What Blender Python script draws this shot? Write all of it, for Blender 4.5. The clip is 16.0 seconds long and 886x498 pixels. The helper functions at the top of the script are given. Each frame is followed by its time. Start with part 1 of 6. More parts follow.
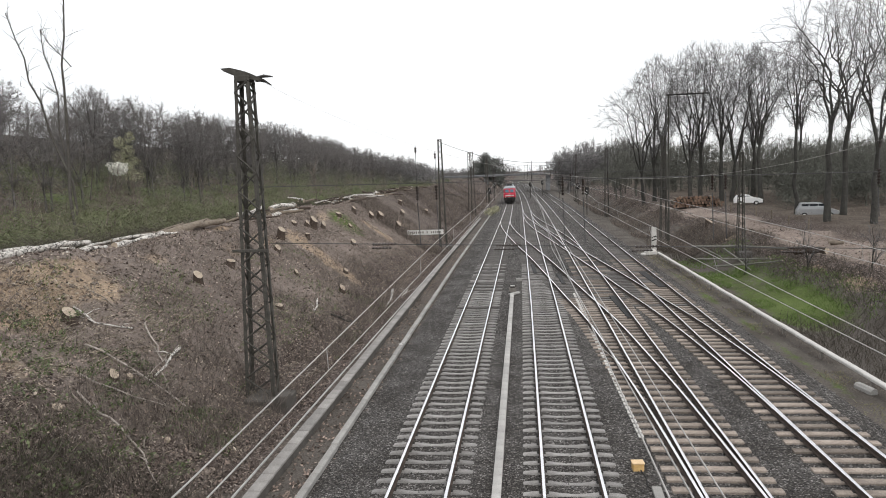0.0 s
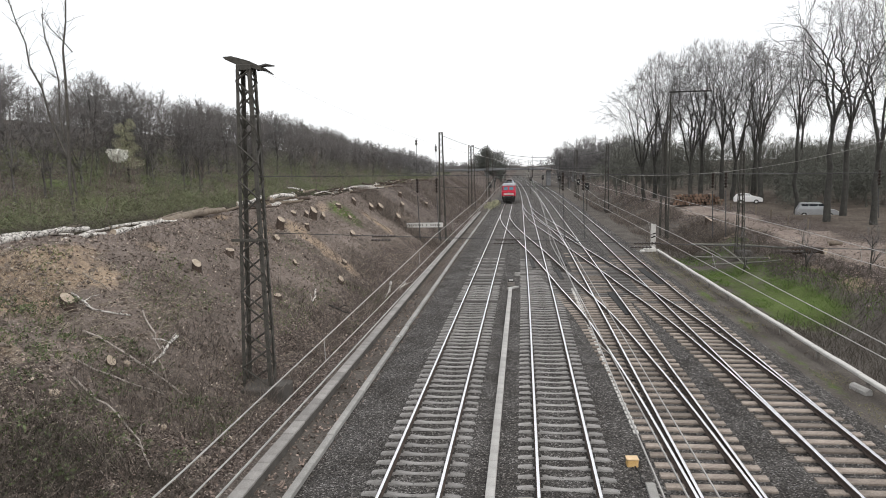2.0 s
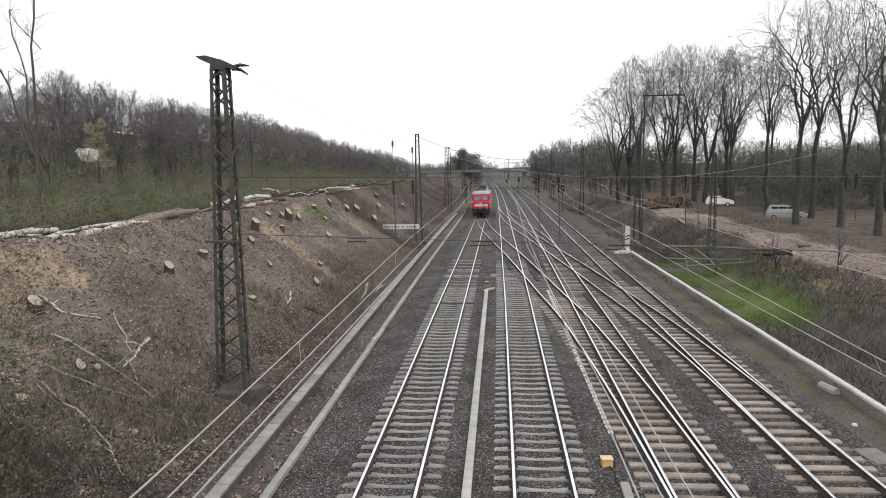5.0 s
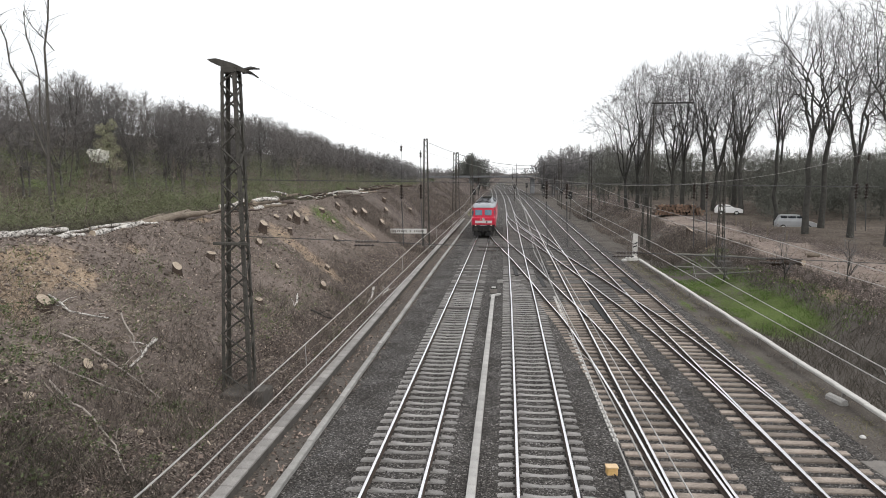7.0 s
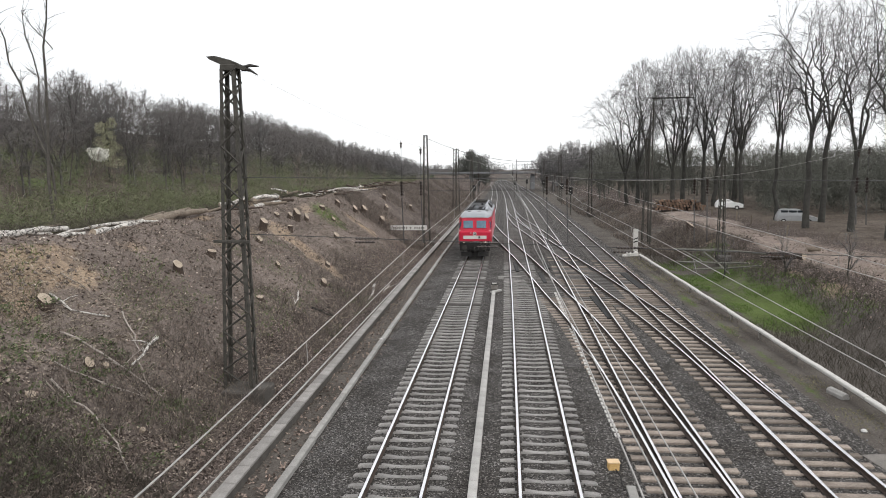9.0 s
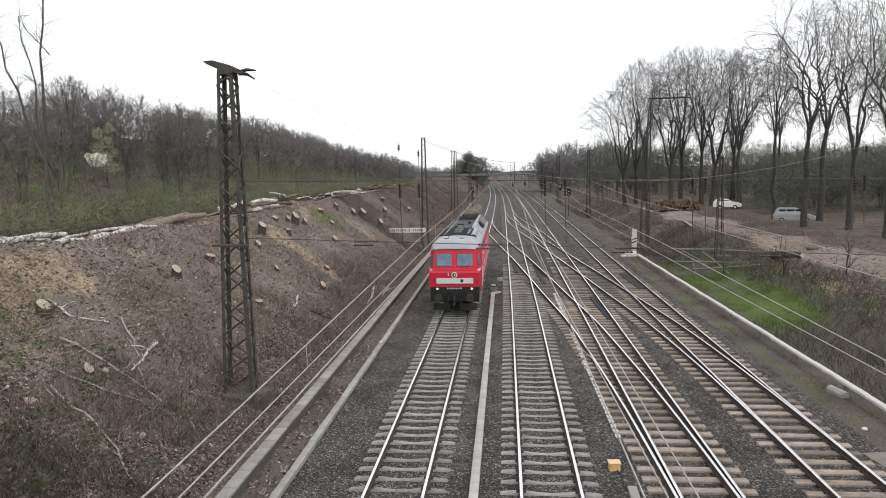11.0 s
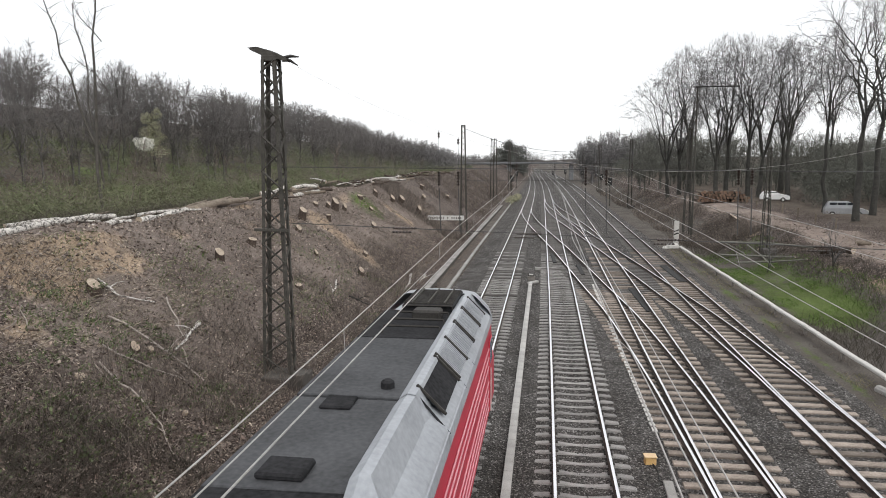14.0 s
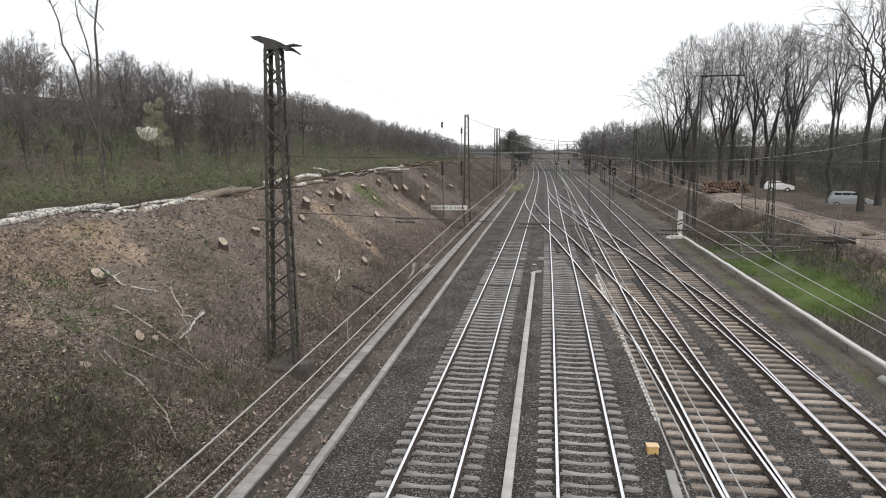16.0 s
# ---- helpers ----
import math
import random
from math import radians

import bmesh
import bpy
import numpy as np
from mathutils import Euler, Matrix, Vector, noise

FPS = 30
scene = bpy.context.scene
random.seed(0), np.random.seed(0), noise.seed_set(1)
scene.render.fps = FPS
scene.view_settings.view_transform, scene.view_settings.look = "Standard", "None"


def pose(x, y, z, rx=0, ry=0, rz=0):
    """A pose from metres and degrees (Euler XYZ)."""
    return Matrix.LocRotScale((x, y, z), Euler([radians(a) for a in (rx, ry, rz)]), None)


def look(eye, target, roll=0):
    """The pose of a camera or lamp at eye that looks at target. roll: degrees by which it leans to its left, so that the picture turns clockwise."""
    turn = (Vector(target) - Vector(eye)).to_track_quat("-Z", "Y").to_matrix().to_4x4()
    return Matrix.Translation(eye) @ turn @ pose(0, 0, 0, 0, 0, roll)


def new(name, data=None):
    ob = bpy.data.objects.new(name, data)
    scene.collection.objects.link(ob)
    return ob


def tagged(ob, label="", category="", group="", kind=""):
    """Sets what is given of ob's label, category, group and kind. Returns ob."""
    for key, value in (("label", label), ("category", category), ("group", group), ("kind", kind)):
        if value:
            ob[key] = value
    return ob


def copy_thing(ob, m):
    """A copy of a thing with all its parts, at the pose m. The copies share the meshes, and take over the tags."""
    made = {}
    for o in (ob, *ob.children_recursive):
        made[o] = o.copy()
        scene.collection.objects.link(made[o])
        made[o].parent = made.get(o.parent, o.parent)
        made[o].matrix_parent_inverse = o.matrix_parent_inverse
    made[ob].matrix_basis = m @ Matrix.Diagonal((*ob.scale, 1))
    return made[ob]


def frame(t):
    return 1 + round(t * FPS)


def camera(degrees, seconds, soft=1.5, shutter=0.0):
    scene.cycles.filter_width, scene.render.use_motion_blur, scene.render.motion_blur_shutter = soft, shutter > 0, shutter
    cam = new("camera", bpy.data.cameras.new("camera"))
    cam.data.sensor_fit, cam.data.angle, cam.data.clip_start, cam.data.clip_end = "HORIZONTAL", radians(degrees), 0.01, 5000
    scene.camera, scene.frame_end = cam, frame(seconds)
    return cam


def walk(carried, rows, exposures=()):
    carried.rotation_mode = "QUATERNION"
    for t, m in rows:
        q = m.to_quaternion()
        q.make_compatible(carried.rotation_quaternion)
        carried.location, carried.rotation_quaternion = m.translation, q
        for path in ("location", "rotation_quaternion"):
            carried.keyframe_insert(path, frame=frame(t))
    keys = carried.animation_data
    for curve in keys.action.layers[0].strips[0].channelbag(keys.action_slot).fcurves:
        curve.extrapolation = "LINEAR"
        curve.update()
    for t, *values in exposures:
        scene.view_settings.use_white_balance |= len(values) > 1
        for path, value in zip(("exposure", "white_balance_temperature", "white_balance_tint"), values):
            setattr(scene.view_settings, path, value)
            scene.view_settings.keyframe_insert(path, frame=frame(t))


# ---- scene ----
cam = camera(68.0, 16.0, soft=0.95)
EYE = 8.08
PATH = [
    (0.0, pose(0, 0, EYE, 83.41, 2.32, 6.81)),
    (0.5, pose(0, 0, EYE, 82.90, 1.75, 6.55)),
    (1.0, pose(0, 0, EYE, 82.60, 1.08, 6.19)),
    (1.5, pose(0, 0, EYE, 82.70, 1.92, 6.21)),
    (2.0, pose(0, 0, EYE, 82.81, 1.24, 6.86)),
    (2.5, pose(0, 0, EYE, 82.74, 1.28, 6.83)),
    (3.0, pose(0, 0, EYE, 82.60, 0.89, 6.69)),
    (3.5, pose(0, 0, EYE, 82.61, 1.42, 5.87)),
    (4.0, pose(0, 0, EYE, 82.81, 1.72, 4.92)),
    (6.5, pose(0, 0, EYE, 83.02, 0.12, 5.35)),
    (7.0, pose(0, 0, EYE, 83.35, 0.24, 5.52)),
    (7.5, pose(0, 0, EYE, 83.38, 0.83, 5.43)),
    (8.0, pose(0, 0, EYE, 83.26, 0.87, 5.44)),
    (8.5, pose(0, 0, EYE, 83.02, 0.53, 5.54)),
    (11.0, pose(0, 0, EYE, 83.23, 1.13, 5.35)),
    (11.5, pose(0, 0, EYE, 83.21, 0.97, 5.43)),
    (12.0, pose(0, 0, EYE, 83.14, 0.85, 5.73)),
    (12.5, pose(0, 0, EYE, 82.94, 0.95, 6.08)),
    (13.0, pose(0, 0, EYE, 82.68, 0.77, 6.76)),
    (13.5, pose(0, 0, EYE, 82.48, 0.86, 7.31)),
    (14.0, pose(0, 0, EYE, 82.22, 0.46, 8.77)),
    (14.5, pose(0, 0, EYE, 81.65, 0.48, 9.44)),
    (15.0, pose(0, 0, EYE, 81.32, 0.64, 9.20)),
    (15.5, pose(0, 0, EYE, 81.52, 0.72, 8.97)),
    (16.0, pose(0, 0, EYE, 81.34, 0.44, 9.05)),
]
walk(cam, PATH)

# ---- world and light: bright overcast sky ----
world = bpy.data.worlds.new("overcast_sky")
scene.world = world
world.use_nodes = True
wn, wl = world.node_tree.nodes, world.node_tree.links
wn.clear()
sky = wn.new("ShaderNodeTexSky")
sky.sky_type = "NISHITA"
sky.sun_disc = False
sky.sun_elevation = radians(42)
sky.sun_rotation = radians(120)
sky_bg = wn.new("ShaderNodeBackground")
sky_bg.inputs["Strength"].default_value = 0.06
wl.new(sky.outputs[0], sky_bg.inputs["Color"])
cloud_bg = wn.new("ShaderNodeBackground")
cloud_bg.inputs["Color"].default_value = (0.975, 0.985, 1.0, 1)
cloud_bg.inputs["Strength"].default_value = 1.28
cloud_mix = wn.new("ShaderNodeMixShader")
cloud_mix.inputs[0].default_value = 0.86
wl.new(sky_bg.outputs[0], cloud_mix.inputs[1])
wl.new(cloud_bg.outputs[0], cloud_mix.inputs[2])
world_out = wn.new("ShaderNodeOutputWorld")
wl.new(cloud_mix.outputs[0], world_out.inputs["Surface"])

sun = new("sun", bpy.data.lights.new("sun", "SUN"))
sun.data.energy = 1.2
sun.data.angle = radians(25)
sun.data.color = (1.0, 0.96, 0.9)
sun.matrix_world = look((40, -60, 70), (0, 0, 0))
scene.view_settings.exposure = 0.0


# ---- materials ----
def nodes_of(name):
    m = bpy.data.materials.new(name)
    m.use_nodes = True
    return m, m.node_tree.nodes, m.node_tree.links, m.node_tree.nodes["Principled BSDF"]


def ramp(nodes, stops):
    r = nodes.new("ShaderNodeValToRGB")
    e = r.color_ramp.elements
    while len(e) < len(stops):
        e.new(0.5)
    for el, (at, col) in zip(e, stops):
        el.position, el.color = at, (*col, 1)
    return r


def surface(name, dark, light, scale=8.0, fine=60.0, rough=0.85, metal=0.0, bump=0.3, bump_dist=0.01, random_by="", spread=0.0, spec=0.3, low=0.32, high=0.68):
    """Two scales of noise between two colours, with relief; a random shade for each object or island."""
    m, n, l, p = nodes_of(name)
    co = n.new("ShaderNodeTexCoord")
    big = n.new("ShaderNodeTexNoise")
    big.inputs["Scale"].default_value, big.inputs["Detail"].default_value = scale, 6
    small = n.new("ShaderNodeTexNoise")
    small.inputs["Scale"].default_value, small.inputs["Detail"].default_value = fine, 4
    l.new(co.outputs["Object"], big.inputs["Vector"])
    l.new(co.outputs["Object"], small.inputs["Vector"])
    mix = n.new("ShaderNodeMath")
    mix.operation = "MULTIPLY_ADD"
    mix.inputs[1].default_value = 0.5
    half = n.new("ShaderNodeMath")
    half.operation = "MULTIPLY"
    half.inputs[1].default_value = 0.5
    l.new(small.outputs["Fac"], half.inputs[0])
    l.new(big.outputs["Fac"], mix.inputs[0])
    l.new(half.outputs[0], mix.inputs[2])
    r = ramp(n, [(low, dark), (high, light)])
    l.new(mix.outputs[0], r.inputs[0])
    out = r.outputs[0]
    if spread:
        src = n.new("ShaderNodeNewGeometry" if random_by == "island" else "ShaderNodeObjectInfo")
        mr = n.new("ShaderNodeMapRange")
        mr.inputs["To Min"].default_value, mr.inputs["To Max"].default_value = 1 - spread, 1 + spread
        l.new(src.outputs["Random Per Island" if random_by == "island" else "Random"], mr.inputs["Value"])
        hsv = n.new("ShaderNodeHueSaturation")
        l.new(mr.outputs[0], hsv.inputs["Value"])
        l.new(out, hsv.inputs["Color"])
        out = hsv.outputs[0]
    l.new(out, p.inputs["Base Color"])
    p.inputs["Roughness"].default_value = rough
    p.inputs["Metallic"].default_value = metal
    p.inputs["Specular IOR Level"].default_value = spec
    b = n.new("ShaderNodeBump")
    b.inputs["Strength"].default_value, b.inputs["Distance"].default_value = bump, bump_dist
    l.new(small.outputs["Fac"], b.inputs["Height"])
    l.new(b.outputs[0], p.inputs["Normal"])
    return m


def glow(name, colour, strength):
    m, n, l, p = nodes_of(name)
    p.inputs["Base Color"].default_value = (*colour, 1)
    p.inputs["Emission Color"].default_value = (*colour, 1)
    p.inputs["Emission Strength"].default_value = strength
    return m


def ballast_material():
    """Crushed stone: cells of stone about 5 cm wide, each with its own grey, over rust and dirt in large patches."""
    m, n, l, p = nodes_of("ballast")
    co = n.new("ShaderNodeTexCoord")
    vor = n.new("ShaderNodeTexVoronoi")
    vor.inputs["Scale"].default_value = 27
    l.new(co.outputs["Object"], vor.inputs["Vector"])
    cell = ramp(n, [(0.0, (0.020, 0.019, 0.018)), (0.45, (0.065, 0.0615, 0.0595)), (0.85, (0.124, 0.1185, 0.1145)), (1.0, (0.37, 0.36, 0.35))])
    sep = n.new("ShaderNodeSeparateColor")
    l.new(vor.outputs["Color"], sep.inputs[0])
    l.new(sep.outputs[0], cell.inputs[0])
    big = n.new("ShaderNodeTexNoise")
    big.inputs["Scale"].default_value, big.inputs["Detail"].default_value = 0.7, 8
    l.new(co.outputs["Object"], big.inputs["Vector"])
    patch = ramp(n, [(0.35, (0.62, 0.59, 0.565)), (0.65, (1.1, 1.08, 1.065))])
    l.new(big.outputs["Fac"], patch.inputs[0])
    mul = n.new("ShaderNodeMix")
    mul.data_type, mul.blend_type = "RGBA", "MULTIPLY"
    mul.inputs[0].default_value = 1.0
    l.new(cell.outputs[0], mul.inputs[6])
    l.new(patch.outputs[0], mul.inputs[7])
    l.new(mul.outputs[2], p.inputs["Base Color"])
    p.inputs["Roughness"].default_value = 0.9
    p.inputs["Specular IOR Level"].default_value = 0.2
    b = n.new("ShaderNodeBump")
    b.inputs["Strength"].default_value, b.inputs["Distance"].default_value = 0.9, 0.03
    b.invert = True
    l.new(vor.outputs["Distance"], b.inputs["Height"])
    l.new(b.outputs[0], p.inputs["Normal"])
    return m


def ground_material():
    """Leaf litter, sand, grass and forest floor, blended by the masks stored on the ground's points."""
    m, n, l, p = nodes_of("ground")
    co = n.new("ShaderNodeTexCoord")

    def noise_tex(scale, detail=6):
        t = n.new("ShaderNodeTexNoise")
        t.inputs["Scale"].default_value, t.inputs["Detail"].default_value = scale, detail
        t.inputs["Roughness"].default_value = 0.65
        l.new(co.outputs["Object"], t.inputs["Vector"])
        return t

    fine, mid, large = noise_tex(14), noise_tex(2.6), noise_tex(0.35)
    vor = n.new("ShaderNodeTexVoronoi")
    vor.inputs["Scale"].default_value = 20
    l.new(co.outputs["Object"], vor.inputs["Vector"])
    sep = n.new("ShaderNodeSeparateColor")
    l.new(vor.outputs["Color"], sep.inputs[0])
    litter = ramp(n, [(0.0, (0.020, 0.016, 0.014)), (0.45, (0.076, 0.060, 0.054)), (0.85, (0.17, 0.140, 0.127)), (1.0, (0.40, 0.35, 0.32))])
    l.new(sep.outputs[0], litter.inputs[0])
    forest = ramp(n, [(0.3, (0.07, 0.06, 0.051)), (0.7, (0.165, 0.138, 0.117))])
    l.new(mid.outputs["Fac"], forest.inputs[0])
    grass = ramp(n, [(0.3, (0.06, 0.084, 0.03)), (0.7, (0.138, 0.182, 0.062))])
    l.new(fine.outputs["Fac"], grass.inputs[0])
    sand = ramp(n, [(0.3, (0.20, 0.15, 0.108)), (0.72, (0.56, 0.445, 0.335))])
    l.new(fine.outputs["Fac"], sand.inputs[0])
    dirt = ramp(n, [(0.3, (0.07, 0.063, 0.057)), (0.7, (0.168, 0.152, 0.138))])
    l.new(fine.outputs["Fac"], dirt.inputs[0])

    def blend(a, b, name):
        at = n.new("ShaderNodeAttribute")
        at.attribute_name = name
        add = n.new("ShaderNodeMath")
        add.operation = "ADD"
        l.new(at.outputs["Fac"], add.inputs[0])
        l.new(mid.outputs["Fac"], add.inputs[1])
        mr = n.new("ShaderNodeMapRange")
        mr.inputs["From Min"].default_value, mr.inputs["From Max"].default_value = 0.82, 1.18
        l.new(add.outputs[0], mr.inputs["Value"])
        mx = n.new("ShaderNodeMix")
        mx.data_type = "RGBA"
        l.new(mr.outputs[0], mx.inputs[0])
        l.new(a, mx.inputs[6])
        l.new(b, mx.inputs[7])
        return mx.outputs[2]

    c = blend(litter.outputs[0], forest.outputs[0], "forest")
    chips = ramp(n, [(0.25, (0.10, 0.081, 0.072)), (0.75, (0.31, 0.265, 0.24))])
    l.new(fine.outputs["Fac"], chips.inputs[0])
    c = blend(c, chips.outputs[0], "chips")
    c = blend(c, dirt.outputs[0], "dirt")
    path = ramp(n, [(0.3, (0.185, 0.15, 0.13)), (0.7, (0.38, 0.32, 0.285))])
    l.new(fine.outputs["Fac"], path.inputs[0])
    c = blend(c, path.outputs[0], "path")
    c = blend(c, sand.outputs[0], "sand")
    c = blend(c, grass.outputs[0], "grass")
    tint = ramp(n, [(0.3, (0.62, 0.60, 0.58)), (0.7, (1.25, 1.24, 1.23))])
    l.new(large.outputs["Fac"], tint.inputs[0])
    mul = n.new("ShaderNodeMix")
    mul.data_type, mul.blend_type = "RGBA", "MULTIPLY"
    mul.inputs[0].default_value = 1.0
    l.new(c, mul.inputs[6])
    l.new(tint.outputs[0], mul.inputs[7])
    l.new(mul.outputs[2], p.inputs["Base Color"])
    p.inputs["Roughness"].default_value = 0.95
    p.inputs["Specular IOR Level"].default_value = 0.1
    b = n.new("ShaderNodeBump")
    b.inputs["Strength"].default_value, b.inputs["Distance"].default_value = 0.8, 0.06
    l.new(fine.outputs["Fac"], b.inputs["Height"])
    l.new(b.outputs[0], p.inputs["Normal"])
    return m


BALLAST = ballast_material()
GROUND = ground_material()
CONCRETE = surface("sleeper_concrete", (0.17, 0.163, 0.157), (0.39, 0.376, 0.362), 3, 40, 0.9, spread=0.22, random_by="object")
OLD_SLEEPER = surface("grimy_sleeper", (0.085, 0.079, 0.075), (0.17, 0.16, 0.153), 3, 40, 0.9, spread=0.22, random_by="object")
WOOD_SLEEPER = surface("weathered_timber", (0.13, 0.107, 0.093), (0.36, 0.308, 0.263), 4, 30, 0.9, spread=0.36, random_by="object")
PALE_CONCRETE = surface("pale_concrete", (0.22, 0.213, 0.203), (0.40, 0.39, 0.37), 2, 30, 0.9, spread=0.12, random_by="object")
GREY_CONCRETE = surface("grey_concrete", (0.13, 0.12, 0.11), (0.26, 0.24, 0.22), 3, 25, 0.9)
MOSSY = surface("mossy_concrete", (0.185, 0.175, 0.165), (0.37, 0.352, 0.336), 2.5, 25, 0.9, spread=0.18, random_by="object")
DUCT = surface("clean_duct_concrete", (0.29, 0.28, 0.268), (0.50, 0.487, 0.468), 2, 30, 0.9, spread=0.1, random_by="object")
DARK_CONCRETE = surface("dark_grey_concrete", (0.055, 0.05, 0.045), (0.12, 0.11, 0.10), 3, 25, 0.9)
LIGHT_CONCRETE = surface("light_concrete", (0.42, 0.41, 0.39), (0.64, 0.62, 0.59), 2, 30, 0.85)
STEEL = surface("polished_rail_steel", (0.84, 0.83, 0.86), (0.97, 0.965, 0.98), 3, 50, 0.3, 1.0, 0.02)
RUST = surface("rusty_steel", (0.034, 0.025, 0.021), (0.098, 0.074, 0.062), 6, 60, 0.85)
MAST_PAINT = surface("mast_weathered_paint", (0.032, 0.030, 0.026), (0.098, 0.092, 0.081), 5, 40, 0.8)
DARK_IRON = surface("dark_iron", (0.02, 0.019, 0.018), (0.06, 0.055, 0.05), 6, 40, 0.7)
INSULATOR = surface("brown_porcelain", (0.018, 0.013, 0.011), (0.05, 0.035, 0.03), 6, 40, 0.3, spec=0.5)
WIRE = surface("copper_wire_grey", (0.32, 0.31, 0.30), (0.55, 0.53, 0.51), 3, 30, 0.5, 0.5)
WIRE_DARK = surface("dark_steel_cable", (0.05, 0.05, 0.05), (0.12, 0.12, 0.12), 3, 30, 0.6, 0.3)
BARK = surface("bark_grey_brown", (0.033, 0.032, 0.029), (0.086, 0.083, 0.075), 2.5, 12, 0.95, spread=0.2, random_by="object")
TWIG = surface("twig_brown", (0.092, 0.089, 0.09), (0.19, 0.184, 0.182), 2, 9, 0.95)
HILL_TWIG = surface("hill_wood_bark", (0.09, 0.084, 0.082), (0.19, 0.176, 0.17), 0.11, 3, 0.95, spread=0.15, random_by="island")
BIRCH = surface("birch_bark", (0.09, 0.08, 0.07), (0.66, 0.63, 0.59), 5, 14, 0.8, low=0.40, high=0.53)
LOG_BARK = surface("log_bark", (0.10, 0.08, 0.062), (0.27, 0.225, 0.18), 4, 20, 0.9, spread=0.25, random_by="object")
CUT_WOOD = surface("fresh_cut_wood", (0.27, 0.215, 0.16), (0.55, 0.47, 0.38), 6, 40, 0.8)
STUMP_BARK = surface("stump_bark", (0.036, 0.027, 0.022), (0.10, 0.074, 0.06), 8, 40, 0.95)
STICK = surface("dead_stick", (0.15, 0.125, 0.105), (0.36, 0.32, 0.28), 4, 20, 0.9, spread=0.3, random_by="object")
BRUSH = surface("dry_brush", (0.075, 0.060, 0.052), (0.25, 0.212, 0.185), 3, 10, 0.95, spread=0.5, random_by="island")
LEAF_DRY = surface("dry_leaves", (0.085, 0.062, 0.052), (0.29, 0.228, 0.192), 6, 20, 0.9, spread=0.8, random_by="island")
CHIP = surface("pale_wood_chips", (0.24, 0.195, 0.155), (0.52, 0.45, 0.38), 3, 20, 0.9, spread=0.4, random_by="island")
LEAF_GREEN = surface("young_leaves", (0.095, 0.113, 0.06), (0.175, 0.195, 0.104), 0.25, 6, 0.8, spread=0.25, random_by="island")
GRASS_BLADE = surface("grass_blades", (0.06, 0.105, 0.022), (0.14, 0.215, 0.05), 0.6, 6, 0.8, spread=0.35, random_by="island")
BLOSSOM = surface("white_blossom", (0.55, 0.54, 0.48), (0.8, 0.79, 0.74), 1, 8, 0.8, spread=0.2, random_by="island")
RED = surface("red_paint", (0.45, 0.009, 0.034), (0.56, 0.016, 0.052), 1.2, 14, 0.38, 0.0, 0.04, spec=0.5)
RED_DULL = surface("dusty_red_paint", (0.46, 0.035, 0.06), (0.58, 0.07, 0.10), 2, 18, 0.5, 0.0, 0.05)
RIB = surface("pale_pink_rib", (0.56, 0.22, 0.26), (0.72, 0.38, 0.42), 2, 18, 0.5, 0.0, 0.05)
ROOF_GREY = surface("roof_grey_paint", (0.26, 0.275, 0.30), (0.40, 0.42, 0.45), 1.1, 10, 0.45, 0.0, 0.06, spec=0.5)
DOME_GREY = surface("dusty_vent_grey", (0.09, 0.096, 0.105), (0.18, 0.188, 0.20), 2.5, 14, 0.5, spec=0.4)
ROOF_DARK = surface("sooty_roof", (0.010, 0.010, 0.011), (0.040, 0.040, 0.043), 1.5, 12, 0.85, spec=0.12)
ROOF_SOOT = surface("sooty_grey_roof", (0.038, 0.039, 0.042), (0.092, 0.094, 0.10), 1.0, 12, 0.7, spec=0.2)
BLACK = surface("black_underframe", (0.012, 0.012, 0.012), (0.035, 0.033, 0.032), 3, 30, 0.7)
SILVER = surface("silver_plate", (0.52, 0.52, 0.50), (0.66, 0.66, 0.64), 3, 25, 0.5)
WHITE = surface("white_enamel", (0.5, 0.49, 0.47), (0.7, 0.69, 0.67), 3, 20, 0.6)
SIGN_BAR = surface("sign_dark_bars", (0.16, 0.15, 0.14), (0.25, 0.24, 0.22), 5, 30, 0.7)
ORANGE = surface("faded_orange_plastic", (0.55, 0.33, 0.11), (0.72, 0.5, 0.24), 4, 30, 0.6)
PALE_ORANGE = surface("pale_orange_plastic", (0.62, 0.43, 0.23), (0.78, 0.6, 0.4), 4, 30, 0.6)
TYRE = surface("tyre_rubber", (0.012, 0.012, 0.012), (0.03, 0.03, 0.03), 6, 40, 0.8)
CAR_SILVER = surface("silver_car_paint", (0.29, 0.30, 0.31), (0.40, 0.41, 0.42), 1, 30, 0.3, 0.3, 0.02)
CAR_WHITE = surface("white_car_paint", (0.72, 0.72, 0.72), (0.82, 0.82, 0.82), 1, 30, 0.3, 0, 0.02)
# far woods: haze is put into the colour as a paler grey bark
DISTANT = surface("distant_wood_hazed", (0.11, 0.105, 0.105), (0.215, 0.207, 0.205), 0.05, 2, 0.95, spread=0.3, random_by="island")
FAR_TREE = surface("distant_evergreen", (0.085, 0.088, 0.08), (0.16, 0.165, 0.15), 0.1, 2, 0.95, spread=0.4, random_by="island")
WOOD_WALL = surface("dense_wood_bark", (0.07, 0.071, 0.062), (0.15, 0.15, 0.13), 0.05, 3, 0.95, spread=0.25, random_by="island")
BUDS = surface("budding_twigs", (0.105, 0.122, 0.075), (0.20, 0.215, 0.14), 0.05, 4, 0.9, spread=0.3, random_by="island")
HEADLIGHT = glow("headlight_glass", (1.0, 0.82, 0.62), 0.4)
CAR_GLASS = surface("dark_car_glass", (0.012, 0.015, 0.018), (0.03, 0.036, 0.042), 0.8, 3, 0.2, 0.0, 0.0, spec=0.25)
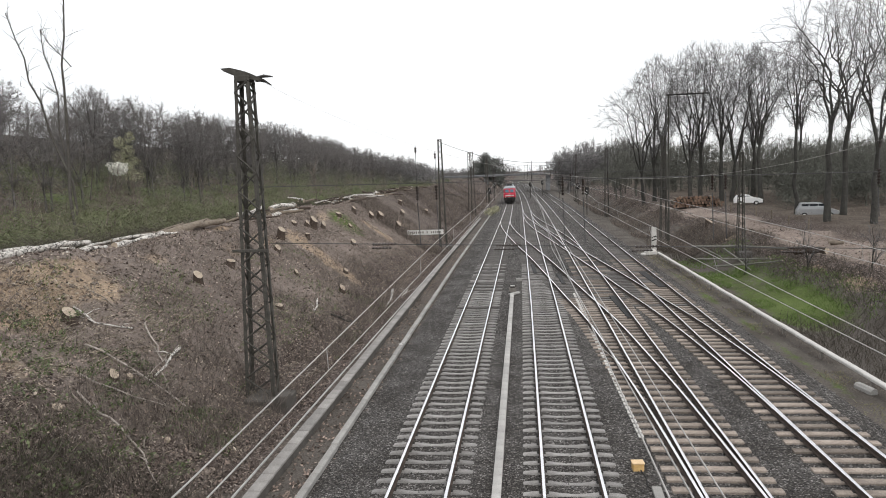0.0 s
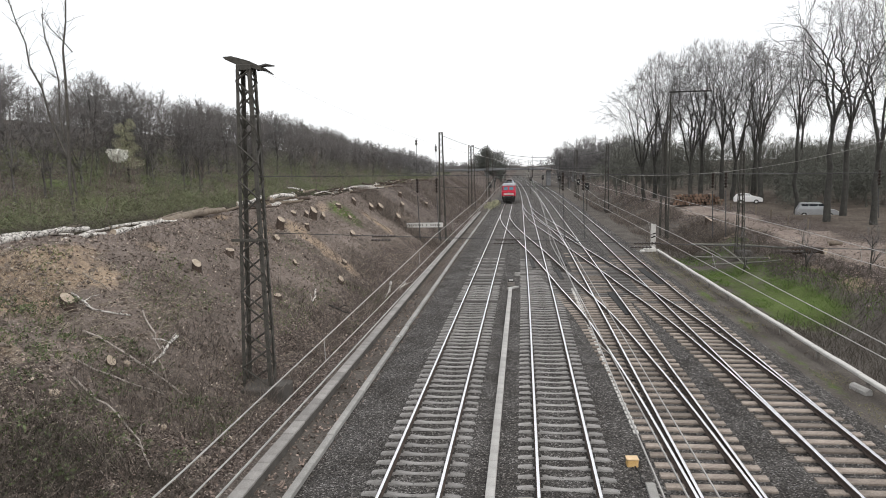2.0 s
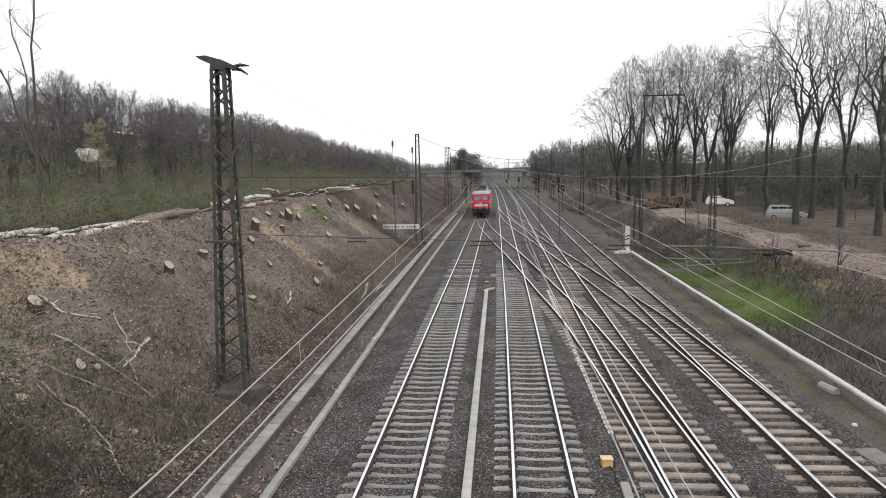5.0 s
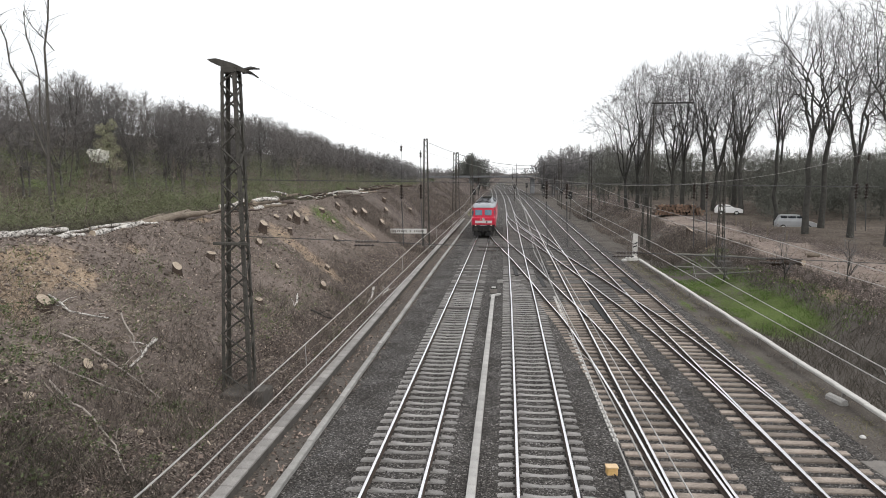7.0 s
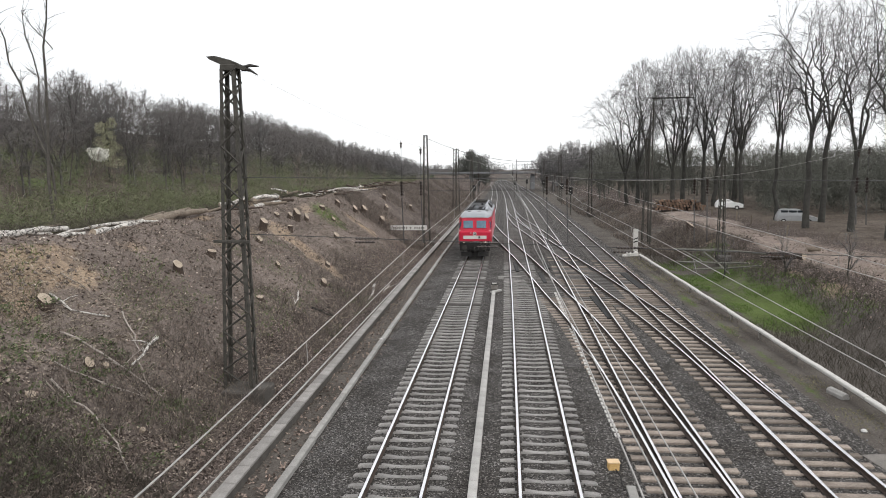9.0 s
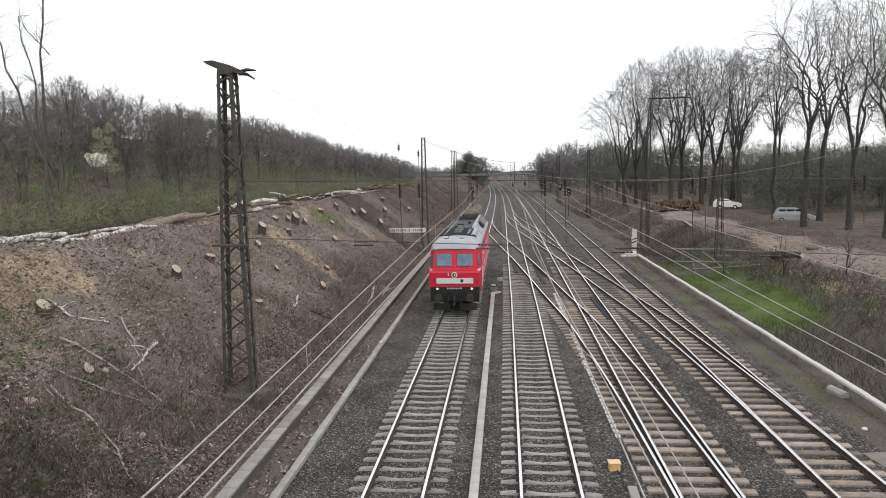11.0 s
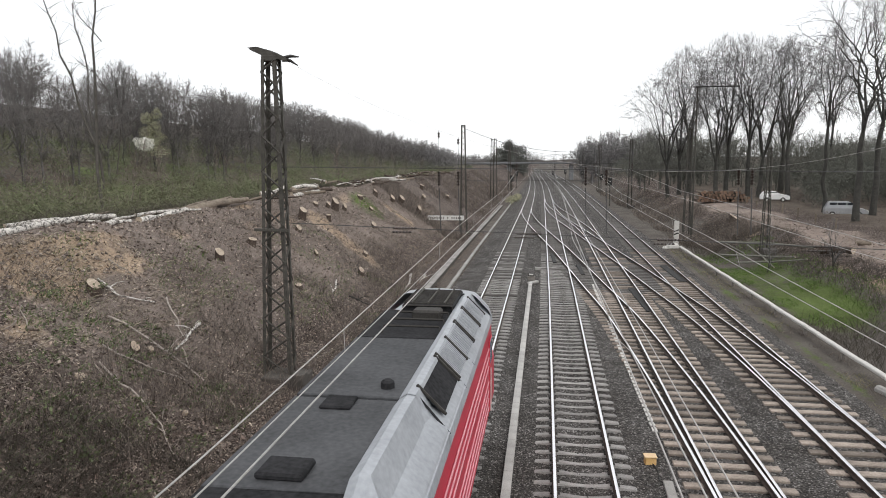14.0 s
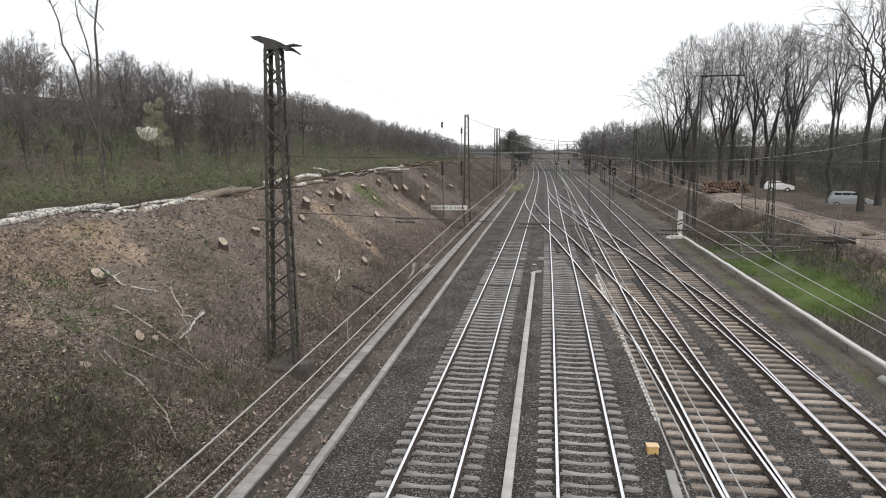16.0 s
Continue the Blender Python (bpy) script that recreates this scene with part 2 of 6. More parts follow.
# cab glass: the bluish reflection is painted as its base colour
GLASS = surface("blue_reflection_glass", (0.055, 0.12, 0.18), (0.11, 0.21, 0.275), 0.8, 3, 0.08, 0.0, 0.0, spec=0.9)


# ---- mesh tools ----
def flat_mesh(name, verts, faces, mats, index=None, smooth=False):
    """A mesh from arrays: verts (n, 3), faces (m, 3) or (m, 4)."""
    verts, faces = np.asarray(verts, np.float32), np.asarray(faces, np.int32)
    me = bpy.data.meshes.new(name)
    me.vertices.add(len(verts))
    me.vertices.foreach_set("co", verts.ravel())
    k = faces.shape[1]
    me.loops.add(faces.size)
    me.loops.foreach_set("vertex_index", faces.ravel())
    me.polygons.add(len(faces))
    me.polygons.foreach_set("loop_start", np.arange(0, faces.size, k, dtype=np.int32))
    if index is not None:
        me.polygons.foreach_set("material_index", np.asarray(index, np.int32))
    if smooth:
        me.polygons.foreach_set("use_smooth", np.ones(len(faces), bool))
    for m in mats if isinstance(mats, (list, tuple)) else [mats]:
        me.materials.append(m)
    me.update(calc_edges=True)
    return me


def tube_arrays(p0, p1, r0, r1, sides=3):
    """Many straight tapered tubes at once: points and triangles."""
    p0, p1 = np.asarray(p0, float), np.asarray(p1, float)
    n = len(p0)
    d = p1 - p0
    d /= np.linalg.norm(d, axis=1, keepdims=True) + 1e-9
    ref = np.where(np.abs(d[:, 2:3]) > 0.9, np.array([[1.0, 0, 0]]), np.array([[0, 0, 1.0]]))
    u = np.cross(d, ref)
    u /= np.linalg.norm(u, axis=1, keepdims=True) + 1e-9
    v = np.cross(d, u)
    a = np.arange(sides) * 2 * np.pi / sides
    ring = np.cos(a)[None, :, None] * u[:, None] + np.sin(a)[None, :, None] * v[:, None]
    lo = p0[:, None] + ring * np.asarray(r0).reshape(-1, 1, 1)
    hi = p1[:, None] + ring * np.asarray(r1).reshape(-1, 1, 1)
    verts = np.concatenate([lo, hi], 1).reshape(-1, 3)
    i, j = np.arange(sides), (np.arange(sides) + 1) % sides
    tri = np.concatenate([np.stack([i, j, j + sides], 1), np.stack([i, j + sides, i + sides], 1)])
    faces = (np.arange(n) * 2 * sides)[:, None, None] + tri[None]
    return verts, faces.reshape(-1, 3)


def cone_arrays(p0, p1, r0):
    """Many thin pointed twigs at once."""
    v, f = tube_arrays(p0, p1, r0, np.zeros(len(r0)), 3)
    n = len(r0)
    v = v.reshape(n, 6, 3)[:, :4].reshape(-1, 3)
    tri = np.array([[0, 1, 3], [1, 2, 3], [2, 0, 3]])
    return v, ((np.arange(n) * 4)[:, None, None] + tri[None]).reshape(-1, 3)


def join_arrays(parts):
    vs, fs, o = [], [], 0
    for v, f in parts:
        vs.append(v)
        fs.append(f + o)
        o += len(v)
    return np.concatenate(vs), np.concatenate(fs)


class Shape:
    """Collects the faces of one mesh."""

    def __init__(self):
        self.v, self.f, self.m = [], [], []

    def add(self, verts, faces, mat=0):
        o = len(self.v)
        self.v += [tuple(p) for p in verts]
        self.f += [tuple(o + i for i in q) for q in faces]
        self.m += [mat] * len(faces)
        return self

    def box(self, cx, cy, cz, sx, sy, sz, c=0.0, mat=0, turn=None):
        """A box about its middle, with chamfered edges of width c."""
        hx, hy, hz = sx / 2, sy / 2, sz / 2
        if c <= 0:
            vs = [(x, y, z) for x in (-hx, hx) for y in (-hy, hy) for z in (-hz, hz)]
            fs = [(0, 1, 3, 2), (4, 6, 7, 5), (0, 4, 5, 1), (2, 3, 7, 6), (0, 2, 6, 4), (1, 5, 7, 3)]
        else:
            c = min(c, hx * 0.9, hy * 0.9, hz * 0.9)
            vs, at = [], {}
            for x in (-1, 1):
                for y in (-1, 1):
                    for z in (-1, 1):
                        for ax in range(3):
                            q = [x * hx, y * hy, z * hz]
                            for k, s in enumerate((x, y, z)):
                                if k != ax:
                                    q[k] -= s * c
                            at[(x, y, z, ax)] = len(vs)
                            vs.append(tuple(q))
            fs = []
            for ax in range(3):
                b, e = [k for k in range(3) if k != ax]
                for s in (-1, 1):
                    loop = []
                    for sb, se in ((-1, -1), (1, -1), (1, 1), (-1, 1)):
                        key = [0, 0, 0]
                        key[ax], key[b], key[e] = s, sb, se
                        loop.append(at[(*key, ax)])
                    fs.append(tuple(loop))
            for ax in range(3):
                b, e = [k for k in range(3) if k != ax]
                for sb in (-1, 1):
                    for se in (-1, 1):
                        lo, hi = [0, 0, 0], [0, 0, 0]
                        lo[ax], lo[b], lo[e] = -1, sb, se
                        hi[ax], hi[b], hi[e] = 1, sb, se
                        fs.append((at[(*lo, b)], at[(*hi, b)], at[(*hi, e)], at[(*lo, e)]))
            for x in (-1, 1):
                for y in (-1, 1):
                    for z in (-1, 1):
                        fs.append(tuple(at[(x, y, z, k)] for k in range(3)))
        m = Matrix.Translation((cx, cy, cz)) @ (turn if turn else Matrix())
        return self.add([m @ Vector(q) for q in vs], fs, mat)

    def bar(self, a, b, r, r2=None, sides=6, caps=True, mat=0):
        """A round bar from a to b."""
        a, b = Vector(a), Vector(b)
        r2 = r if r2 is None else r2
        d = (b - a).normalized()
        u = d.cross(Vector((1, 0, 0)) if abs(d.z) > 0.9 else Vector((0, 0, 1))).normalized()
        w = d.cross(u)
        vs = []
        for p, rr in ((a, r), (b, r2)):
            vs += [p + (u * math.cos(k * 2 * math.pi / sides) + w * math.sin(k * 2 * math.pi / sides)) * rr for k in range(sides)]
        fs = [(k, (k + 1) % sides, sides + (k + 1) % sides, sides + k) for k in range(sides)]
        if caps:
            fs += [tuple(range(sides))[::-1], tuple(range(sides, 2 * sides))]
        return self.add(vs, fs, mat)

    def angle(self, a, b, w, mat=0):
        """A flat steel member from a to b, of width w."""
        return self.bar(a, b, w * 0.62, sides=4, mat=mat)

    def path(self, pts, r, sides=5, mat=0):
        """A bent round bar; r is a number or one for each point."""
        rs = r if isinstance(r, (list, tuple)) else [r] * len(pts)
        pts = [Vector(p) for p in pts]
        rings = []
        for i, p in enumerate(pts):
            d = (pts[min(i + 1, len(pts) - 1)] - pts[max(i - 1, 0)]).normalized()
            u = d.cross(Vector((1, 0, 0)) if abs(d.x) < 0.6 else Vector((0, 0, 1))).normalized()
            w = d.cross(u)
            rings.append([tuple(p + (u * math.cos(k * 2 * math.pi / sides) + w * math.sin(k * 2 * math.pi / sides)) * rs[i]) for k in range(sides)])
        return self.loft(rings, True, True, mat)

    def loft(self, rings, closed=True, caps=False, mat=0):
        """Skin over rings of equal length."""
        k = len(rings[0])
        vs = [p for r in rings for p in r]
        fs = []
        for i in range(len(rings) - 1):
            for j in range(k if closed else k - 1):
                a, b = i * k + j, i * k + (j + 1) % k
                fs.append((a, b, b + k, a + k))
        if caps:
            fs += [tuple(range(k))[::-1], tuple(range((len(rings) - 1) * k, len(rings) * k))]
        return self.add(vs, fs, mat)

    def lathe(self, base, profile, sides=10, mat=0, axis="z"):
        """A turned shape: profile of (radius, height) along the axis from base."""
        rings = []
        for r, h in profile:
            ring = []
            for k in range(sides):
                a = k * 2 * math.pi / sides
                q = (r * math.cos(a), r * math.sin(a), h)
                q = {"z": q, "x": (q[2], q[0], q[1]), "y": (q[0], q[2], q[1])}[axis]
                ring.append((base[0] + q[0], base[1] + q[1], base[2] + q[2]))
            rings.append(ring)
        return self.loft(rings, True, True, mat)

    def mesh(self, name, mats, smooth=False):
        me = bpy.data.meshes.new(name)
        me.from_pydata(self.v, [], self.f)
        for m in mats if isinstance(mats, (list, tuple)) else [mats]:
            me.materials.append(m)
        me.polygons.foreach_set("material_index", self.m)
        if smooth:
            me.polygons.foreach_set("use_smooth", [True] * len(self.f))
        bm = bmesh.new()
        bm.from_mesh(me)
        bmesh.ops.recalc_face_normals(bm, faces=bm.faces)
        bm.to_mesh(me)
        bm.free()
        me.update()
        return me


def part(name, shape, material, parent, label="", smooth=False):
    """One mesh object under a thing or a part."""
    me = shape.mesh(name, material, smooth) if isinstance(shape, Shape) else shape
    ob = new(name, me)
    ob.parent = parent
    if label:
        tagged(ob, label)
    return ob


def thing(name, label, category, at=None, group="", kind=""):
    ob = tagged(new(name), label, category, group, kind)
    if at is not None:
        ob.matrix_world = at
    return ob


# ---- lie of the land ----
XS = [-400, -160, -120, -90, -60, -42, -31, -24, -20, -18.2, -17, -13, -9.6, -8.2, -7.7, -6.1, 11.2, 12.6, 14, 16, 17.5, 20, 24, 60, 150, 400]
ZS = [30, 25, 20.5, 15.5, 8.8, 4.6, 3.2, 4.2, 5.3, 5.65, 5.4, 2.7, 0.35, 0.0, -0.2, -0.27, -0.27, -0.3, -0.7, -0.6, 0.3, 1.5, 1.9, 2.3, 4, 8]
LOW = 0.06
SANDY = [(-15.9, 19.0, 1.2, 2.4, 0.9), (-15.3, 21.9, 0.9, 1.5, 0.9), (-14.9, 17.8, 1.0, 1.4, 0.8), (-16.6, 16.5, 0.8, 1.5, 0.7), (-16.9, 18.2, 0.9, 3.2, 0.75), (-16.6, 22.5, 0.7, 2.2, 0.65), (-13.9, 15.6, 0.8, 1.1, 0.55), (-16.2, 27.0, 0.8, 1.8, 0.5), (-15.6, 33.5, 1.0, 1.6, 0.5), (18.6, 39.5, 0.9, 2.5, 0.6), (18.9, 45.0, 0.8, 2.0, 0.5), (19.2, 64, 1.2, 3.0, 0.6), (-17.4, 35.8, 0.6, 2.0, 0.7), (-15.4, 42.5, 1.0, 2.0, 0.8), (-13.9, 42.2, 1.4, 1.5, 0.95), (-12.4, 42.0, 1.1, 1.3, 0.9), (-11.2, 41.6, 0.8, 1.0, 0.7), (-14.4, 60.3, 1.3, 1.5, 0.8), (-12.6, 59.8, 1.2, 1.2, 0.8), (-15.8, 38.0, 0.9, 2.0, 0.7), (-16.4, 52.0, 0.8, 2.5, 0.6), (-13.0, 70.0, 1.4, 2.0, 0.6)]


def land(x, y):
    """Height of the ground."""
    z = float(np.interp(x, XS, ZS))
    if x < -24 and y > 250 and z > 3:
        z = 3 + (z - 3) * (1 - 0.85 * min(1.0, (y - 250) / 180))
    rough = 0.0
    if x < -8.3:
        rough = min(1, (-8.3 - x) / 2)
    elif x > 13:
        rough = min(1, (x - 13) / 3)
    if rough:
        z += rough * (0.35 * noise.noise((x * 0.22, y * 0.16, 1.0)) + 0.12 * noise.noise((x * 0.9, y * 0.8, 5.0)) + (0.15 * noise.noise((x * 2.3, y * 1.7, 2.0)) if abs(x) < 22 and y < 75 else 0) + (1.2 * noise.noise((x * 0.03, y * 0.02, 9.0)) if abs(x) > 30 else 0))
    if -6.0 < x < 11.2:
        z -= LOW
    return z


def build_ground():
    xs = np.unique(np.concatenate([np.linspace(-400, -60, 30), np.linspace(-60, -21, 40), np.linspace(-21, -8, 88), np.linspace(-8, 12, 30), np.linspace(12, 30, 60), np.linspace(30, 400, 45)]))
    ys = np.unique(np.concatenate([np.linspace(-60, 5, 14), np.linspace(5, 75, 200), np.linspace(75, 220, 80), np.linspace(220, 2500, 60)]))
    gx, gy = np.meshgrid(xs, ys)
    flat = np.stack([gx.ravel(), gy.ravel()], 1)
    zs = np.array([land(x, y) for x, y in flat])
    # beyond the cutting everything runs out to one level plain
    verts = np.column_stack([flat, zs])
    nx, ny = len(xs), len(ys)
    a = (np.arange(ny - 1)[:, None] * nx + np.arange(nx - 1)[None]).ravel()
    faces = np.stack([a, a + 1, a + nx + 1, a + nx], 1)
    me = flat_mesh("ground", verts, faces, GROUND, smooth=True)
    x, y = verts[:, 0], verts[:, 1]

    def soft(v, lo, hi, w):
        return np.clip((v - lo) / w, 0, 1) * np.clip((hi - v) / w, 0, 1)

    wob = np.array([noise.noise((p * 0.15, q * 0.12, 3.0)) for p, q in flat])
    wob2 = np.array([noise.noise((p * 0.45, q * 0.25, 7.0)) for p, q in flat])
    masks = {
        "forest": np.clip(np.clip((-20 - x) / 6, 0, 1) + np.clip((x - 24) / 6, 0, 1), 0, 1) * 0.8,
        "chips": soft(x + 2.0 * wob, -21, -9.0, 2.2) * 0.72 * np.clip((y - 11) / 7, 0.35, 1) * np.clip((105 - y) / 40, 0.35, 1),
        "dirt": soft(x, -8.6, 19.5, 1.5) * 0.75,
        "path": soft(x + 1.5 * wob, 19.8, 25.5, 1.5) * np.clip((y - 30) / 10, 0, 1) * np.clip((140 - y) / 40, 0, 1) * 0.66,
        "sand": np.clip(sum(np.clip(1.25 - np.hypot((x - a) / c + 0.5 * wob2, (y - b) / d + 0.4 * wob), 0, 1) * k for a, b, c, d, k in SANDY), 0, 0.92),
        "grass": np.clip(0.75 * np.clip(1.3 - np.hypot((x + 15.2) / 1.5 + wob2, (y - 55) / 3.5), 0, 1) + soft(x, 13.2, 18.2, 1.2) * soft(y, 33, 57, 5) * (0.8 + 0.6 * wob)
                         + soft(x, 10.9, 11.6, 0.3) * soft(y, 20, 60, 5) * (0.45 + 0.5 * wob2)
                         + soft(x, -85, -20.5, 5) * (0.36 + 0.5 * wob) * np.clip((210 - y) / 60, 0, 1), 0, 0.95),
    }
    for name, values in masks.items():
        at = me.attributes.new(name, "FLOAT", "POINT")
        at.data.foreach_set("value", values.astype(np.float32))
    return tagged(new("ground", me), "brown leaf-littered cutting with sandy patches and grass", "ground", kind="structure")


build_ground()


def build_ballast():
    """The stone bed of the four tracks."""
    sh = Shape()
    ys = [-40 + 4 * i for i in range(36)] + [110 + 20 * i for i in range(60)]
    prof = [(-5.9, -0.29), (-4.9, -0.245), (-0.9, -0.235), (3.0, -0.235), (6.9, -0.24), (10.4, -0.24), (11.3, -0.38)]
    rings = [[(bend(x, y), y, z + 0.012 * math.sin(y * 1.7 + x)) for x, z in prof] for y in ys]
    sh.loft(rings, closed=False)
    ob = new("ballast_bed", sh.mesh("ballast_bed", BALLAST, True))
    return tagged(ob, "dark grey crushed stone ballast under the tracks", "ballast", kind="structure")


def bend(x, y):
    """The line curves gently to the left far away."""
    return x - (0.00009 * (y - 105) ** 2 if y > 105 else 0)


build_ballast()


# ---- railway tracks ----
GAUGE = 0.7535
TRACKS = {"A": -2.88, "B": 1.10, "C": 5.02, "D": 8.80}
RAIL_STEPS = [-20 + 2.5 * i for i in range(73)] + [170 + 10 * i for i in range(40)]


def rail_mesh(line):
    """A rail along points (x, y): rusty foot and web, bright head. The top is at z = 0."""
    prof = [(-0.07, -0.172), (-0.07, -0.158), (-0.012, -0.14), (-0.012, -0.045), (-0.039, -0.035), (-0.039, -0.005), (-0.027, 0.0),
            (0.027, 0.0), (0.039, -0.005), (0.039, -0.035), (0.012, -0.045), (0.012, -0.14), (0.07, -0.158), (0.07, -0.172)]
    sh = Shape()
    k = len(prof)
    vs, fs, ms = [], [], []
    for i, (x, y) in enumerate(line):
        a, b = line[max(0, i - 1)], line[min(len(line) - 1, i + 1)]
        s = (b[0] - a[0]) / (b[1] - a[1])
        for px, pz in prof:
            vs.append((x + px, y - px * s, pz))
    for i in range(len(line) - 1):
        for j in range(k):
            q = (j + 1) % k
            fs.append((i * k + j, i * k + q, (i + 1) * k + q, (i + 1) * k + j))
            ms.append(1 if 5 <= j <= 7 else 0)
    sh.v, sh.f, sh.m = vs, fs, ms
    return sh.mesh("rail", [RUST, STEEL])


def concrete_sleeper(length=2.6, width=0.26):
    """A prestressed sleeper, waisted and lower in its middle, about its middle at the origin."""
    sh = Shape()
    rings = []
    h = length / 2
    for x, top, w in ((-h, -0.235, 0.9), (-h + 0.05, -0.205, 1.0), (-0.95, -0.178, 1.0), (-0.6, -0.178, 1.0), (-0.33, -0.205, 0.85), (-0.1, -0.221, 0.8), (0.1, -0.221, 0.8), (0.33, -0.205, 0.85), (0.6, -0.178, 1.0), (0.95, -0.178, 1.0), (h - 0.05, -0.205, 1.0), (h, -0.235, 0.9)):
        a, b = width / 2 * w, width / 2 * w * 0.62
        rings.append([(x, -a, -0.3), (x, -b, top), (x, b, top), (x, a, -0.3)])
    sh.loft(rings, True, True)
    return sh.mesh("sleeper", CONCRETE)


def timber_sleeper(length=2.6, width=0.26, mat=None):
    sh = Shape()
    sh.box(0, 0, -0.25, length, width, 0.145, 0.015)
    return sh.mesh("sleeper", mat or WOOD_SLEEPER)


def fastening():
    """The clips on both sides of one rail."""
    sh = Shape()
    for s in (-1, 1):
        sh.box(s * 0.095, 0, -0.165, 0.06, 0.11, 0.03, 0.006)
        sh.bar((s * 0.09, 0, -0.16), (s * 0.09, 0, -0.125), 0.014, sides=5)
    return sh.mesh("rail_clip", DARK_IRON)


def crossover_line(pts):
    """A smooth curve x(y) through a few places."""
    ys, xs = [p[0] for p in pts], [p[1] for p in pts]
    out = []
    y = ys[0]
    while y <= ys[-1] + 1e-6:
        i = max(k for k in range(len(ys)) if ys[k] <= y + 1e-9)
        i = min(i, len(ys) - 2)
        t = (y - ys[i]) / (ys[i + 1] - ys[i])

        def slope(k):
            a, b = max(0, k - 1), min(len(ys) - 1, k + 1)
            return (xs[b] - xs[a]) / (ys[b] - ys[a])

        d = ys[i + 1] - ys[i]
        h = (2 * t**3 - 3 * t**2 + 1) * xs[i] + (t**3 - 2 * t**2 + t) * d * slope(i) + (-2 * t**3 + 3 * t**2) * xs[i + 1] + (t**3 - t**2) * d * slope(i + 1)
        out.append((h, y))
        y += 1.5
    return out


CROSS = {
    "first": crossover_line([(12, 4.98), (16, 4.90), (22, 4.75), (27, 4.52), (35, 4.02), (43, 3.18), (50, 2.48), (60, 1.42), (69.5, 0.28), (80, -0.95), (90, -1.95), (100, -2.65), (108, -2.88)]),
    "second": crossover_line([(16, 8.80), (22, 8.73), (28, 8.54), (35, 8.10), (43, 7.30), (50, 6.62), (60, 5.55), (70, 4.45), (80, 3.35), (90, 2.25), (100, 1.45), (110, 1.00), (116, 0.92)]),
    "third": crossover_line([(66, 5.02), (74, 4.75), (84, 4.05), (100, 2.55), (112, 1.55), (124, 0.95), (134, 0.8)]),
}
SLEEPER = concrete_sleeper()
GRIMY = timber_sleeper(mat=OLD_SLEEPER)
TIMBER = timber_sleeper()
CLIP = fastening()


def cross_x(key, y):
    line = CROSS[key]
    if y < line[0][1] or y > line[-1][1]:
        return None
    return float(np.interp(y, [p[1] for p in line], [p[0] for p in line]))


def centre(key, y):
    x = TRACKS[key]
    if key == "B" and y > 40:
        x -= min(0.35, (y - 40) * 0.0045)
    return bend(x, y)


def build_track(key, label, step, near, far, sleeper_for):
    track = thing("railway_track", label, "railway track", group="tracks of the line", kind="structure")
    for s in (-1, 1):
        part("rail", rail_mesh([(centre(key, y) + s * GAUGE, y) for y in RAIL_STEPS]), None, track, "worn steel rail with bright running surface")
    rng = random.Random(key)
    y, made = near, 0
    rest_v, rest_f = [], []
    while y < far:
        me, x, w = sleeper_for(y)
        ob_matrix = pose(x, y + rng.uniform(-0.015, 0.015), rng.uniform(-0.006, 0.006), 0, 0, rng.uniform(-0.6, 0.6)) @ Matrix.Diagonal((w, 1, 1, 1))
        if made < 290 and me:
            # worn and grimy farther along the line
            ob = new("sleeper", GRIMY if rng.random() < (y - (47 if key == "B" else 34)) / (14 if key == "B" else 34) else me)
            ob.parent = track
            ob.matrix_local = ob_matrix
            made += 1
            if y < 30:
                for s in (-1, 1):
                    c = new("rail_clip", CLIP)
                    c.parent = track
                    c.matrix_local = pose(centre(key, y) + s * GAUGE, y, 0)
        y += step
    return track


def plain(key, me):
    return lambda y: (me, centre(key, y), 1.0)


def wide(key, me, crosses, base=2.6):
    """Long sleepers where a second track branches off."""

    def at(y):
        lo, hi = centre(key, y) - 1.3, centre(key, y) + 1.3
        for c in crosses:
            x = cross_x(c, y)
            if x is not None and abs(x - centre(key, y)) < 1.36:
                lo, hi = min(lo, x - 1.3), max(hi, x + 1.3)
        return me, (lo + hi) / 2, (hi - lo) / base

    return at


def near_cross(key):
    """Sleepers of a crossover where it runs between the tracks."""

    def at(y):
        x = cross_x(key, y)
        ok = x is not None and min(abs(x - centre(k, y)) for k in TRACKS) > 1.35
        return (TIMBER if ok else None), x or 0, 1.0

    return at


def build_crossover(key):
    line = CROSS[key]
    ob = thing("railway_crossover", "curved rails of a crossover between two tracks", "railway switch", group="crossovers of the line", kind="structure")
    for s in (-1, 1):
        part("rail", rail_mesh([(x + s * GAUGE, y) for x, y in line]), None, ob, "curved steel rail with bright running surface").location.z = -0.006
    pick = near_cross(key)
    y = line[0][1]
    while y < line[-1][1]:
        me, x, w = pick(y)
        if me:
            c = new("sleeper", GRIMY if y > 42 else me)
            c.parent = ob
            c.matrix_local = pose(x, y, -0.004)
        y += 0.62
    return ob


def motions():
    """All that moves."""
    walk(LOCO, [(t, pose(-2.88 - (0.00009 * (y - 105) ** 2 if y > 105 else 0), y, 0, 0, 0, (0.0103 * (y - 105) if y > 105 else 0))) for t, y in LOCO_ROWS])

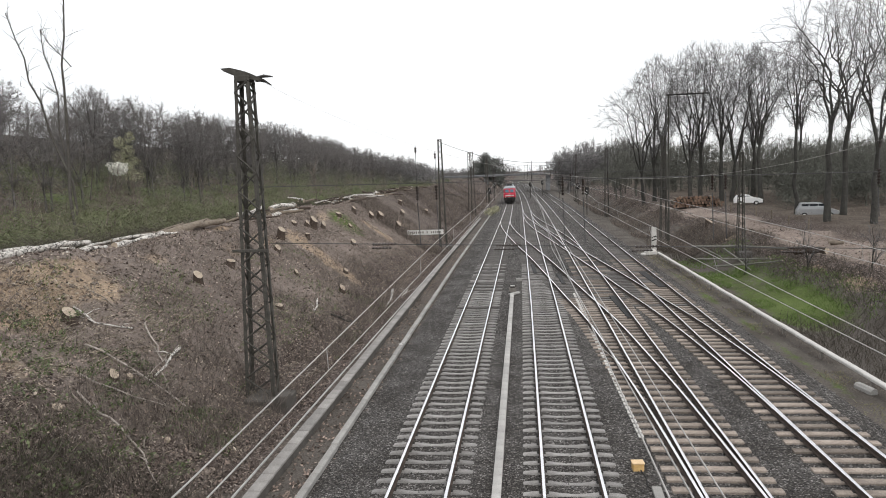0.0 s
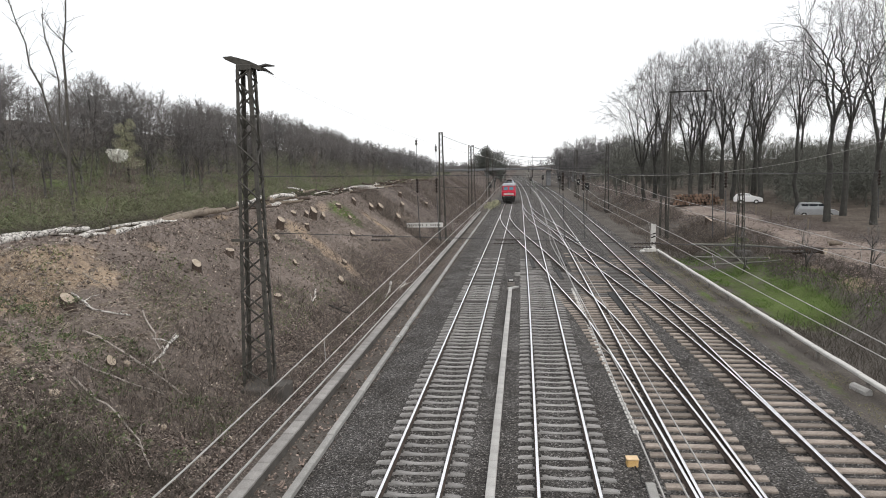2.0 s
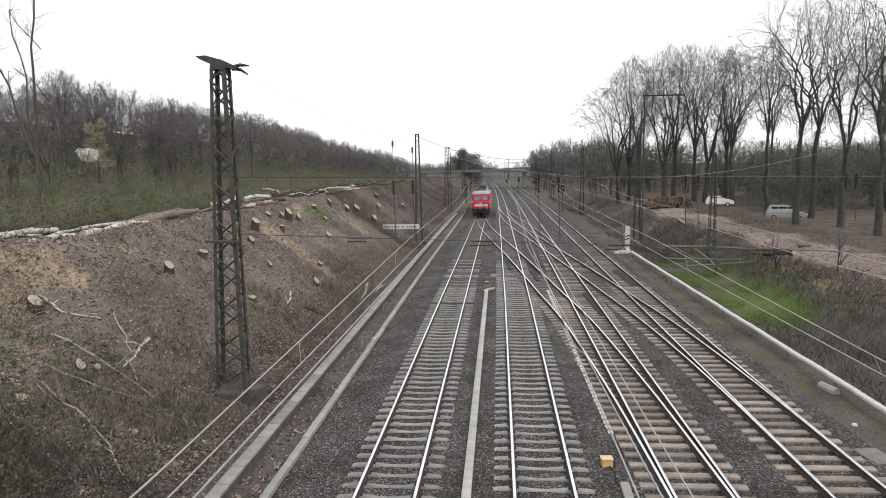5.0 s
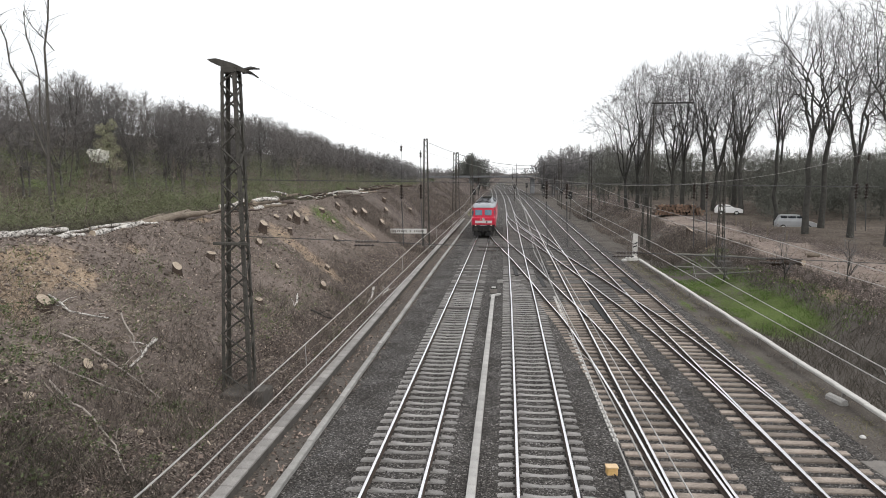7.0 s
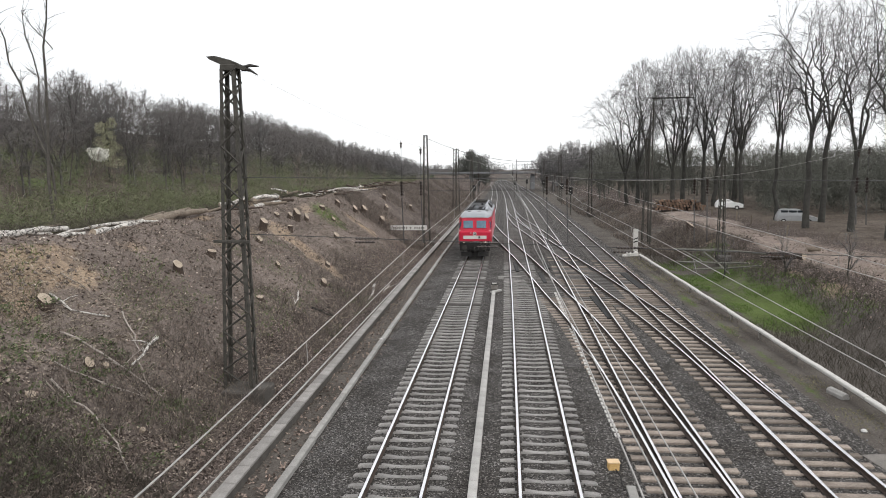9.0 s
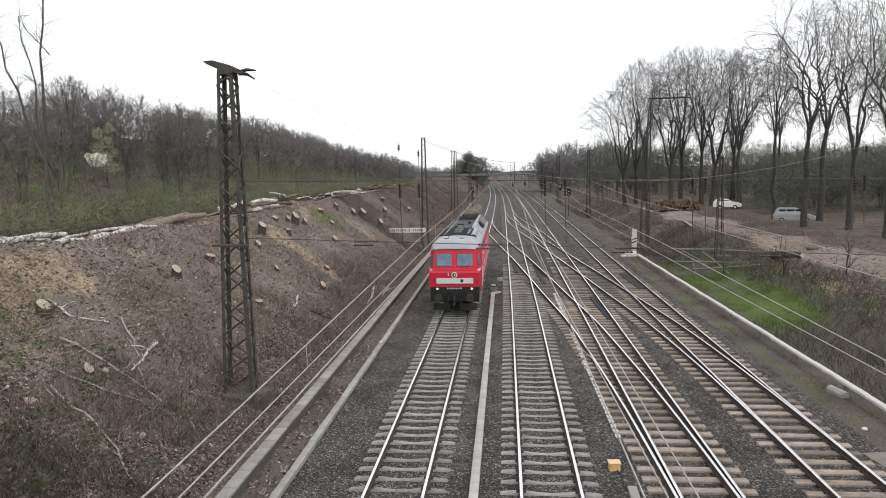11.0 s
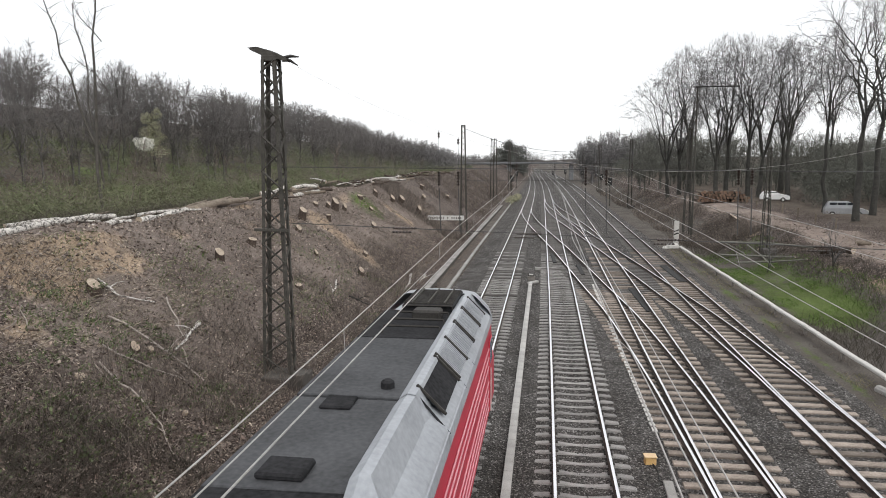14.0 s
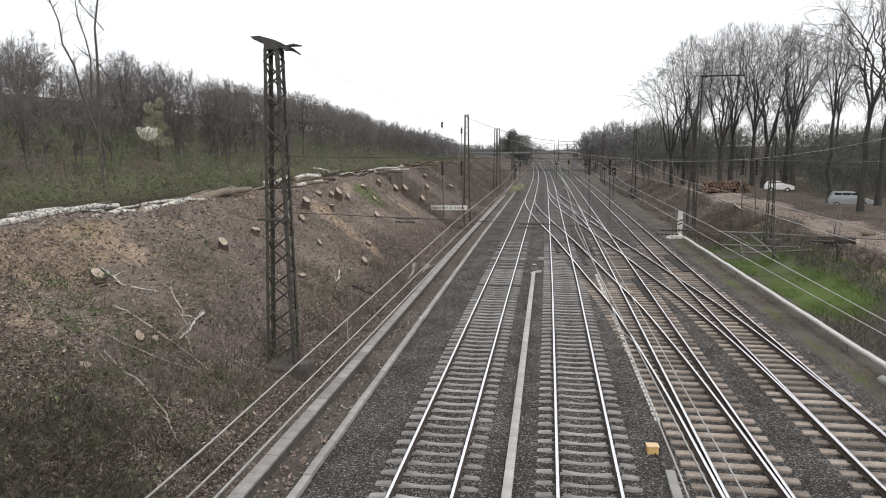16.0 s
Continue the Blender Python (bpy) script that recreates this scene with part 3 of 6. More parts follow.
# ---- lattice masts and overhead line ----
def lattice_mast(height, low, high, member=0.075, bays=15, label="tall rusty lattice steel catenary mast", base_z=0.45, depth=None, near=False):
    """Four tapering legs with zigzag bracing, on a concrete foot."""
    mast = thing("catenary_mast", label, "mast", group="catenary masts")
    corners = [(-1, -1), (1, -1), (1, 1), (-1, 1)]

    def at(c, h):
        w = (low + (high - low) * h / height) / 2
        return (c[0] * w, c[1] * (depth / 2 if depth else w), base_z + h)

    for c in corners:
        sh = Shape()
        a, b = at(c, -0.3), at(c, height)
        for dx, dy in ((c[0] * -0.5, 0), (0, c[1] * -0.5)):
            q = Vector((dx * member, dy * member, 0))
            sx, sy = (member, 0.014) if dx else (0.014, member)
            ring = lambda p: [(p[0] + q.x - sx / 2, p[1] + q.y - sy / 2, p[2]), (p[0] + q.x + sx / 2, p[1] + q.y - sy / 2, p[2]), (p[0] + q.x + sx / 2, p[1] + q.y + sy / 2, p[2]), (p[0] + q.x - sx / 2, p[1] + q.y + sy / 2, p[2])]
            sh.loft([ring(a), ring(b)], True, True)
        part("leg", sh, MAST_PAINT, mast)
    for k in range(4):
        c, d = corners[k], corners[(k + 1) % 4]
        sh = Shape()
        for i in range(bays):
            if near:
                sh = Shape()
            h0, h1 = height * (1 - (1 - i / bays) ** 1.15), height * (1 - (1 - (i + 1) / bays) ** 1.15)
            p, q = (c, d) if (i + k) % 2 else (d, c)
            sh.angle(at(p, h0), at(q, h1), 0.055 if near else 0.03)
            if near:
                part("brace", sh, MAST_PAINT, mast)
                sh = Shape()
        for h in () if near else (0.02, height * 0.5, height - 0.05):
            sh.angle(at(c, h), at(d, h), 0.05)
        if not near:
            tagged(part("bracing", sh, MAST_PAINT, mast), kind="stuff")
    foot = Shape()
    foot.box(0.3, -0.1, base_z - 0.95, low + 0.45, low + 0.2, 2.0, 0.05)
    part("foundation", foot, DARK_CONCRETE, mast, "weathered concrete footing")
    return mast


def wire_ob(name, label, pts, r, mat, group="overhead wires", category="wire"):
    sh = Shape()
    sh.path(pts, r, 5)
    return tagged(new(name, sh.mesh(name, mat)), label, category, group)


SPAN_Y = 21.8
MAST = lattice_mast(11.0, 1.05, 0.5, 0.11, 18, depth=0.52, near=True)
MAST.matrix_world = pose(-9.40, SPAN_Y, 0, 0, 0.78, 0)
arm = Shape()
plate_ = [(-0.74, 11.86), (-0.42, 11.88), (0.1, 11.74), (0.62, 11.5), (0.6, 11.4), (0.1, 11.52), (-0.3, 11.62), (-0.62, 11.76)]
arm.loft([[(x, y, z) for x, z in plate_] for y in (-0.2, 0.2)], True, True)
part("head_bracket", arm, MAST_PAINT, MAST, "dark steel bracket at the mast head")
part("cap_plate", Shape().box(0, 0, 11.5, 0.52, 0.5, 0.2, 0.02), MAST_PAINT, MAST)
part("prong", Shape().path([(0.3, 0, 11.5), (0.7, 0, 11.58), (1.0, 0, 11.55)], [0.05, 0.06, 0.02]), DARK_IRON, MAST)
part("prong", Shape().path([(0.4, 0, 11.44), (0.68, 0, 11.44), (0.95, 0, 11.27)], [0.05, 0.05, 0.02]), DARK_IRON, MAST)
part("foundation_block", Shape().box(0.95, -0.55, 0.05, 0.42, 0.5, 1.3, 0.03), DARK_CONCRETE, MAST, "dark concrete block beside the mast foot")
for z in (5.7,):
    arm = Shape()
    arm.box(0, -0.4, z, 1.25, 0.07, 0.1, 0.01)
    part("cross_bar", arm, MAST_PAINT, MAST)
copy_thing(MAST, pose(19.5, SPAN_Y, -0.2))


def insulator(a, b, discs=7, r=0.06):
    """A string of porcelain discs between two places."""
    a, b = Vector(a), Vector(b)
    sh = Shape()
    sh.bar(a, b, r * 0.4, sides=6)
    for i in range(discs):
        p = a.lerp(b, (i + 0.5) / discs)
        d = (b - a).normalized() * (b - a).length / discs * 0.28
        sh.bar(p - d, p + d, r, r * 0.6, sides=8)
    return sh


def build_head_span(y, x0, x1, top0, top1, low_z, slope, near=True):
    """The cross-track suspension between two masts: a sagging cable, two straight wires, droppers with insulators."""
    span = thing("head_span", "sagging cross-track suspension cable with hangers and insulators", "overhead line")
    k = x1 - x0

    def sag(x):
        u = (x - x0) / k
        return top0 + (top1 - top0) * u - 4 * 4.36 * u * (1 - u)

    n = 24
    pts = [(x0 + k * i / n, y, sag(x0 + k * i / n)) for i in range(n + 1)]
    part("span_cable", Shape().path(pts, 0.004, 5), WIRE, span)
    upper = lambda x: 7.86 - 0.014 * (x - x0)
    lower = lambda x: low_z + slope * (x - x0)
    part("upper_cross_wire", Shape().path([(x0, y, upper(x0)), (x1, y, upper(x1))], 0.013, 5), WIRE_DARK, span)
    part("lower_cross_wire", Shape().path([(x0, y, lower(x0)), (x1, y, lower(x1))], 0.013, 5), WIRE_DARK, span)
    for x in (-4.7, -0.5, 4.0, 8.7):
        part("insulator", insulator((x - 0.42, y, lower(x) + 0.0), (x + 0.42, y, lower(x) - 0.0), 8, 0.055), INSULATOR, span, "dark ribbed porcelain insulator")
        part("insulator", insulator((x - 0.5, y + 0.25, lower(x) - 0.16), (x + 0.2, y + 0.25, lower(x) - 0.16), 6, 0.045), INSULATOR, span, "dark ribbed porcelain insulator")
    for x in (-3.5, -2.85, 1.3, 1.95, 5.98, 6.38, 10.9, 11.2):
        top = sag(x)
        low = 5.62 if x < 9 else 6.2
        part("hanger", Shape().path([(x, y, top), (x, y, 7.75)], 0.008, 4), WIRE_DARK, span)
        part("insulator", insulator((x, y, 7.68), (x, y, 7.2), 5, 0.065), INSULATOR, span, "dark ribbed porcelain insulator")
        part("hanger", Shape().path([(x, y, 7.12), (x + 0.05, y, low)], 0.016, 5), WIRE_DARK, span)
        part("insulator", insulator((x, y, top - 0.05), (x, y, top - 0.24), 2, 0.05), INSULATOR, span)
    return span


build_head_span(SPAN_Y, -9.0, 19.2, 11.6, 12.4, 5.92, -0.036)

# contact and carrying wires over the tracks
def over_track(x, z_contact, z_carry, far, sway=0.18, gap=0.12):
    pts, pts2 = [], []
    ys = [-12, 5, SPAN_Y, 45, 70, 95, 118, 150, 185]
    for i, y in enumerate(ys):
        side = sway if i % 2 else -sway
        pts.append((bend(x + side, y), y, z_contact))
        rise = 0 if y < 10 else min(1.0, (y - 10) / 60)
        pts2.append((bend(x + side * 0.4 - gap, y), y, z_carry + rise * (1.3 if i % 2 == 0 else 0.55)))
    wire_ob("contact_wire", "thin grey contact wire above a track", pts, 0.009, WIRE)
    wire_ob("carrying_cable", "thin grey carrying cable above a track", pts2, 0.009, WIRE)
    for i in range(8):
        y = 9 + i * 9.0
        a = np.interp(y, ys, [p[0] for p in pts]), y, np.interp(y, ys, [p[2] for p in pts])
        b = np.interp(y, ys, [p[0] for p in pts2]), y, np.interp(y, ys, [p[2] for p in pts2])
        wire_ob("dropper", "short vertical dropper wire", [a, b], 0.006, WIRE, "droppers")


over_track(-2.88, 5.30, 5.57, 185, 0.03, 0.0)
over_track(1.10, 5.45, 5.55, 185)
over_track(5.1, 5.22, 5.42, 185, 0.03)
over_track(8.8, 5.4, 5.6, 185)
wire_ob("contact_wire", "thin grey contact wire above a track", [(-2.53, -12, 5.40), (-2.53, 22, 5.40), (-2.7, 60, 5.45)], 0.011, WIRE)
wire_ob("contact_wire", "thin grey contact wire above a track", [(1.6, -12, 5.4), (1.5, 22, 5.4), (1.2, 60, 5.45)], 0.008, WIRE)

# masts farther down the line
m2 = lattice_mast(11.4, 0.75, 0.4, 0.09, 16, base_z=0.25)
m2.matrix_world = pose(-8.6, 70, 0)
copy_thing(m2, pose(-8.8, 118, 0))
copy_thing(m2, pose(-9.6, 121, 0))
copy_thing(m2, pose(15.0, 73, -0.6))
copy_thing(m2, pose(14.6, 118, -0.4))
for y in (168, 172, 225, 290):
    copy_thing(m2, pose(bend(-8.6, y), y, 0))
    copy_thing(m2, pose(bend(13.8, y), y, -0.3))
m3 = lattice_mast(8.0, 0.6, 0.26, 0.07, 13, "slim grey ladder-like steel mast beside the path", base_z=0.4)
m3.matrix_world = pose(17.3, 55, 0.4)
light = thing("floodlight_mast", "tall slim steel mast with a horizontal lamp bar", "mast", pose(14.9, 70, -0.5))
part("pole", Shape().bar((0, 0, 0), (0, 0, 15.4), 0.11, 0.06, 8), MAST_PAINT, light)
part("lamp_bar", Shape().box(1.9, 0, 15.5, 4.2, 0.2, 0.13, 0.03), DARK_IRON, light, "dark horizontal lamp housing")


def far_span(y, x0, x1, z):
    ob = thing("head_span", "distant cross-track suspension wires with hanging insulators", "overhead line", group="distant head spans")
    sag = lambda u: 11.3 - 4 * 2.6 * u * (1 - u)
    part("span_cable", Shape().path([(x0 + (x1 - x0) * i / 12, y, sag(i / 12)) for i in range(13)], 0.02, 4), WIRE_DARK, ob)
    part("upper_cross_wire", Shape().path([(x0, y, 7.6), (x1, y, 7.5)], 0.02, 4), WIRE_DARK, ob)
    part("lower_cross_wire", Shape().path([(x0, y, z), (x1, y, z - 0.1)], 0.02, 4), WIRE_DARK, ob)
    for x in (-3.0, 1.0, 5.0, 8.8):
        part("hanger", Shape().path([(bend(x, y), y, 9.0), (bend(x, y), y, 5.6)], 0.025, 4), WIRE_DARK, ob)
        part("insulator", insulator((bend(x, y), y, 7.5), (bend(x, y), y, 6.7), 5, 0.1), INSULATOR, ob)


for y in (70, 118, 170, 225):
    far_span(y, bend(-8.5, y), bend(14.6, y), 5.8)

# ---- distant road bridge ----
# concrete shifted to blue-grey, the haze of distance painted in
BRIDGE_GREY = surface("hazed_bridge_concrete", (0.15, 0.155, 0.165), (0.27, 0.275, 0.285), 0.6, 12, 0.9)
bridge = thing("road_bridge", "distant low grey concrete road bridge over the line", "bridge")
part("deck", Shape().box(-18, 262, 6.2, 100, 8, 0.5, 0.1), BRIDGE_GREY, bridge)
part("parapet", Shape().box(-18, 258.1, 6.6, 100, 0.25, 0.3, 0.05), BRIDGE_GREY, bridge)
for x in (-58, -30, -14, 10, 20):
    part("pier", Shape().box(x, 262, 2.7, 1.6 if x > -50 else 6, 5, 6.0, 0.1), PALE_CONCRETE if x < -50 else BRIDGE_GREY, bridge)

# ---- cable troughs, edging, pipe ----
walkway = thing("cable_trough", "long pale concrete cable trough with lids along the bank", "cable trough", kind="structure")
lid = Shape().box(0, 0, 0, 0.37, 0.99, 0.08, 0.012).mesh("lid", MOSSY)
for i in range(120):
    ob = new("lid", lid)
    ob.parent = walkway
    y = -5 + i
    ob.matrix_local = pose(-7.12 - 0.006 * max(0, min(y, 60) - 13), y, 0.04 + 0.006 * math.sin(i * 2.1), 0, 0, 0.25 * math.sin(i * 1.3))
for dx in (-0.16, 0.16):
    part("trough_wall", Shape().loft([[(-7.12 - 0.006 * max(0, min(y, 60) - 13) + dx + u, y, z) for u, z in ((-0.02, -0.3), (0.02, -0.3), (0.02, -0.005), (-0.02, -0.005))] for y in (-5, 13, 60, 115)], True, True), DARK_CONCRETE, walkway)
edging = thing("concrete_edging", "narrow pale concrete edging strip beside the ballast", "edging", kind="structure")
strip = Shape().box(0, 0, 0, 0.22, 1.98, 0.16, 0.015).mesh("edging_stone", PALE_CONCRETE)
for i in range(64):
    ob = new("edging_stone", strip)
    ob.parent = edging
    y = -4 + 2 * i
    ob.matrix_local = pose(bend(-5.96 - 0.005 * max(0, min(y, 60) - 13), y), y, -0.2 + 0.01 * math.sin(i * 2.7), 0, 0, 0.2 * math.sin(i * 1.9))
middle = thing("cable_duct", "straight pale grey concrete cable duct between two tracks", "cable trough", kind="structure")
duct = Shape().box(0, 0, 0, 0.24, 0.99, 0.12, 0.012).mesh("lid", DUCT)
for i in range(47):
    ob = new("lid", duct)
    ob.parent = middle
    ob.matrix_local = pose(-0.87, -3 + i, -0.17, 0, 0, 0.2 * math.sin(i * 1.7))
ob = new("lid", duct)
ob.parent = middle
ob.matrix_local = pose(-0.72, 43.9, -0.17, 0, 0, -38)
pipe = thing("concrete_duct", "long pale raised concrete duct on short posts beside the tracks", "cable trough", kind="structure")
seg = Shape().box(0, 0, 0, 0.24, 1.99, 0.13, 0.03).mesh("duct_piece", LIGHT_CONCRETE)
for i in range(29):
    ob = new("duct_piece", seg)
    ob.parent = pipe
    ob.matrix_local = pose(12.42 - 0.012 * i, 4 + 2 * i, 0.12 + 0.012 * math.sin(i * 1.9), 0, 0, 0.35)
leg = Shape().box(0, 0, -0.25, 0.12, 0.12, 0.5, 0.01).mesh("post", GREY_CONCRETE)
for i in range(15):
    ob = new("post", leg)
    ob.parent = pipe
    ob.matrix_local = pose(12.42 - 0.024 * i, 4.5 + 4 * i, 0.02)


# ---- locomotive ----
LOCO = thing("diesel_locomotive", "heavy red diesel locomotive with a grey roof and silver band", "locomotive")
LOCO_ROWS = [(0.0, 163), (1.0, 151.5), (2.0, 140), (3.0, 128.5), (4.0, 117), (5.25, 102.3), (6.5, 87.5), (7.0, 81.8), (7.5, 76.0), (8.0, 70.2), (8.5, 64.5), (9.75, 50.5),
             (11.0, 36.4), (11.5, 30.7), (12.0, 24.8), (12.5, 18.6), (13.0, 12.42), (13.5, 5.85), (14.0, -0.6), (14.5, -6.9), (15.0, -13.2), (15.5, -19.6), (16.0, -26.0)]
L = 19.6


def ring(z, yf, hf, hs, ch):
    """Outline of the body at one height: front narrower than the sides, the same at the back."""
    return [(-hf, yf, z), (hf, yf, z), (hs, yf + ch, z), (hs, L - yf - ch, z), (hf, L - yf, z), (-hf, L - yf, z), (-hs, L - yf - ch, z), (-hs, yf + ch, z)]


def build_loco():
    body = Shape()
    body.loft([ring(1.22, 0.10, 1.30, 1.40, 0.5), ring(1.32, 0.03, 1.36, 1.475, 0.45), ring(2.38, 0.0, 1.38, 1.475, 0.42),
               ring(2.46, 0.06, 1.36, 1.475, 0.42), ring(2.52, 0.2, 1.24, 1.475, 0.75), ring(3.62, 0.44, 1.14, 1.45, 0.8), ring(3.7, 0.46, 1.12, 1.43, 0.8)], True, True)
    body_ob = part("body", body, RED, LOCO, "red painted body with raked cab fronts")
    # pressed ribs along the sides
    for s in (-1, 1):
        for z in (1.55, 1.78, 2.01, 2.24, 2.66, 2.9, 3.14):
            part("side_rib", Shape().box(s * 1.482, L / 2, z, 0.03, L - 4.6, 0.05, 0.01), RIB, body_ob, "pale pinkish rib")
        for y in (1.75, L - 1.75):
            part("cab_door", Shape().box(s * 1.478, y, 2.3, 0.03, 0.68, 1.95, 0.01), RED_DULL, body_ob)
            part("grab_rail", Shape().path([(s * 1.53, y - 0.45, 1.4), (s * 1.53, y - 0.45, 2.6)], 0.015), SILVER, body_ob)
            part("side_window", Shape().box(s * 1.486, y, 2.95, 0.03, 0.5, 0.6, 0.02), GLASS, body_ob)
    # cab fronts
    for end in (0, 1):
        M = Matrix() if end == 0 else Matrix.Translation((0, L, 0)) @ Matrix.Rotation(math.pi, 4, "Z")

        def put(name, sh, mat, label="", parent=LOCO):
            sh.v = [tuple(M @ Vector(q)) for q in sh.v]
            return part(name, sh, mat, parent, label)

        lean = pose(0, 0, 0, -12.5)
        for x in (-0.60, 0.58):
            f = put("window_frame", Shape().box(x, 0.307, 3.08, 0.98, 0.04, 0.78, 0.015, turn=lean), RED, "red window surround")
            put("windscreen", Shape().box(x, 0.285, 3.08, 0.86, 0.03, 0.68, 0.09, turn=lean), GLASS, "windscreen with a bluish reflection in its colour", f)
            put("wiper", Shape().path([(x + 0.1 if x > 0 else x - 0.25, 0.17, 2.6), (x + 0.28 if x > 0 else x - 0.4, 0.24, 3.0)], 0.012), BLACK, "", f)
        for s in (-1, 1):
            # corner windows on the angled flanks of the cab
            put("corner_window", Shape().box(s * 1.335, 0.72, 2.98, 0.03, 0.42, 0.62, 0.02, turn=pose(0, 0, 0, -4, s * -6, s * -25)), GLASS)
            put("corner_ledge", Shape().loft([[(s * 1.36, 0.06, 2.44), (s * 1.475, 0.5, 2.44), (s * 1.475, 0.9, 2.44), (s * 1.25, 0.2, 2.44)],
                                              [(s * 1.27, 0.17, 2.55), (s * 1.46, 0.6, 2.6), (s * 1.47, 0.95, 2.52), (s * 1.24, 0.22, 2.52)]], True, True), RIB, "pale corner ledge of the cab")
        put("silver_band", Shape().box(0.02, -0.012, 1.93, 2.08, 0.03, 0.31, 0.008), SILVER, "silver band across the cab front")
        put("band_hatch", Shape().box(0.42, -0.03, 1.93, 0.16, 0.02, 0.17, 0.005), BLACK)
        em = put("emblem", Shape().lathe((0, -0.03, 2.26), [(0.17, 0), (0.17, 0.04), (0.12, 0.045)], 16, axis="y"), SILVER, "round headlamp with a pale ring")
        put("lens", Shape().lathe((0, -0.05, 2.26), [(0.0, 0), (0.115, 0.005), (0.115, 0.03)], 14, axis="y"), BLACK, "", em)
        put("lens", Shape().lathe((0.01, -0.06, 2.26), [(0.0, 0), (0.05, 0.005), (0.05, 0.02)], 10, axis="y"), WHITE, "", em)
        put("small_badge", Shape().box(-0.34, -0.012, 2.3, 0.06, 0.025, 0.15, 0.005), WHITE)
        # buffer beam with lamps and number bars
        beam = put("buffer_beam", Shape().loft([[(-1.36, 0.12, 0.72), (1.36, 0.12, 0.72), (1.36, 0.75, 0.72), (-1.36, 0.75, 0.72)], [(-1.38, 0.02, 1.25), (1.38, 0.02, 1.25), (1.40, 0.75, 1.25), (-1.40, 0.75, 1.25)],
                                                 [(-1.38, 0.0, 1.58), (1.38, 0.0, 1.58), (1.46, 0.48, 1.58), (-1.46, 0.48, 1.58)]], True, True), BLACK, "black buffer beam and skirt")
        for s in (-1, 1):
            h = put("headlight", Shape().lathe((s * 0.97, -0.045, 1.49), [(0.12, 0.12), (0.12, 0.0), (0.09, -0.01)], 14, axis="y"), DARK_IRON, "lit round headlight")
            put("lamp_glass", Shape().lathe((s * 0.97, -0.068, 1.49), [(0.0, 0), (0.065, 0.004), (0.065, 0.03)], 12, axis="y"), HEADLIGHT, "", h)
            b = put("buffer", Shape().lathe((s * 0.88, -0.55, 1.06), [(0.22, 0.0), (0.24, 0.03), (0.2, 0.06), (0.09, 0.09), (0.09, 0.3), (0.14, 0.32), (0.14, 0.62)], 14, axis="y"), DARK_IRON, "dark round buffer")
            put("snow_guard", Shape().box(s * 0.75, 0.1, 0.42, 1.0, 0.06, 0.4, 0.02, turn=pose(0, 0, 0, 0, 0, s * 12)), BLACK)
            put("brake_hose", Shape().path([(s * 0.35, -0.02, 0.95), (s * 0.36, -0.22, 0.85), (s * 0.34, -0.2, 0.5)], 0.03), BLACK)
            put("step", Shape().box(s * 1.25, 0.35, 0.5, 0.3, 0.25, 0.04, 0.005), DARK_IRON)
        put("coupling_hook", Shape().path([(0, 0.0, 1.04), (0, -0.3, 1.04), (0, -0.38, 0.95), (0, -0.33, 0.6)], 0.05), DARK_IRON, "hanging screw coupling")
        n = put("number_plate", Shape().box(0, -0.008, 1.5, 0.95, 0.03, 0.14, 0.005), BLACK)
        for k in range(7):
            put("bar_mark", Shape().box(-0.38 + 0.125 * k, -0.028, 1.5, 0.06, 0.012, 0.09), SILVER, "", n)
    build_roof()
    build_running_gear()


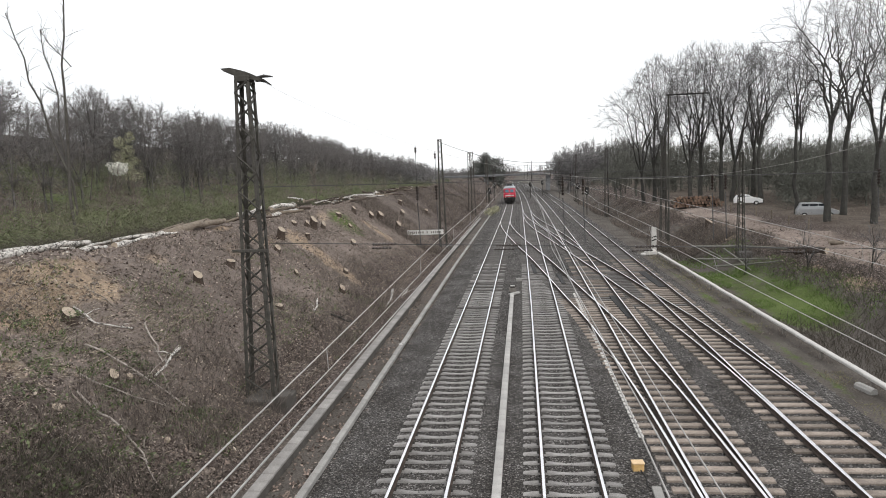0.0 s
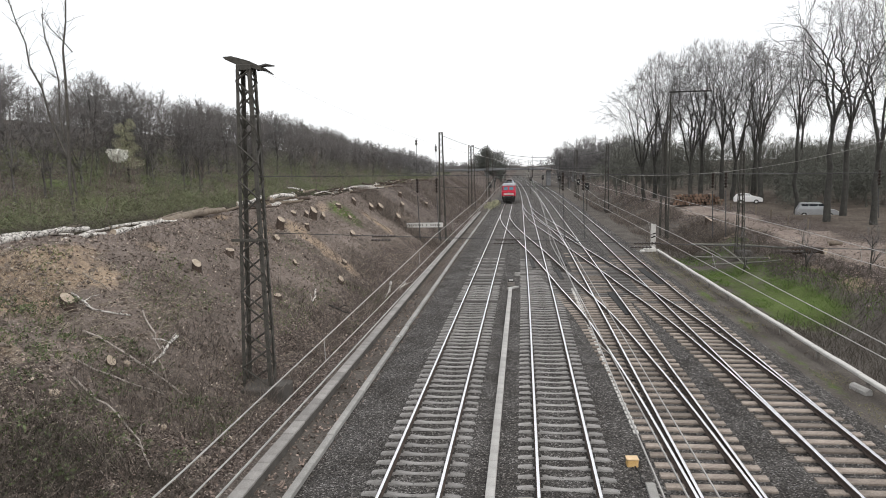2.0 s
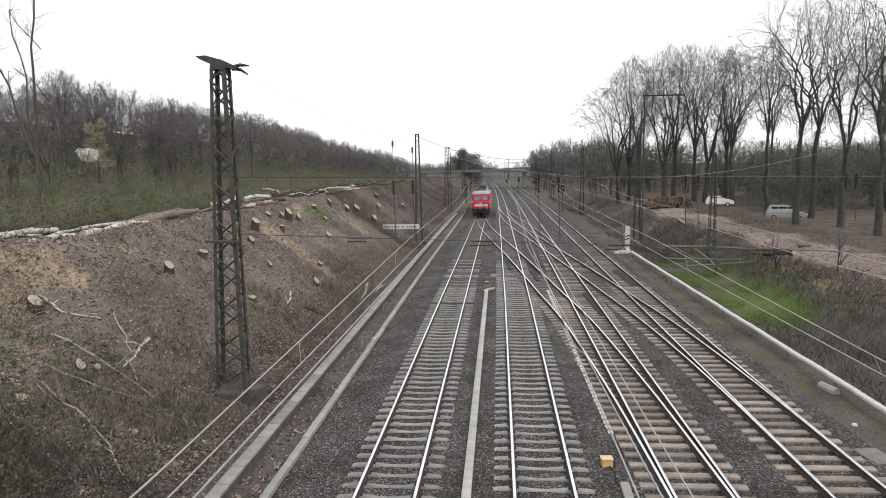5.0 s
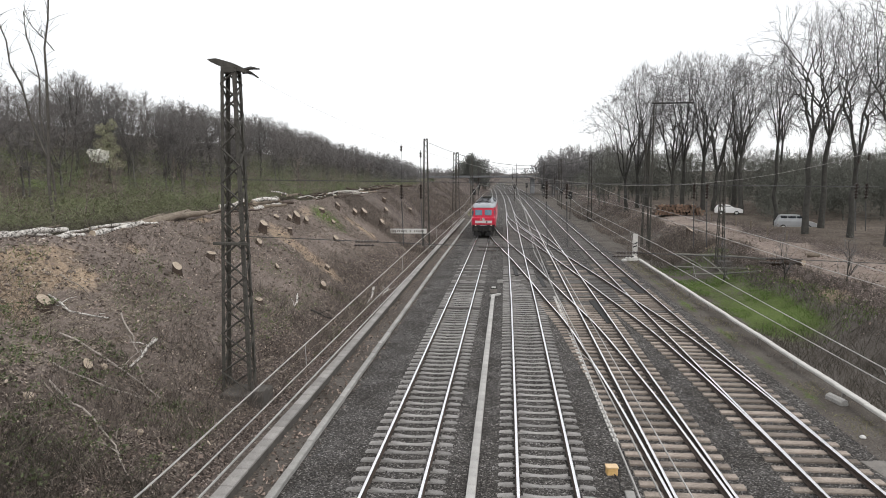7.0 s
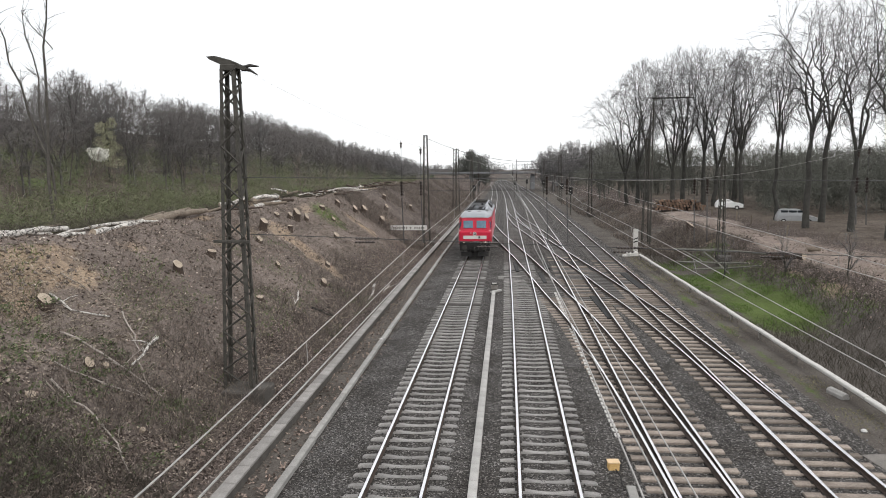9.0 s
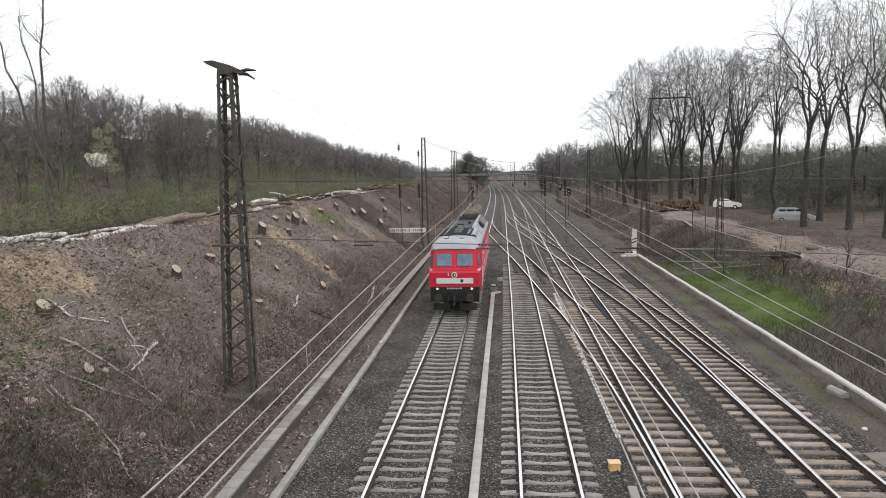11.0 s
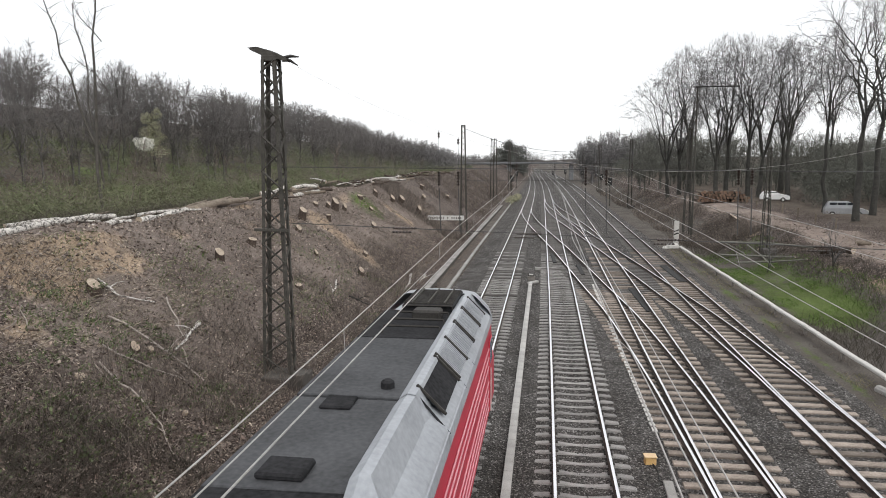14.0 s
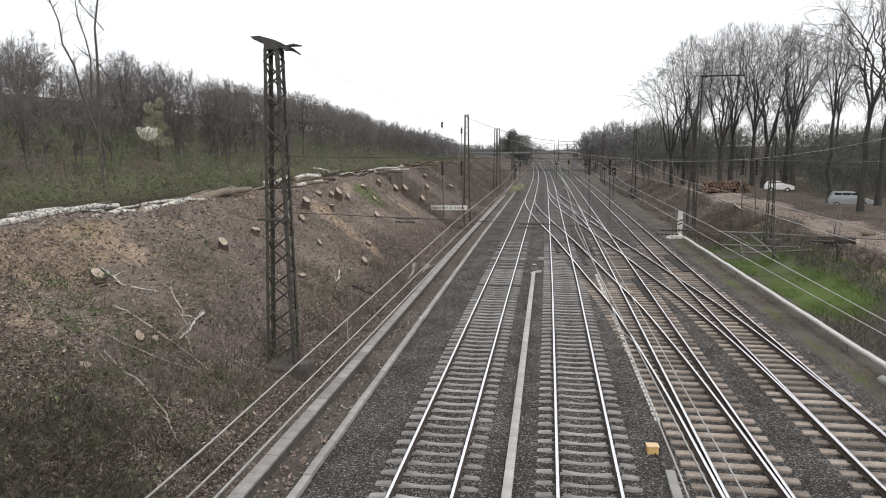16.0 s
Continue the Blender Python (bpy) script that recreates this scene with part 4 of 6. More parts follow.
def build_roof():
    """Grey roof: rounded shoulders, low sloping ends; raised sides over the engine with sooty wells between them."""
    half = [(1.0, 0.0), (0.99, 0.16), (0.95, 0.34), (0.72, 0.80), (0.66, 0.88), (0.42, 0.95), (0.0, 1.0)]

    def section(y, w, h, z0=3.67):
        pts = []
        for s, rng_ in ((-1, half), (1, half[-2::-1])):
            for u, v in rng_:
                pts.append((s * u * w, y, z0 + v * h))
        return pts

    sh = Shape()
    st = [(0.36, 1.16, 0.02), (0.38, 1.18, 0.10), (0.62, 1.24, 0.34), (0.9, 1.32, 0.45), (1.3, 1.41, 0.50), (2.2, 1.45, 0.53), (3.0, 1.455, 0.55)]
    rings = [section(y, w, h) for y, w, h in st]
    rings += [section(L - y, w, h) for y, w, h in reversed(st)]
    sh.loft(rings, False, False)
    roof = part("roof", sh, ROOF_GREY, LOCO, "smooth light grey roof", True)
    # raised shoulders: a smooth one over the cab end, taller ones along the engine room and the cooler
    def shoulder(s, y0, y1, top, taper0, taper1, name, inner=0.72):
        r = []
        for y, k in ((y0, taper0), (y0 + 0.6, 1.0), (y1 - 0.5, 1.0), (y1, taper1)):
            t = 4.05 + (top - 4.05) * k
            r.append([(s * 1.47, y, 3.6), (s * 1.44, y, 3.78), (s * (1.42 - 0.25 * k), y, 3.95), (s * (inner + 0.18), y, t), (s * (inner + 0.05), y, t + 0.02), (s * (inner - 0.08), y, t - 0.06), (s * (inner - 0.1), y, 3.9)])
        return part(name, Shape().loft(r, False, False), ROOF_GREY, roof, "light grey raised roof shoulder")

    shoulder(1, 2.9, 7.3, 4.28, 0.85, 0.95, "roof_shoulder", 0.86)
    shoulder(1, 7.0, 10.4, 4.44, 0.35, 0.9, "roof_shoulder", 0.74)
    shoulder(1, 10.3, 18.6, 4.42, 1.0, 0.75, "roof_shoulder", 0.74)
    # the roof rises again over the far cab and rounds off
    part("end_roof", Shape().loft([section(y, w, h) for y, w, h in ((18.3, 1.46, 0.78), (18.85, 1.42, 0.76), (19.05, 1.32, 0.55), (19.18, 1.22, 0.2), (19.24, 1.17, 0.02))], False, False), ROOF_GREY, roof, "rounded grey roof end", True)
    # sooty wells
    part("engine_roof", Shape().box(-0.16, 5.2, 4.2, 1.94, 4.5, 0.10, 0.02), ROOF_DARK, roof, "sooty black engine roof panel")
    for y in (4.0, 5.15, 6.3):
        part("exhaust_dome", Shape().lathe((-0.05, y, 4.24), [(0.23, 0), (0.22, 0.1), (0.2, 0.16), (0.14, 0.17), (0.17, 0.19), (0.17, 0.23), (0.12, 0.25)], 18), DOME_GREY, roof, "round grey roof vent", True)
        part("soot_plate", Shape().lathe((-0.05, y, 4.225), [(0.56, 0.0), (0.54, 0.05), (0.45, 0.06)], 18), ROOF_DARK, roof)
        part("pipe_stub", Shape().box(0.62, y - 0.3, 4.28, 0.16, 0.13, 0.08, 0.02), ROOF_GREY, roof)
    part("engine_roof", Shape().box(-0.22, 8.95, 4.2, 1.84, 3.0, 0.12, 0.02), ROOF_SOOT, roof, "dark grey sooty roof panel")
    part("engine_roof", Shape().box(-0.22, 12.3, 4.21, 1.84, 3.5, 0.12, 0.02), ROOF_SOOT, roof, "dark grey sooty roof panel")
    part("roof_hatch", Shape().box(-0.25, 7.9, 4.3, 0.62, 0.5, 0.1, 0.03), ROOF_DARK, roof)
    part("roof_hatch", Shape().box(-0.3, 10.2, 4.28, 0.5, 0.5, 0.06, 0.02), ROOF_DARK, roof)
    part("roof_cap", Shape().lathe((0.3, 11.0, 4.25), [(0.12, 0), (0.12, 0.12), (0.07, 0.16)], 10), ROOF_DARK, roof)
    for y in (7.45, 10.45, 12.6, 14.0):
        part("roof_seam", Shape().path([(-1.46, y, 3.75), (-1.2, y, 4.12), (-0.95, y, 4.22), (0.62, y, 4.25), (0.9, y, 4.38 if y > 8 else 4.26), (1.44, y, 3.75)], 0.022), ROOF_DARK, roof)
    # cooler: dark well with frames, then the fan grille box
    part("cooler_well", Shape().box(-0.22, 15.4, 4.2, 1.84, 2.6, 0.14, 0.02), ROOF_DARK, roof)
    for y in (14.45, 15.1, 15.8, 16.5):
        part("cooler_frame", Shape().path([(-0.66, y, 4.26), (-0.62, y, 4.44), (0.62, y, 4.44), (0.66, y, 4.26)], 0.028), DARK_IRON, roof)
    part("cooler_motor", Shape().box(0.1, 15.95, 4.36, 0.7, 0.45, 0.26, 0.05), DARK_IRON, roof)
    grille = part("fan_box", Shape().box(0, 17.5, 4.32, 1.32, 1.9, 0.26, 0.03), ROOF_DARK, roof, "black cooling fan box")
    for k in range(15):
        part("grille_bar", Shape().box(0, 16.65 + 0.12 * k, 4.465, 1.26, 0.03, 0.04), DARK_IRON, grille)
    for x in (-0.42, 0, 0.42):
        part("grille_bar", Shape().box(x, 17.5, 4.49, 0.04, 1.8, 0.04), MAST_PAINT, grille)
    # slanted side grilles with frames
    for s in (1,):
        for y0, y1, dark in ((10.7, 12.3, True), (12.5, 13.6, False), (13.7, 14.9, False), (15.1, 16.3, False), (16.5, 17.6, False)):
            cx, cz = s * 1.09, 4.2
            tilt = pose(0, 0, 0, 0, s * 45, 0)
            p = part("side_grille", Shape().box(cx, (y0 + y1) / 2, cz, 0.62, y1 - y0, 0.03, 0.008, turn=tilt), ROOF_DARK, roof, "dark louvred grille in the roof shoulder")
            n = 0 if dark else int((y1 - y0) / 0.09)
            for k in range(n):
                part("louvre", Shape().box(cx + s * 0.02, y0 + 0.06 + 0.09 * k, cz + 0.018, 0.6, 0.035, 0.02, turn=tilt), ROOF_GREY, p)
            for y in (y0 - 0.03, y1 + 0.03):
                part("grille_frame", Shape().box(cx + s * 0.02, y, cz + 0.02, 0.68, 0.05, 0.05, 0.01, turn=tilt), DARK_IRON, p)
    # small fittings on the cab roofs
    for y in (1.5, L - 1.5):
        part("roof_handle", Shape().box(0.35, y, 4.19, 0.3, 0.05, 0.04, 0.01), DARK_IRON, roof)
        part("roof_handle", Shape().box(-0.55, y, 4.17, 0.3, 0.05, 0.04, 0.01), DARK_IRON, roof)
    part("antenna", Shape().bar((-0.45, 1.75, 4.15), (-0.45, 1.75, 4.55), 0.012).box(-0.45, 1.75, 4.35, 0.2, 0.02, 0.02), DARK_IRON, roof)
    part("horn", Shape().lathe((0.05, 2.3, 4.21), [(0.05, 0), (0.035, 0.07), (0.015, 0.14)], 8), ROOF_GREY, roof)


def build_running_gear():
    part("underframe", Shape().box(0, L / 2, 1.05, 2.6, L - 1.6, 0.38, 0.04), BLACK, LOCO)
    part("fuel_tank", Shape().loft([[(-1.2, y, 0.95), (-1.3, y, 0.75), (-1.0, y, 0.3), (1.0, y, 0.3), (1.3, y, 0.75), (1.2, y, 0.95)] for y in (7.6, 12.0)], True, True), BLACK, LOCO)
    for yb in (4.1, L - 4.1):
        bogie = part("bogie_frame", Shape().box(-1.08, yb, 0.75, 0.16, 5.0, 0.32, 0.04).box(1.08, yb, 0.75, 0.16, 5.0, 0.32, 0.04).box(0, yb, 0.75, 2.1, 0.5, 0.25, 0.03), BLACK, LOCO)
        for dy in (-1.85, 0, 1.85):
            for s in (-1, 1):
                w = part("wheel", Shape().lathe((s * GAUGE - 0.065, yb + dy, 0.525), [(0.525, 0), (0.525, 0.13), (0.42, 0.13), (0.4, 0.1), (0.15, 0.1), (0.12, 0.16)] if s > 0 else [(0.12, -0.03), (0.15, 0.03), (0.4, 0.03), (0.42, 0.0), (0.525, 0.0), (0.525, 0.13)], 24, axis="x"), DARK_IRON, LOCO)
                part("axle_box", Shape().box(s * 1.18, yb + dy, 0.55, 0.14, 0.35, 0.34, 0.03), BLACK, bogie)
                part("spring", Shape().bar((s * 1.16, yb + dy + 0.4, 0.55), (s * 1.16, yb + dy + 0.4, 0.9), 0.09, sides=8), BLACK, bogie)


build_loco()

# ---- bare trees ----
def grow(seed, height, r0, trunk, kids, levels, spread=0.75, wander=0.16, up=0.18, ratio=0.62, min_r=0.012, crook=1.0, cuts=(6, 4, 3, 2, 1, 1)):
    """A bare tree as segments: start, end, radii and level."""
    rng = random.Random(seed)
    out = []

    def go(p, d, length, r, lev):
        n = cuts[lev] if lev < levels else 1
        for i in range(n):
            q = p + d * (length / n)
            ra = r * (1 - 0.55 * i / n)
            rb = r * (1 - 0.55 * (i + 1) / n) if lev < levels else min_r * 0.5
            out.append((p, q, max(ra, min_r), max(rb, min_r * 0.5), lev))
            p = q
            d = (d + Vector((rng.gauss(0, 1), rng.gauss(0, 1), rng.gauss(0, 0.6))) * wander * (0.4 if lev == 0 else crook) + Vector((0, 0, up * (0.6 if lev else 0.2)))).normalized()
            if lev < levels and (lev > 0 or (i + 1) / n >= trunk):
                for _ in range(kids[lev]):
                    az = rng.uniform(0, 2 * math.pi)
                    side = d.orthogonal().normalized()
                    side.rotate(Matrix.Rotation(az, 3, d))
                    ang = rng.uniform(0.45, 1.0) * spread
                    c = (d * math.cos(ang) + side * math.sin(ang)).normalized()
                    go(p, c, length * ratio * rng.uniform(0.6, 1.15) * (0.8 if lev == 0 else 1), rb * rng.uniform(0.55, 0.8), lev + 1)

    go(Vector((0, 0, -0.3)), Vector((rng.gauss(0, 0.04), rng.gauss(0, 0.04), 1)).normalized(), height * 0.62, r0, 0)
    return out


def seg_arrays(segs, levels=None):
    s = [q for q in segs if levels is None or q[4] in levels]
    return (np.array([tuple(q[0]) for q in s]), np.array([tuple(q[1]) for q in s]), np.array([q[2] for q in s]), np.array([q[3] for q in s]))


def split_tips(segs):
    """Branches, and the outermost twigs."""
    last = max(q[4] for q in segs)
    return seg_arrays(segs, range(last)), seg_arrays(segs, (last,))


def tree_meshes(segs, low=7, sprays=0):
    """Trunk and crown of one tree."""
    last = max(q[4] for q in segs)
    v, f = tube_arrays(*seg_arrays(segs, (0, 1)), low)
    trunk = flat_mesh("trunk", v, f, BARK, smooth=True)
    tips = seg_arrays(segs, (last,))
    pieces = [tube_arrays(*seg_arrays(segs, range(2, last)), 3), cone_arrays(*tips[:3])]
    if sprays:
        # fine side twigs round every tip
        rs = np.random.RandomState(len(segs))
        a, b = np.repeat(tips[0], sprays, 0), np.repeat(tips[1], sprays, 0)
        start = a + (b - a) * rs.uniform(0.1, 0.95, (len(a), 1))
        way = (b - a) / np.linalg.norm(b - a, axis=1, keepdims=True) + rs.normal(0, 0.55, a.shape)
        pieces.append(cone_arrays(start, start + way * rs.uniform(0.4, 1.3, (len(a), 1)), np.full(len(a), 0.013)))
    v, f = join_arrays(pieces)
    crown = flat_mesh("crown", v, f, TWIG, smooth=True)
    return trunk, crown


def plant(meshes, m, label, group):
    tree = thing("bare_tree", label, "tree", m, group)
    part("trunk", meshes[0], None, tree)
    part("crown", meshes[1], None, tree, "bare twigs without leaves")
    return tree


def crown_tree(seed, height, width, fork, r0, n, low=0.34, crook=0.14, thin=0.012, bulge=0.68, trunk_cuts=5, limbs=4):
    """A bare tree whose limbs divide again and again until they fill a domed crown. Segments: start, end, radii and level."""
    rs = np.random.RandomState(seed)
    u = rs.uniform(0, 1, n) ** 0.8
    girth = np.sin(np.pi * np.clip(u, 0.02, 1) ** (math.log(0.5) / math.log(bulge))) ** 0.62
    az = rs.uniform(0, 2 * np.pi, n)
    rad = 0.5 * width * girth * rs.uniform(0.12, 1, n) ** 0.42 * (1 + 0.16 * np.sin(3 * az + seed) + 0.1 * np.sin(5 * az + 2.1 * seed))
    ends = np.stack([rad * np.cos(az), rad * np.sin(az), height * (low + (1 - low) * u * (0.92 + 0.08 * np.cos(2 * az + seed)))], 1)
    out = []
    p = np.array([0, 0, -0.4])
    lean = rs.normal(0, 0.02, 2)
    for i in range(trunk_cuts):
        q = np.array([*(lean * height * fork * (i + 1) / trunk_cuts + rs.normal(0, 0.012 * height * fork, 2)), height * fork * (i + 1) / trunk_cuts])
        out.append((p, q, r0 * (1.25 if i == 0 else 1.015 - 0.075 * i), r0 * (0.94 - 0.075 * i), 0))
        p = q

    def go(p, d, idx):
        m = len(idx)
        r = max(thin, 0.9 * r0 * (m / n) ** 0.55)
        if m <= 2:
            for k in idx:
                e = ends[k]
                mid = p + (e - p) * 0.55 + rs.normal(0, crook * 0.6, 3) * np.linalg.norm(e - p) * 0.5
                out.append((p, mid, r, thin, 2))
                out.append((mid, e, thin, thin * 0.5, 3))
            return
        c = ends[idx].mean(0) - p
        dist = np.linalg.norm(c)
        kink = crook * (1.0 if m < 0.2 * n else 0.35)
        way = 0.7 * d + c / dist + rs.normal(0, kink, 3) + np.array([0, 0, 0.12])
        way /= np.linalg.norm(way)
        step = dist * rs.uniform(0.3, 0.5)
        q = p + way * step
        mid = p + (q - p) * 0.5 + rs.normal(0, kink, 3) * step * 0.45
        lev = 1 if m > max(4, n * 0.035) else 2
        r2 = max(thin, r * 0.86)
        out.append((p, mid, r, (r + r2) / 2, lev))
        out.append((mid, q, (r + r2) / 2, r2, lev))
        v = ends[idx] - q
        v /= np.linalg.norm(v, axis=1, keepdims=True) + 1e-6
        axis = np.linalg.svd(v - v.mean(0), full_matrices=False)[2][0] + rs.normal(0, 0.35, 3)
        order = np.argsort(v @ axis)
        cut = int(np.clip(round(m * rs.uniform(0.28, 0.72)), 1, m - 1))
        go(q, way, idx[order[:cut]])
        go(q, way, idx[order[cut:]])

    order = np.argsort((az + rs.uniform(0, 6.28)) % (2 * np.pi) + rs.normal(0, 0.25, n))
    cuts = np.cumsum(rs.uniform(0.7, 1.3, limbs))
    for idx in np.split(order, (cuts[:-1] / cuts[-1] * n).astype(int)):
        c = ends[idx].mean(0)
        d = np.array([0.45 * c[0] / width, 0.45 * c[1] / width, 1.0])
        go(p, d / np.linalg.norm(d), idx)
    return out


OAKS = [tree_meshes(crown_tree(300 + i, 24, w, f, 0.38, 520, low=lo, thin=0.015), 7, 5) for i, (w, f, lo) in enumerate(((18, 0.24, 0.30), (12, 0.32, 0.36), (13, 0.22, 0.30), (10, 0.36, 0.38), (11, 0.3, 0.34)))]
SLIM = [tree_meshes(crown_tree(320 + i, 24, 7.0, 0.46, 0.26, 260, low=0.46, crook=0.1, bulge=0.6), 7, 5) for i in range(2)]
NEAR_OAKS = [tree_meshes(crown_tree(340 + i, 22, 11.5 - i, f, 0.30, 330, low=0.36, crook=0.26), 9, 3) for i, f in enumerate((0.36, 0.42, 0.3))]
wood_rng = random.Random(5)
# foot, kind and top of each tree
BIG = [(19.8, 112, OAKS[0], 21.8), (22.8, 118, OAKS[2], 25.5), (24.9, 121, OAKS[1], 26), (25.4, 104, OAKS[2], 24), (27.4, 106, OAKS[4], 25.3), (29.3, 102, OAKS[1], 24.5), (31.2, 103, OAKS[0], 24.6), (33.9, 99, OAKS[3], 23.4), (37.0, 112, OAKS[4], 25.5),
       (31.2, 80, SLIM[0], 21.6), (42.5, 108, SLIM[1], 23), (28.4, 65.6, NEAR_OAKS[0], 23.2), (33.8, 74.5, NEAR_OAKS[1], 24.0), (31.0, 62.5, NEAR_OAKS[2], 22.5), (30.4, 55.5, NEAR_OAKS[0], 22.5), (46, 82, NEAR_OAKS[2], 25), (50, 90, OAKS[1], 25), (56, 96, OAKS[4], 26)]
for x, y, meshes, top in BIG:
    tall = 24 if meshes in OAKS or meshes in SLIM else 22
    plant(meshes, pose(x, y, land(x, y) - 0.1, 0, 0, wood_rng.uniform(0, 360)) @ Matrix.Scale(1.06 * (top - land(x, y)) / tall, 4), "tall slim bare tree with upright branches" if meshes in SLIM else "tall bare spreading tree with dark crooked limbs", "bare trees beyond the path")
# the thin trees behind the log pile on the bank
# main stem and limbs as (across, height) at one distance
STEMS = [([(-24.09, 4.2), (-24.31, 7.6), (-24.1, 10.6), (-24.0, 13.2), (-24.0, 14.6), (-23.7, 16.0), (-23.5, 18.0)], 0.15),
         ([(-24.15, 6.6), (-24.25, 8.4), (-24.85, 9.9), (-25.3, 11.2), (-25.6, 12.7), (-26.2, 13.9), (-26.3, 15.1), (-26.7, 16.1), (-27.1, 17.5)], 0.12),
         ([(-24.7, 9.8), (-24.9, 11.3), (-24.76, 13.1), (-25.0, 14.3), (-25.35, 15.3), (-25.4, 16.6)], 0.08),
         ([(-24.0, 14.6), (-24.5, 15.2), (-25.1, 15.8), (-25.6, 16.6)], 0.05), ([(-24.0, 11.9), (-24.3, 12.4), (-24.75, 13.0), (-25.4, 13.4)], 0.045),
         ([(-24.1, 8.8), (-23.75, 9.2), (-23.1, 9.6), (-22.95, 10.2)], 0.04), ([(-24.2, 7.4), (-23.9, 8.9), (-23.7, 10.2)], 0.05)]
THIN_BARK = surface("thin_tree_bark", (0.05, 0.046, 0.041), (0.125, 0.115, 0.102), 3, 14, 0.95)
thin = thing("bare_tree", "thin crooked bare tree behind the felled logs", "tree", group="thin trees on the bank")
trng = random.Random(4)
for k, (line, r) in enumerate(STEMS):
    depth = 33 + 0.25 * k
    r *= 0.62
    pts = [(x, depth, z) for x, z in line]
    part("trunk" if k == 0 else "limb", Shape().path(pts, [r * (1 - 0.75 * i / len(pts)) for i in range(len(pts))], 7), THIN_BARK, thin)
    for a, b in zip(pts[1:], pts[2:]):
        for _ in range(7):
            p = Vector(a).lerp(Vector(b), trng.random())
            q = p + (Vector(b) - Vector(a)).normalized() * trng.uniform(0.2, 0.8) + Vector((trng.gauss(0, 0.4), trng.gauss(0, 0.4), trng.uniform(-0.1, 0.5)))
            part("twig", Shape().path([p, Vector(p).lerp(q, 0.5) + Vector((trng.gauss(0, 0.06), 0, 0.06)), q], [0.014, 0.010, 0.005], 4), THIN_BARK, thin)


def on_slope(x, y, s, turn):
    """Set a tree of a given scale on the ground."""
    return pose(x, y, land(x, y) - 0.2, 0, 0, turn) @ Matrix.Scale(s, 4)


WOOD_HAZE = surface("dense_wood_twig", (0.08, 0.083, 0.072), (0.16, 0.163, 0.14), 0.12, 3, 0.95, spread=0.15, random_by="island")


def forest(name, label, places, kinds, mat, sides=3):
    """Many trees as one mass."""
    vs, fs, off = [], [], 0
    rng = random.Random(name)
    for x, y, z, s, w in places:
        (p0, p1, r0, r1), (t0, t1, q0, _) = kinds[rng.randrange(len(kinds))]
        a = rng.uniform(0, 2 * math.pi)
        c, d = math.cos(a), math.sin(a)
        rot = np.array([[c, -d, 0], [d, c, 0], [0, 0, 1]])
        sc = np.array([w, w, s])
        at = lambda p: p @ rot.T * sc + (x, y, z)
        v, f = join_arrays([tube_arrays(at(p0), at(p1), r0 * w, r1 * w, sides), cone_arrays(at(t0), at(t1), q0 * w)])
        vs.append(v)
        fs.append(f + off)
        off += len(v)
    me = flat_mesh(name, np.concatenate(vs), np.concatenate(fs), mat, smooth=True)
    return tagged(new(name, me), label, "woodland", kind="stuff")


OLIVE = surface("olive_bramble", (0.08, 0.085, 0.05), (0.17, 0.17, 0.105), 0.15, 5, 0.9, spread=0.4, random_by="island")
WILLOW = surface("willow_buds", (0.26, 0.26, 0.165), (0.44, 0.43, 0.30), 0.6, 5, 0.85, spread=0.3, random_by="island")
def with_sprays(segs, each, length, r, seed):
    """Branches and tips of a wood tree, with fine side twigs round every tip."""
    branches, tips = split_tips(segs)
    rs = np.random.RandomState(seed)
    a, b = np.repeat(tips[0], each, 0), np.repeat(tips[1], each, 0)
    start = a + (b - a) * rs.uniform(0.0, 1.0, (len(a), 1))
    way = (b - a) / (np.linalg.norm(b - a, axis=1, keepdims=True) + 1e-6) + rs.normal(0, 0.85, a.shape)
    way /= np.linalg.norm(way, axis=1, keepdims=True)
    end = start + way * rs.uniform(0.4, 1.0, (len(a), 1)) * length
    return branches, (np.concatenate([tips[0], start]), np.concatenate([tips[1], end]), np.concatenate([tips[2], np.full(len(a), r)]), np.zeros(len(a) + len(tips[0])))


# wood trees of unit proportions: 12 m tall
HILL = [with_sprays(crown_tree(400 + i, 12, 6.5 + 0.6 * (i % 3), 0.25, 0.15, 44, low=0.2, thin=0.024, trunk_cuts=3, limbs=3), 10, 1.5, 0.021, i) for i in range(6)]
FAR = [with_sprays(crown_tree(420 + i, 12, 8.0, 0.2, 0.18, 22, low=0.15, thin=0.05, trunk_cuts=2), 8, 2.4, 0.05, i) for i in range(5)]
MID = [with_sprays(crown_tree(440 + i, 12, 6.5, 0.2, 0.16, 30, low=0.1, thin=0.035, trunk_cuts=3), 8, 1.9, 0.032, i) for i in range(5)]


def left_line(k):
    """Rise of the treetops on the left over the eye, by direction x / y."""
    return float(np.interp(k, [-0.7, -0.45, -0.3], [0.02, 0.017, 0.01])) + float(np.interp(k, LEFT_K, LEFT_Z))


def right_line(k):
    return float(np.interp(k, [0.02, 0.038, 0.064, 0.097, 0.138, 0.18, 0.25, 0.34, 0.42, 0.6], [0.006, 0.018, 0.04, 0.055, 0.057, 0.05, 0.05, 0.05, 0.04, 0.05]))


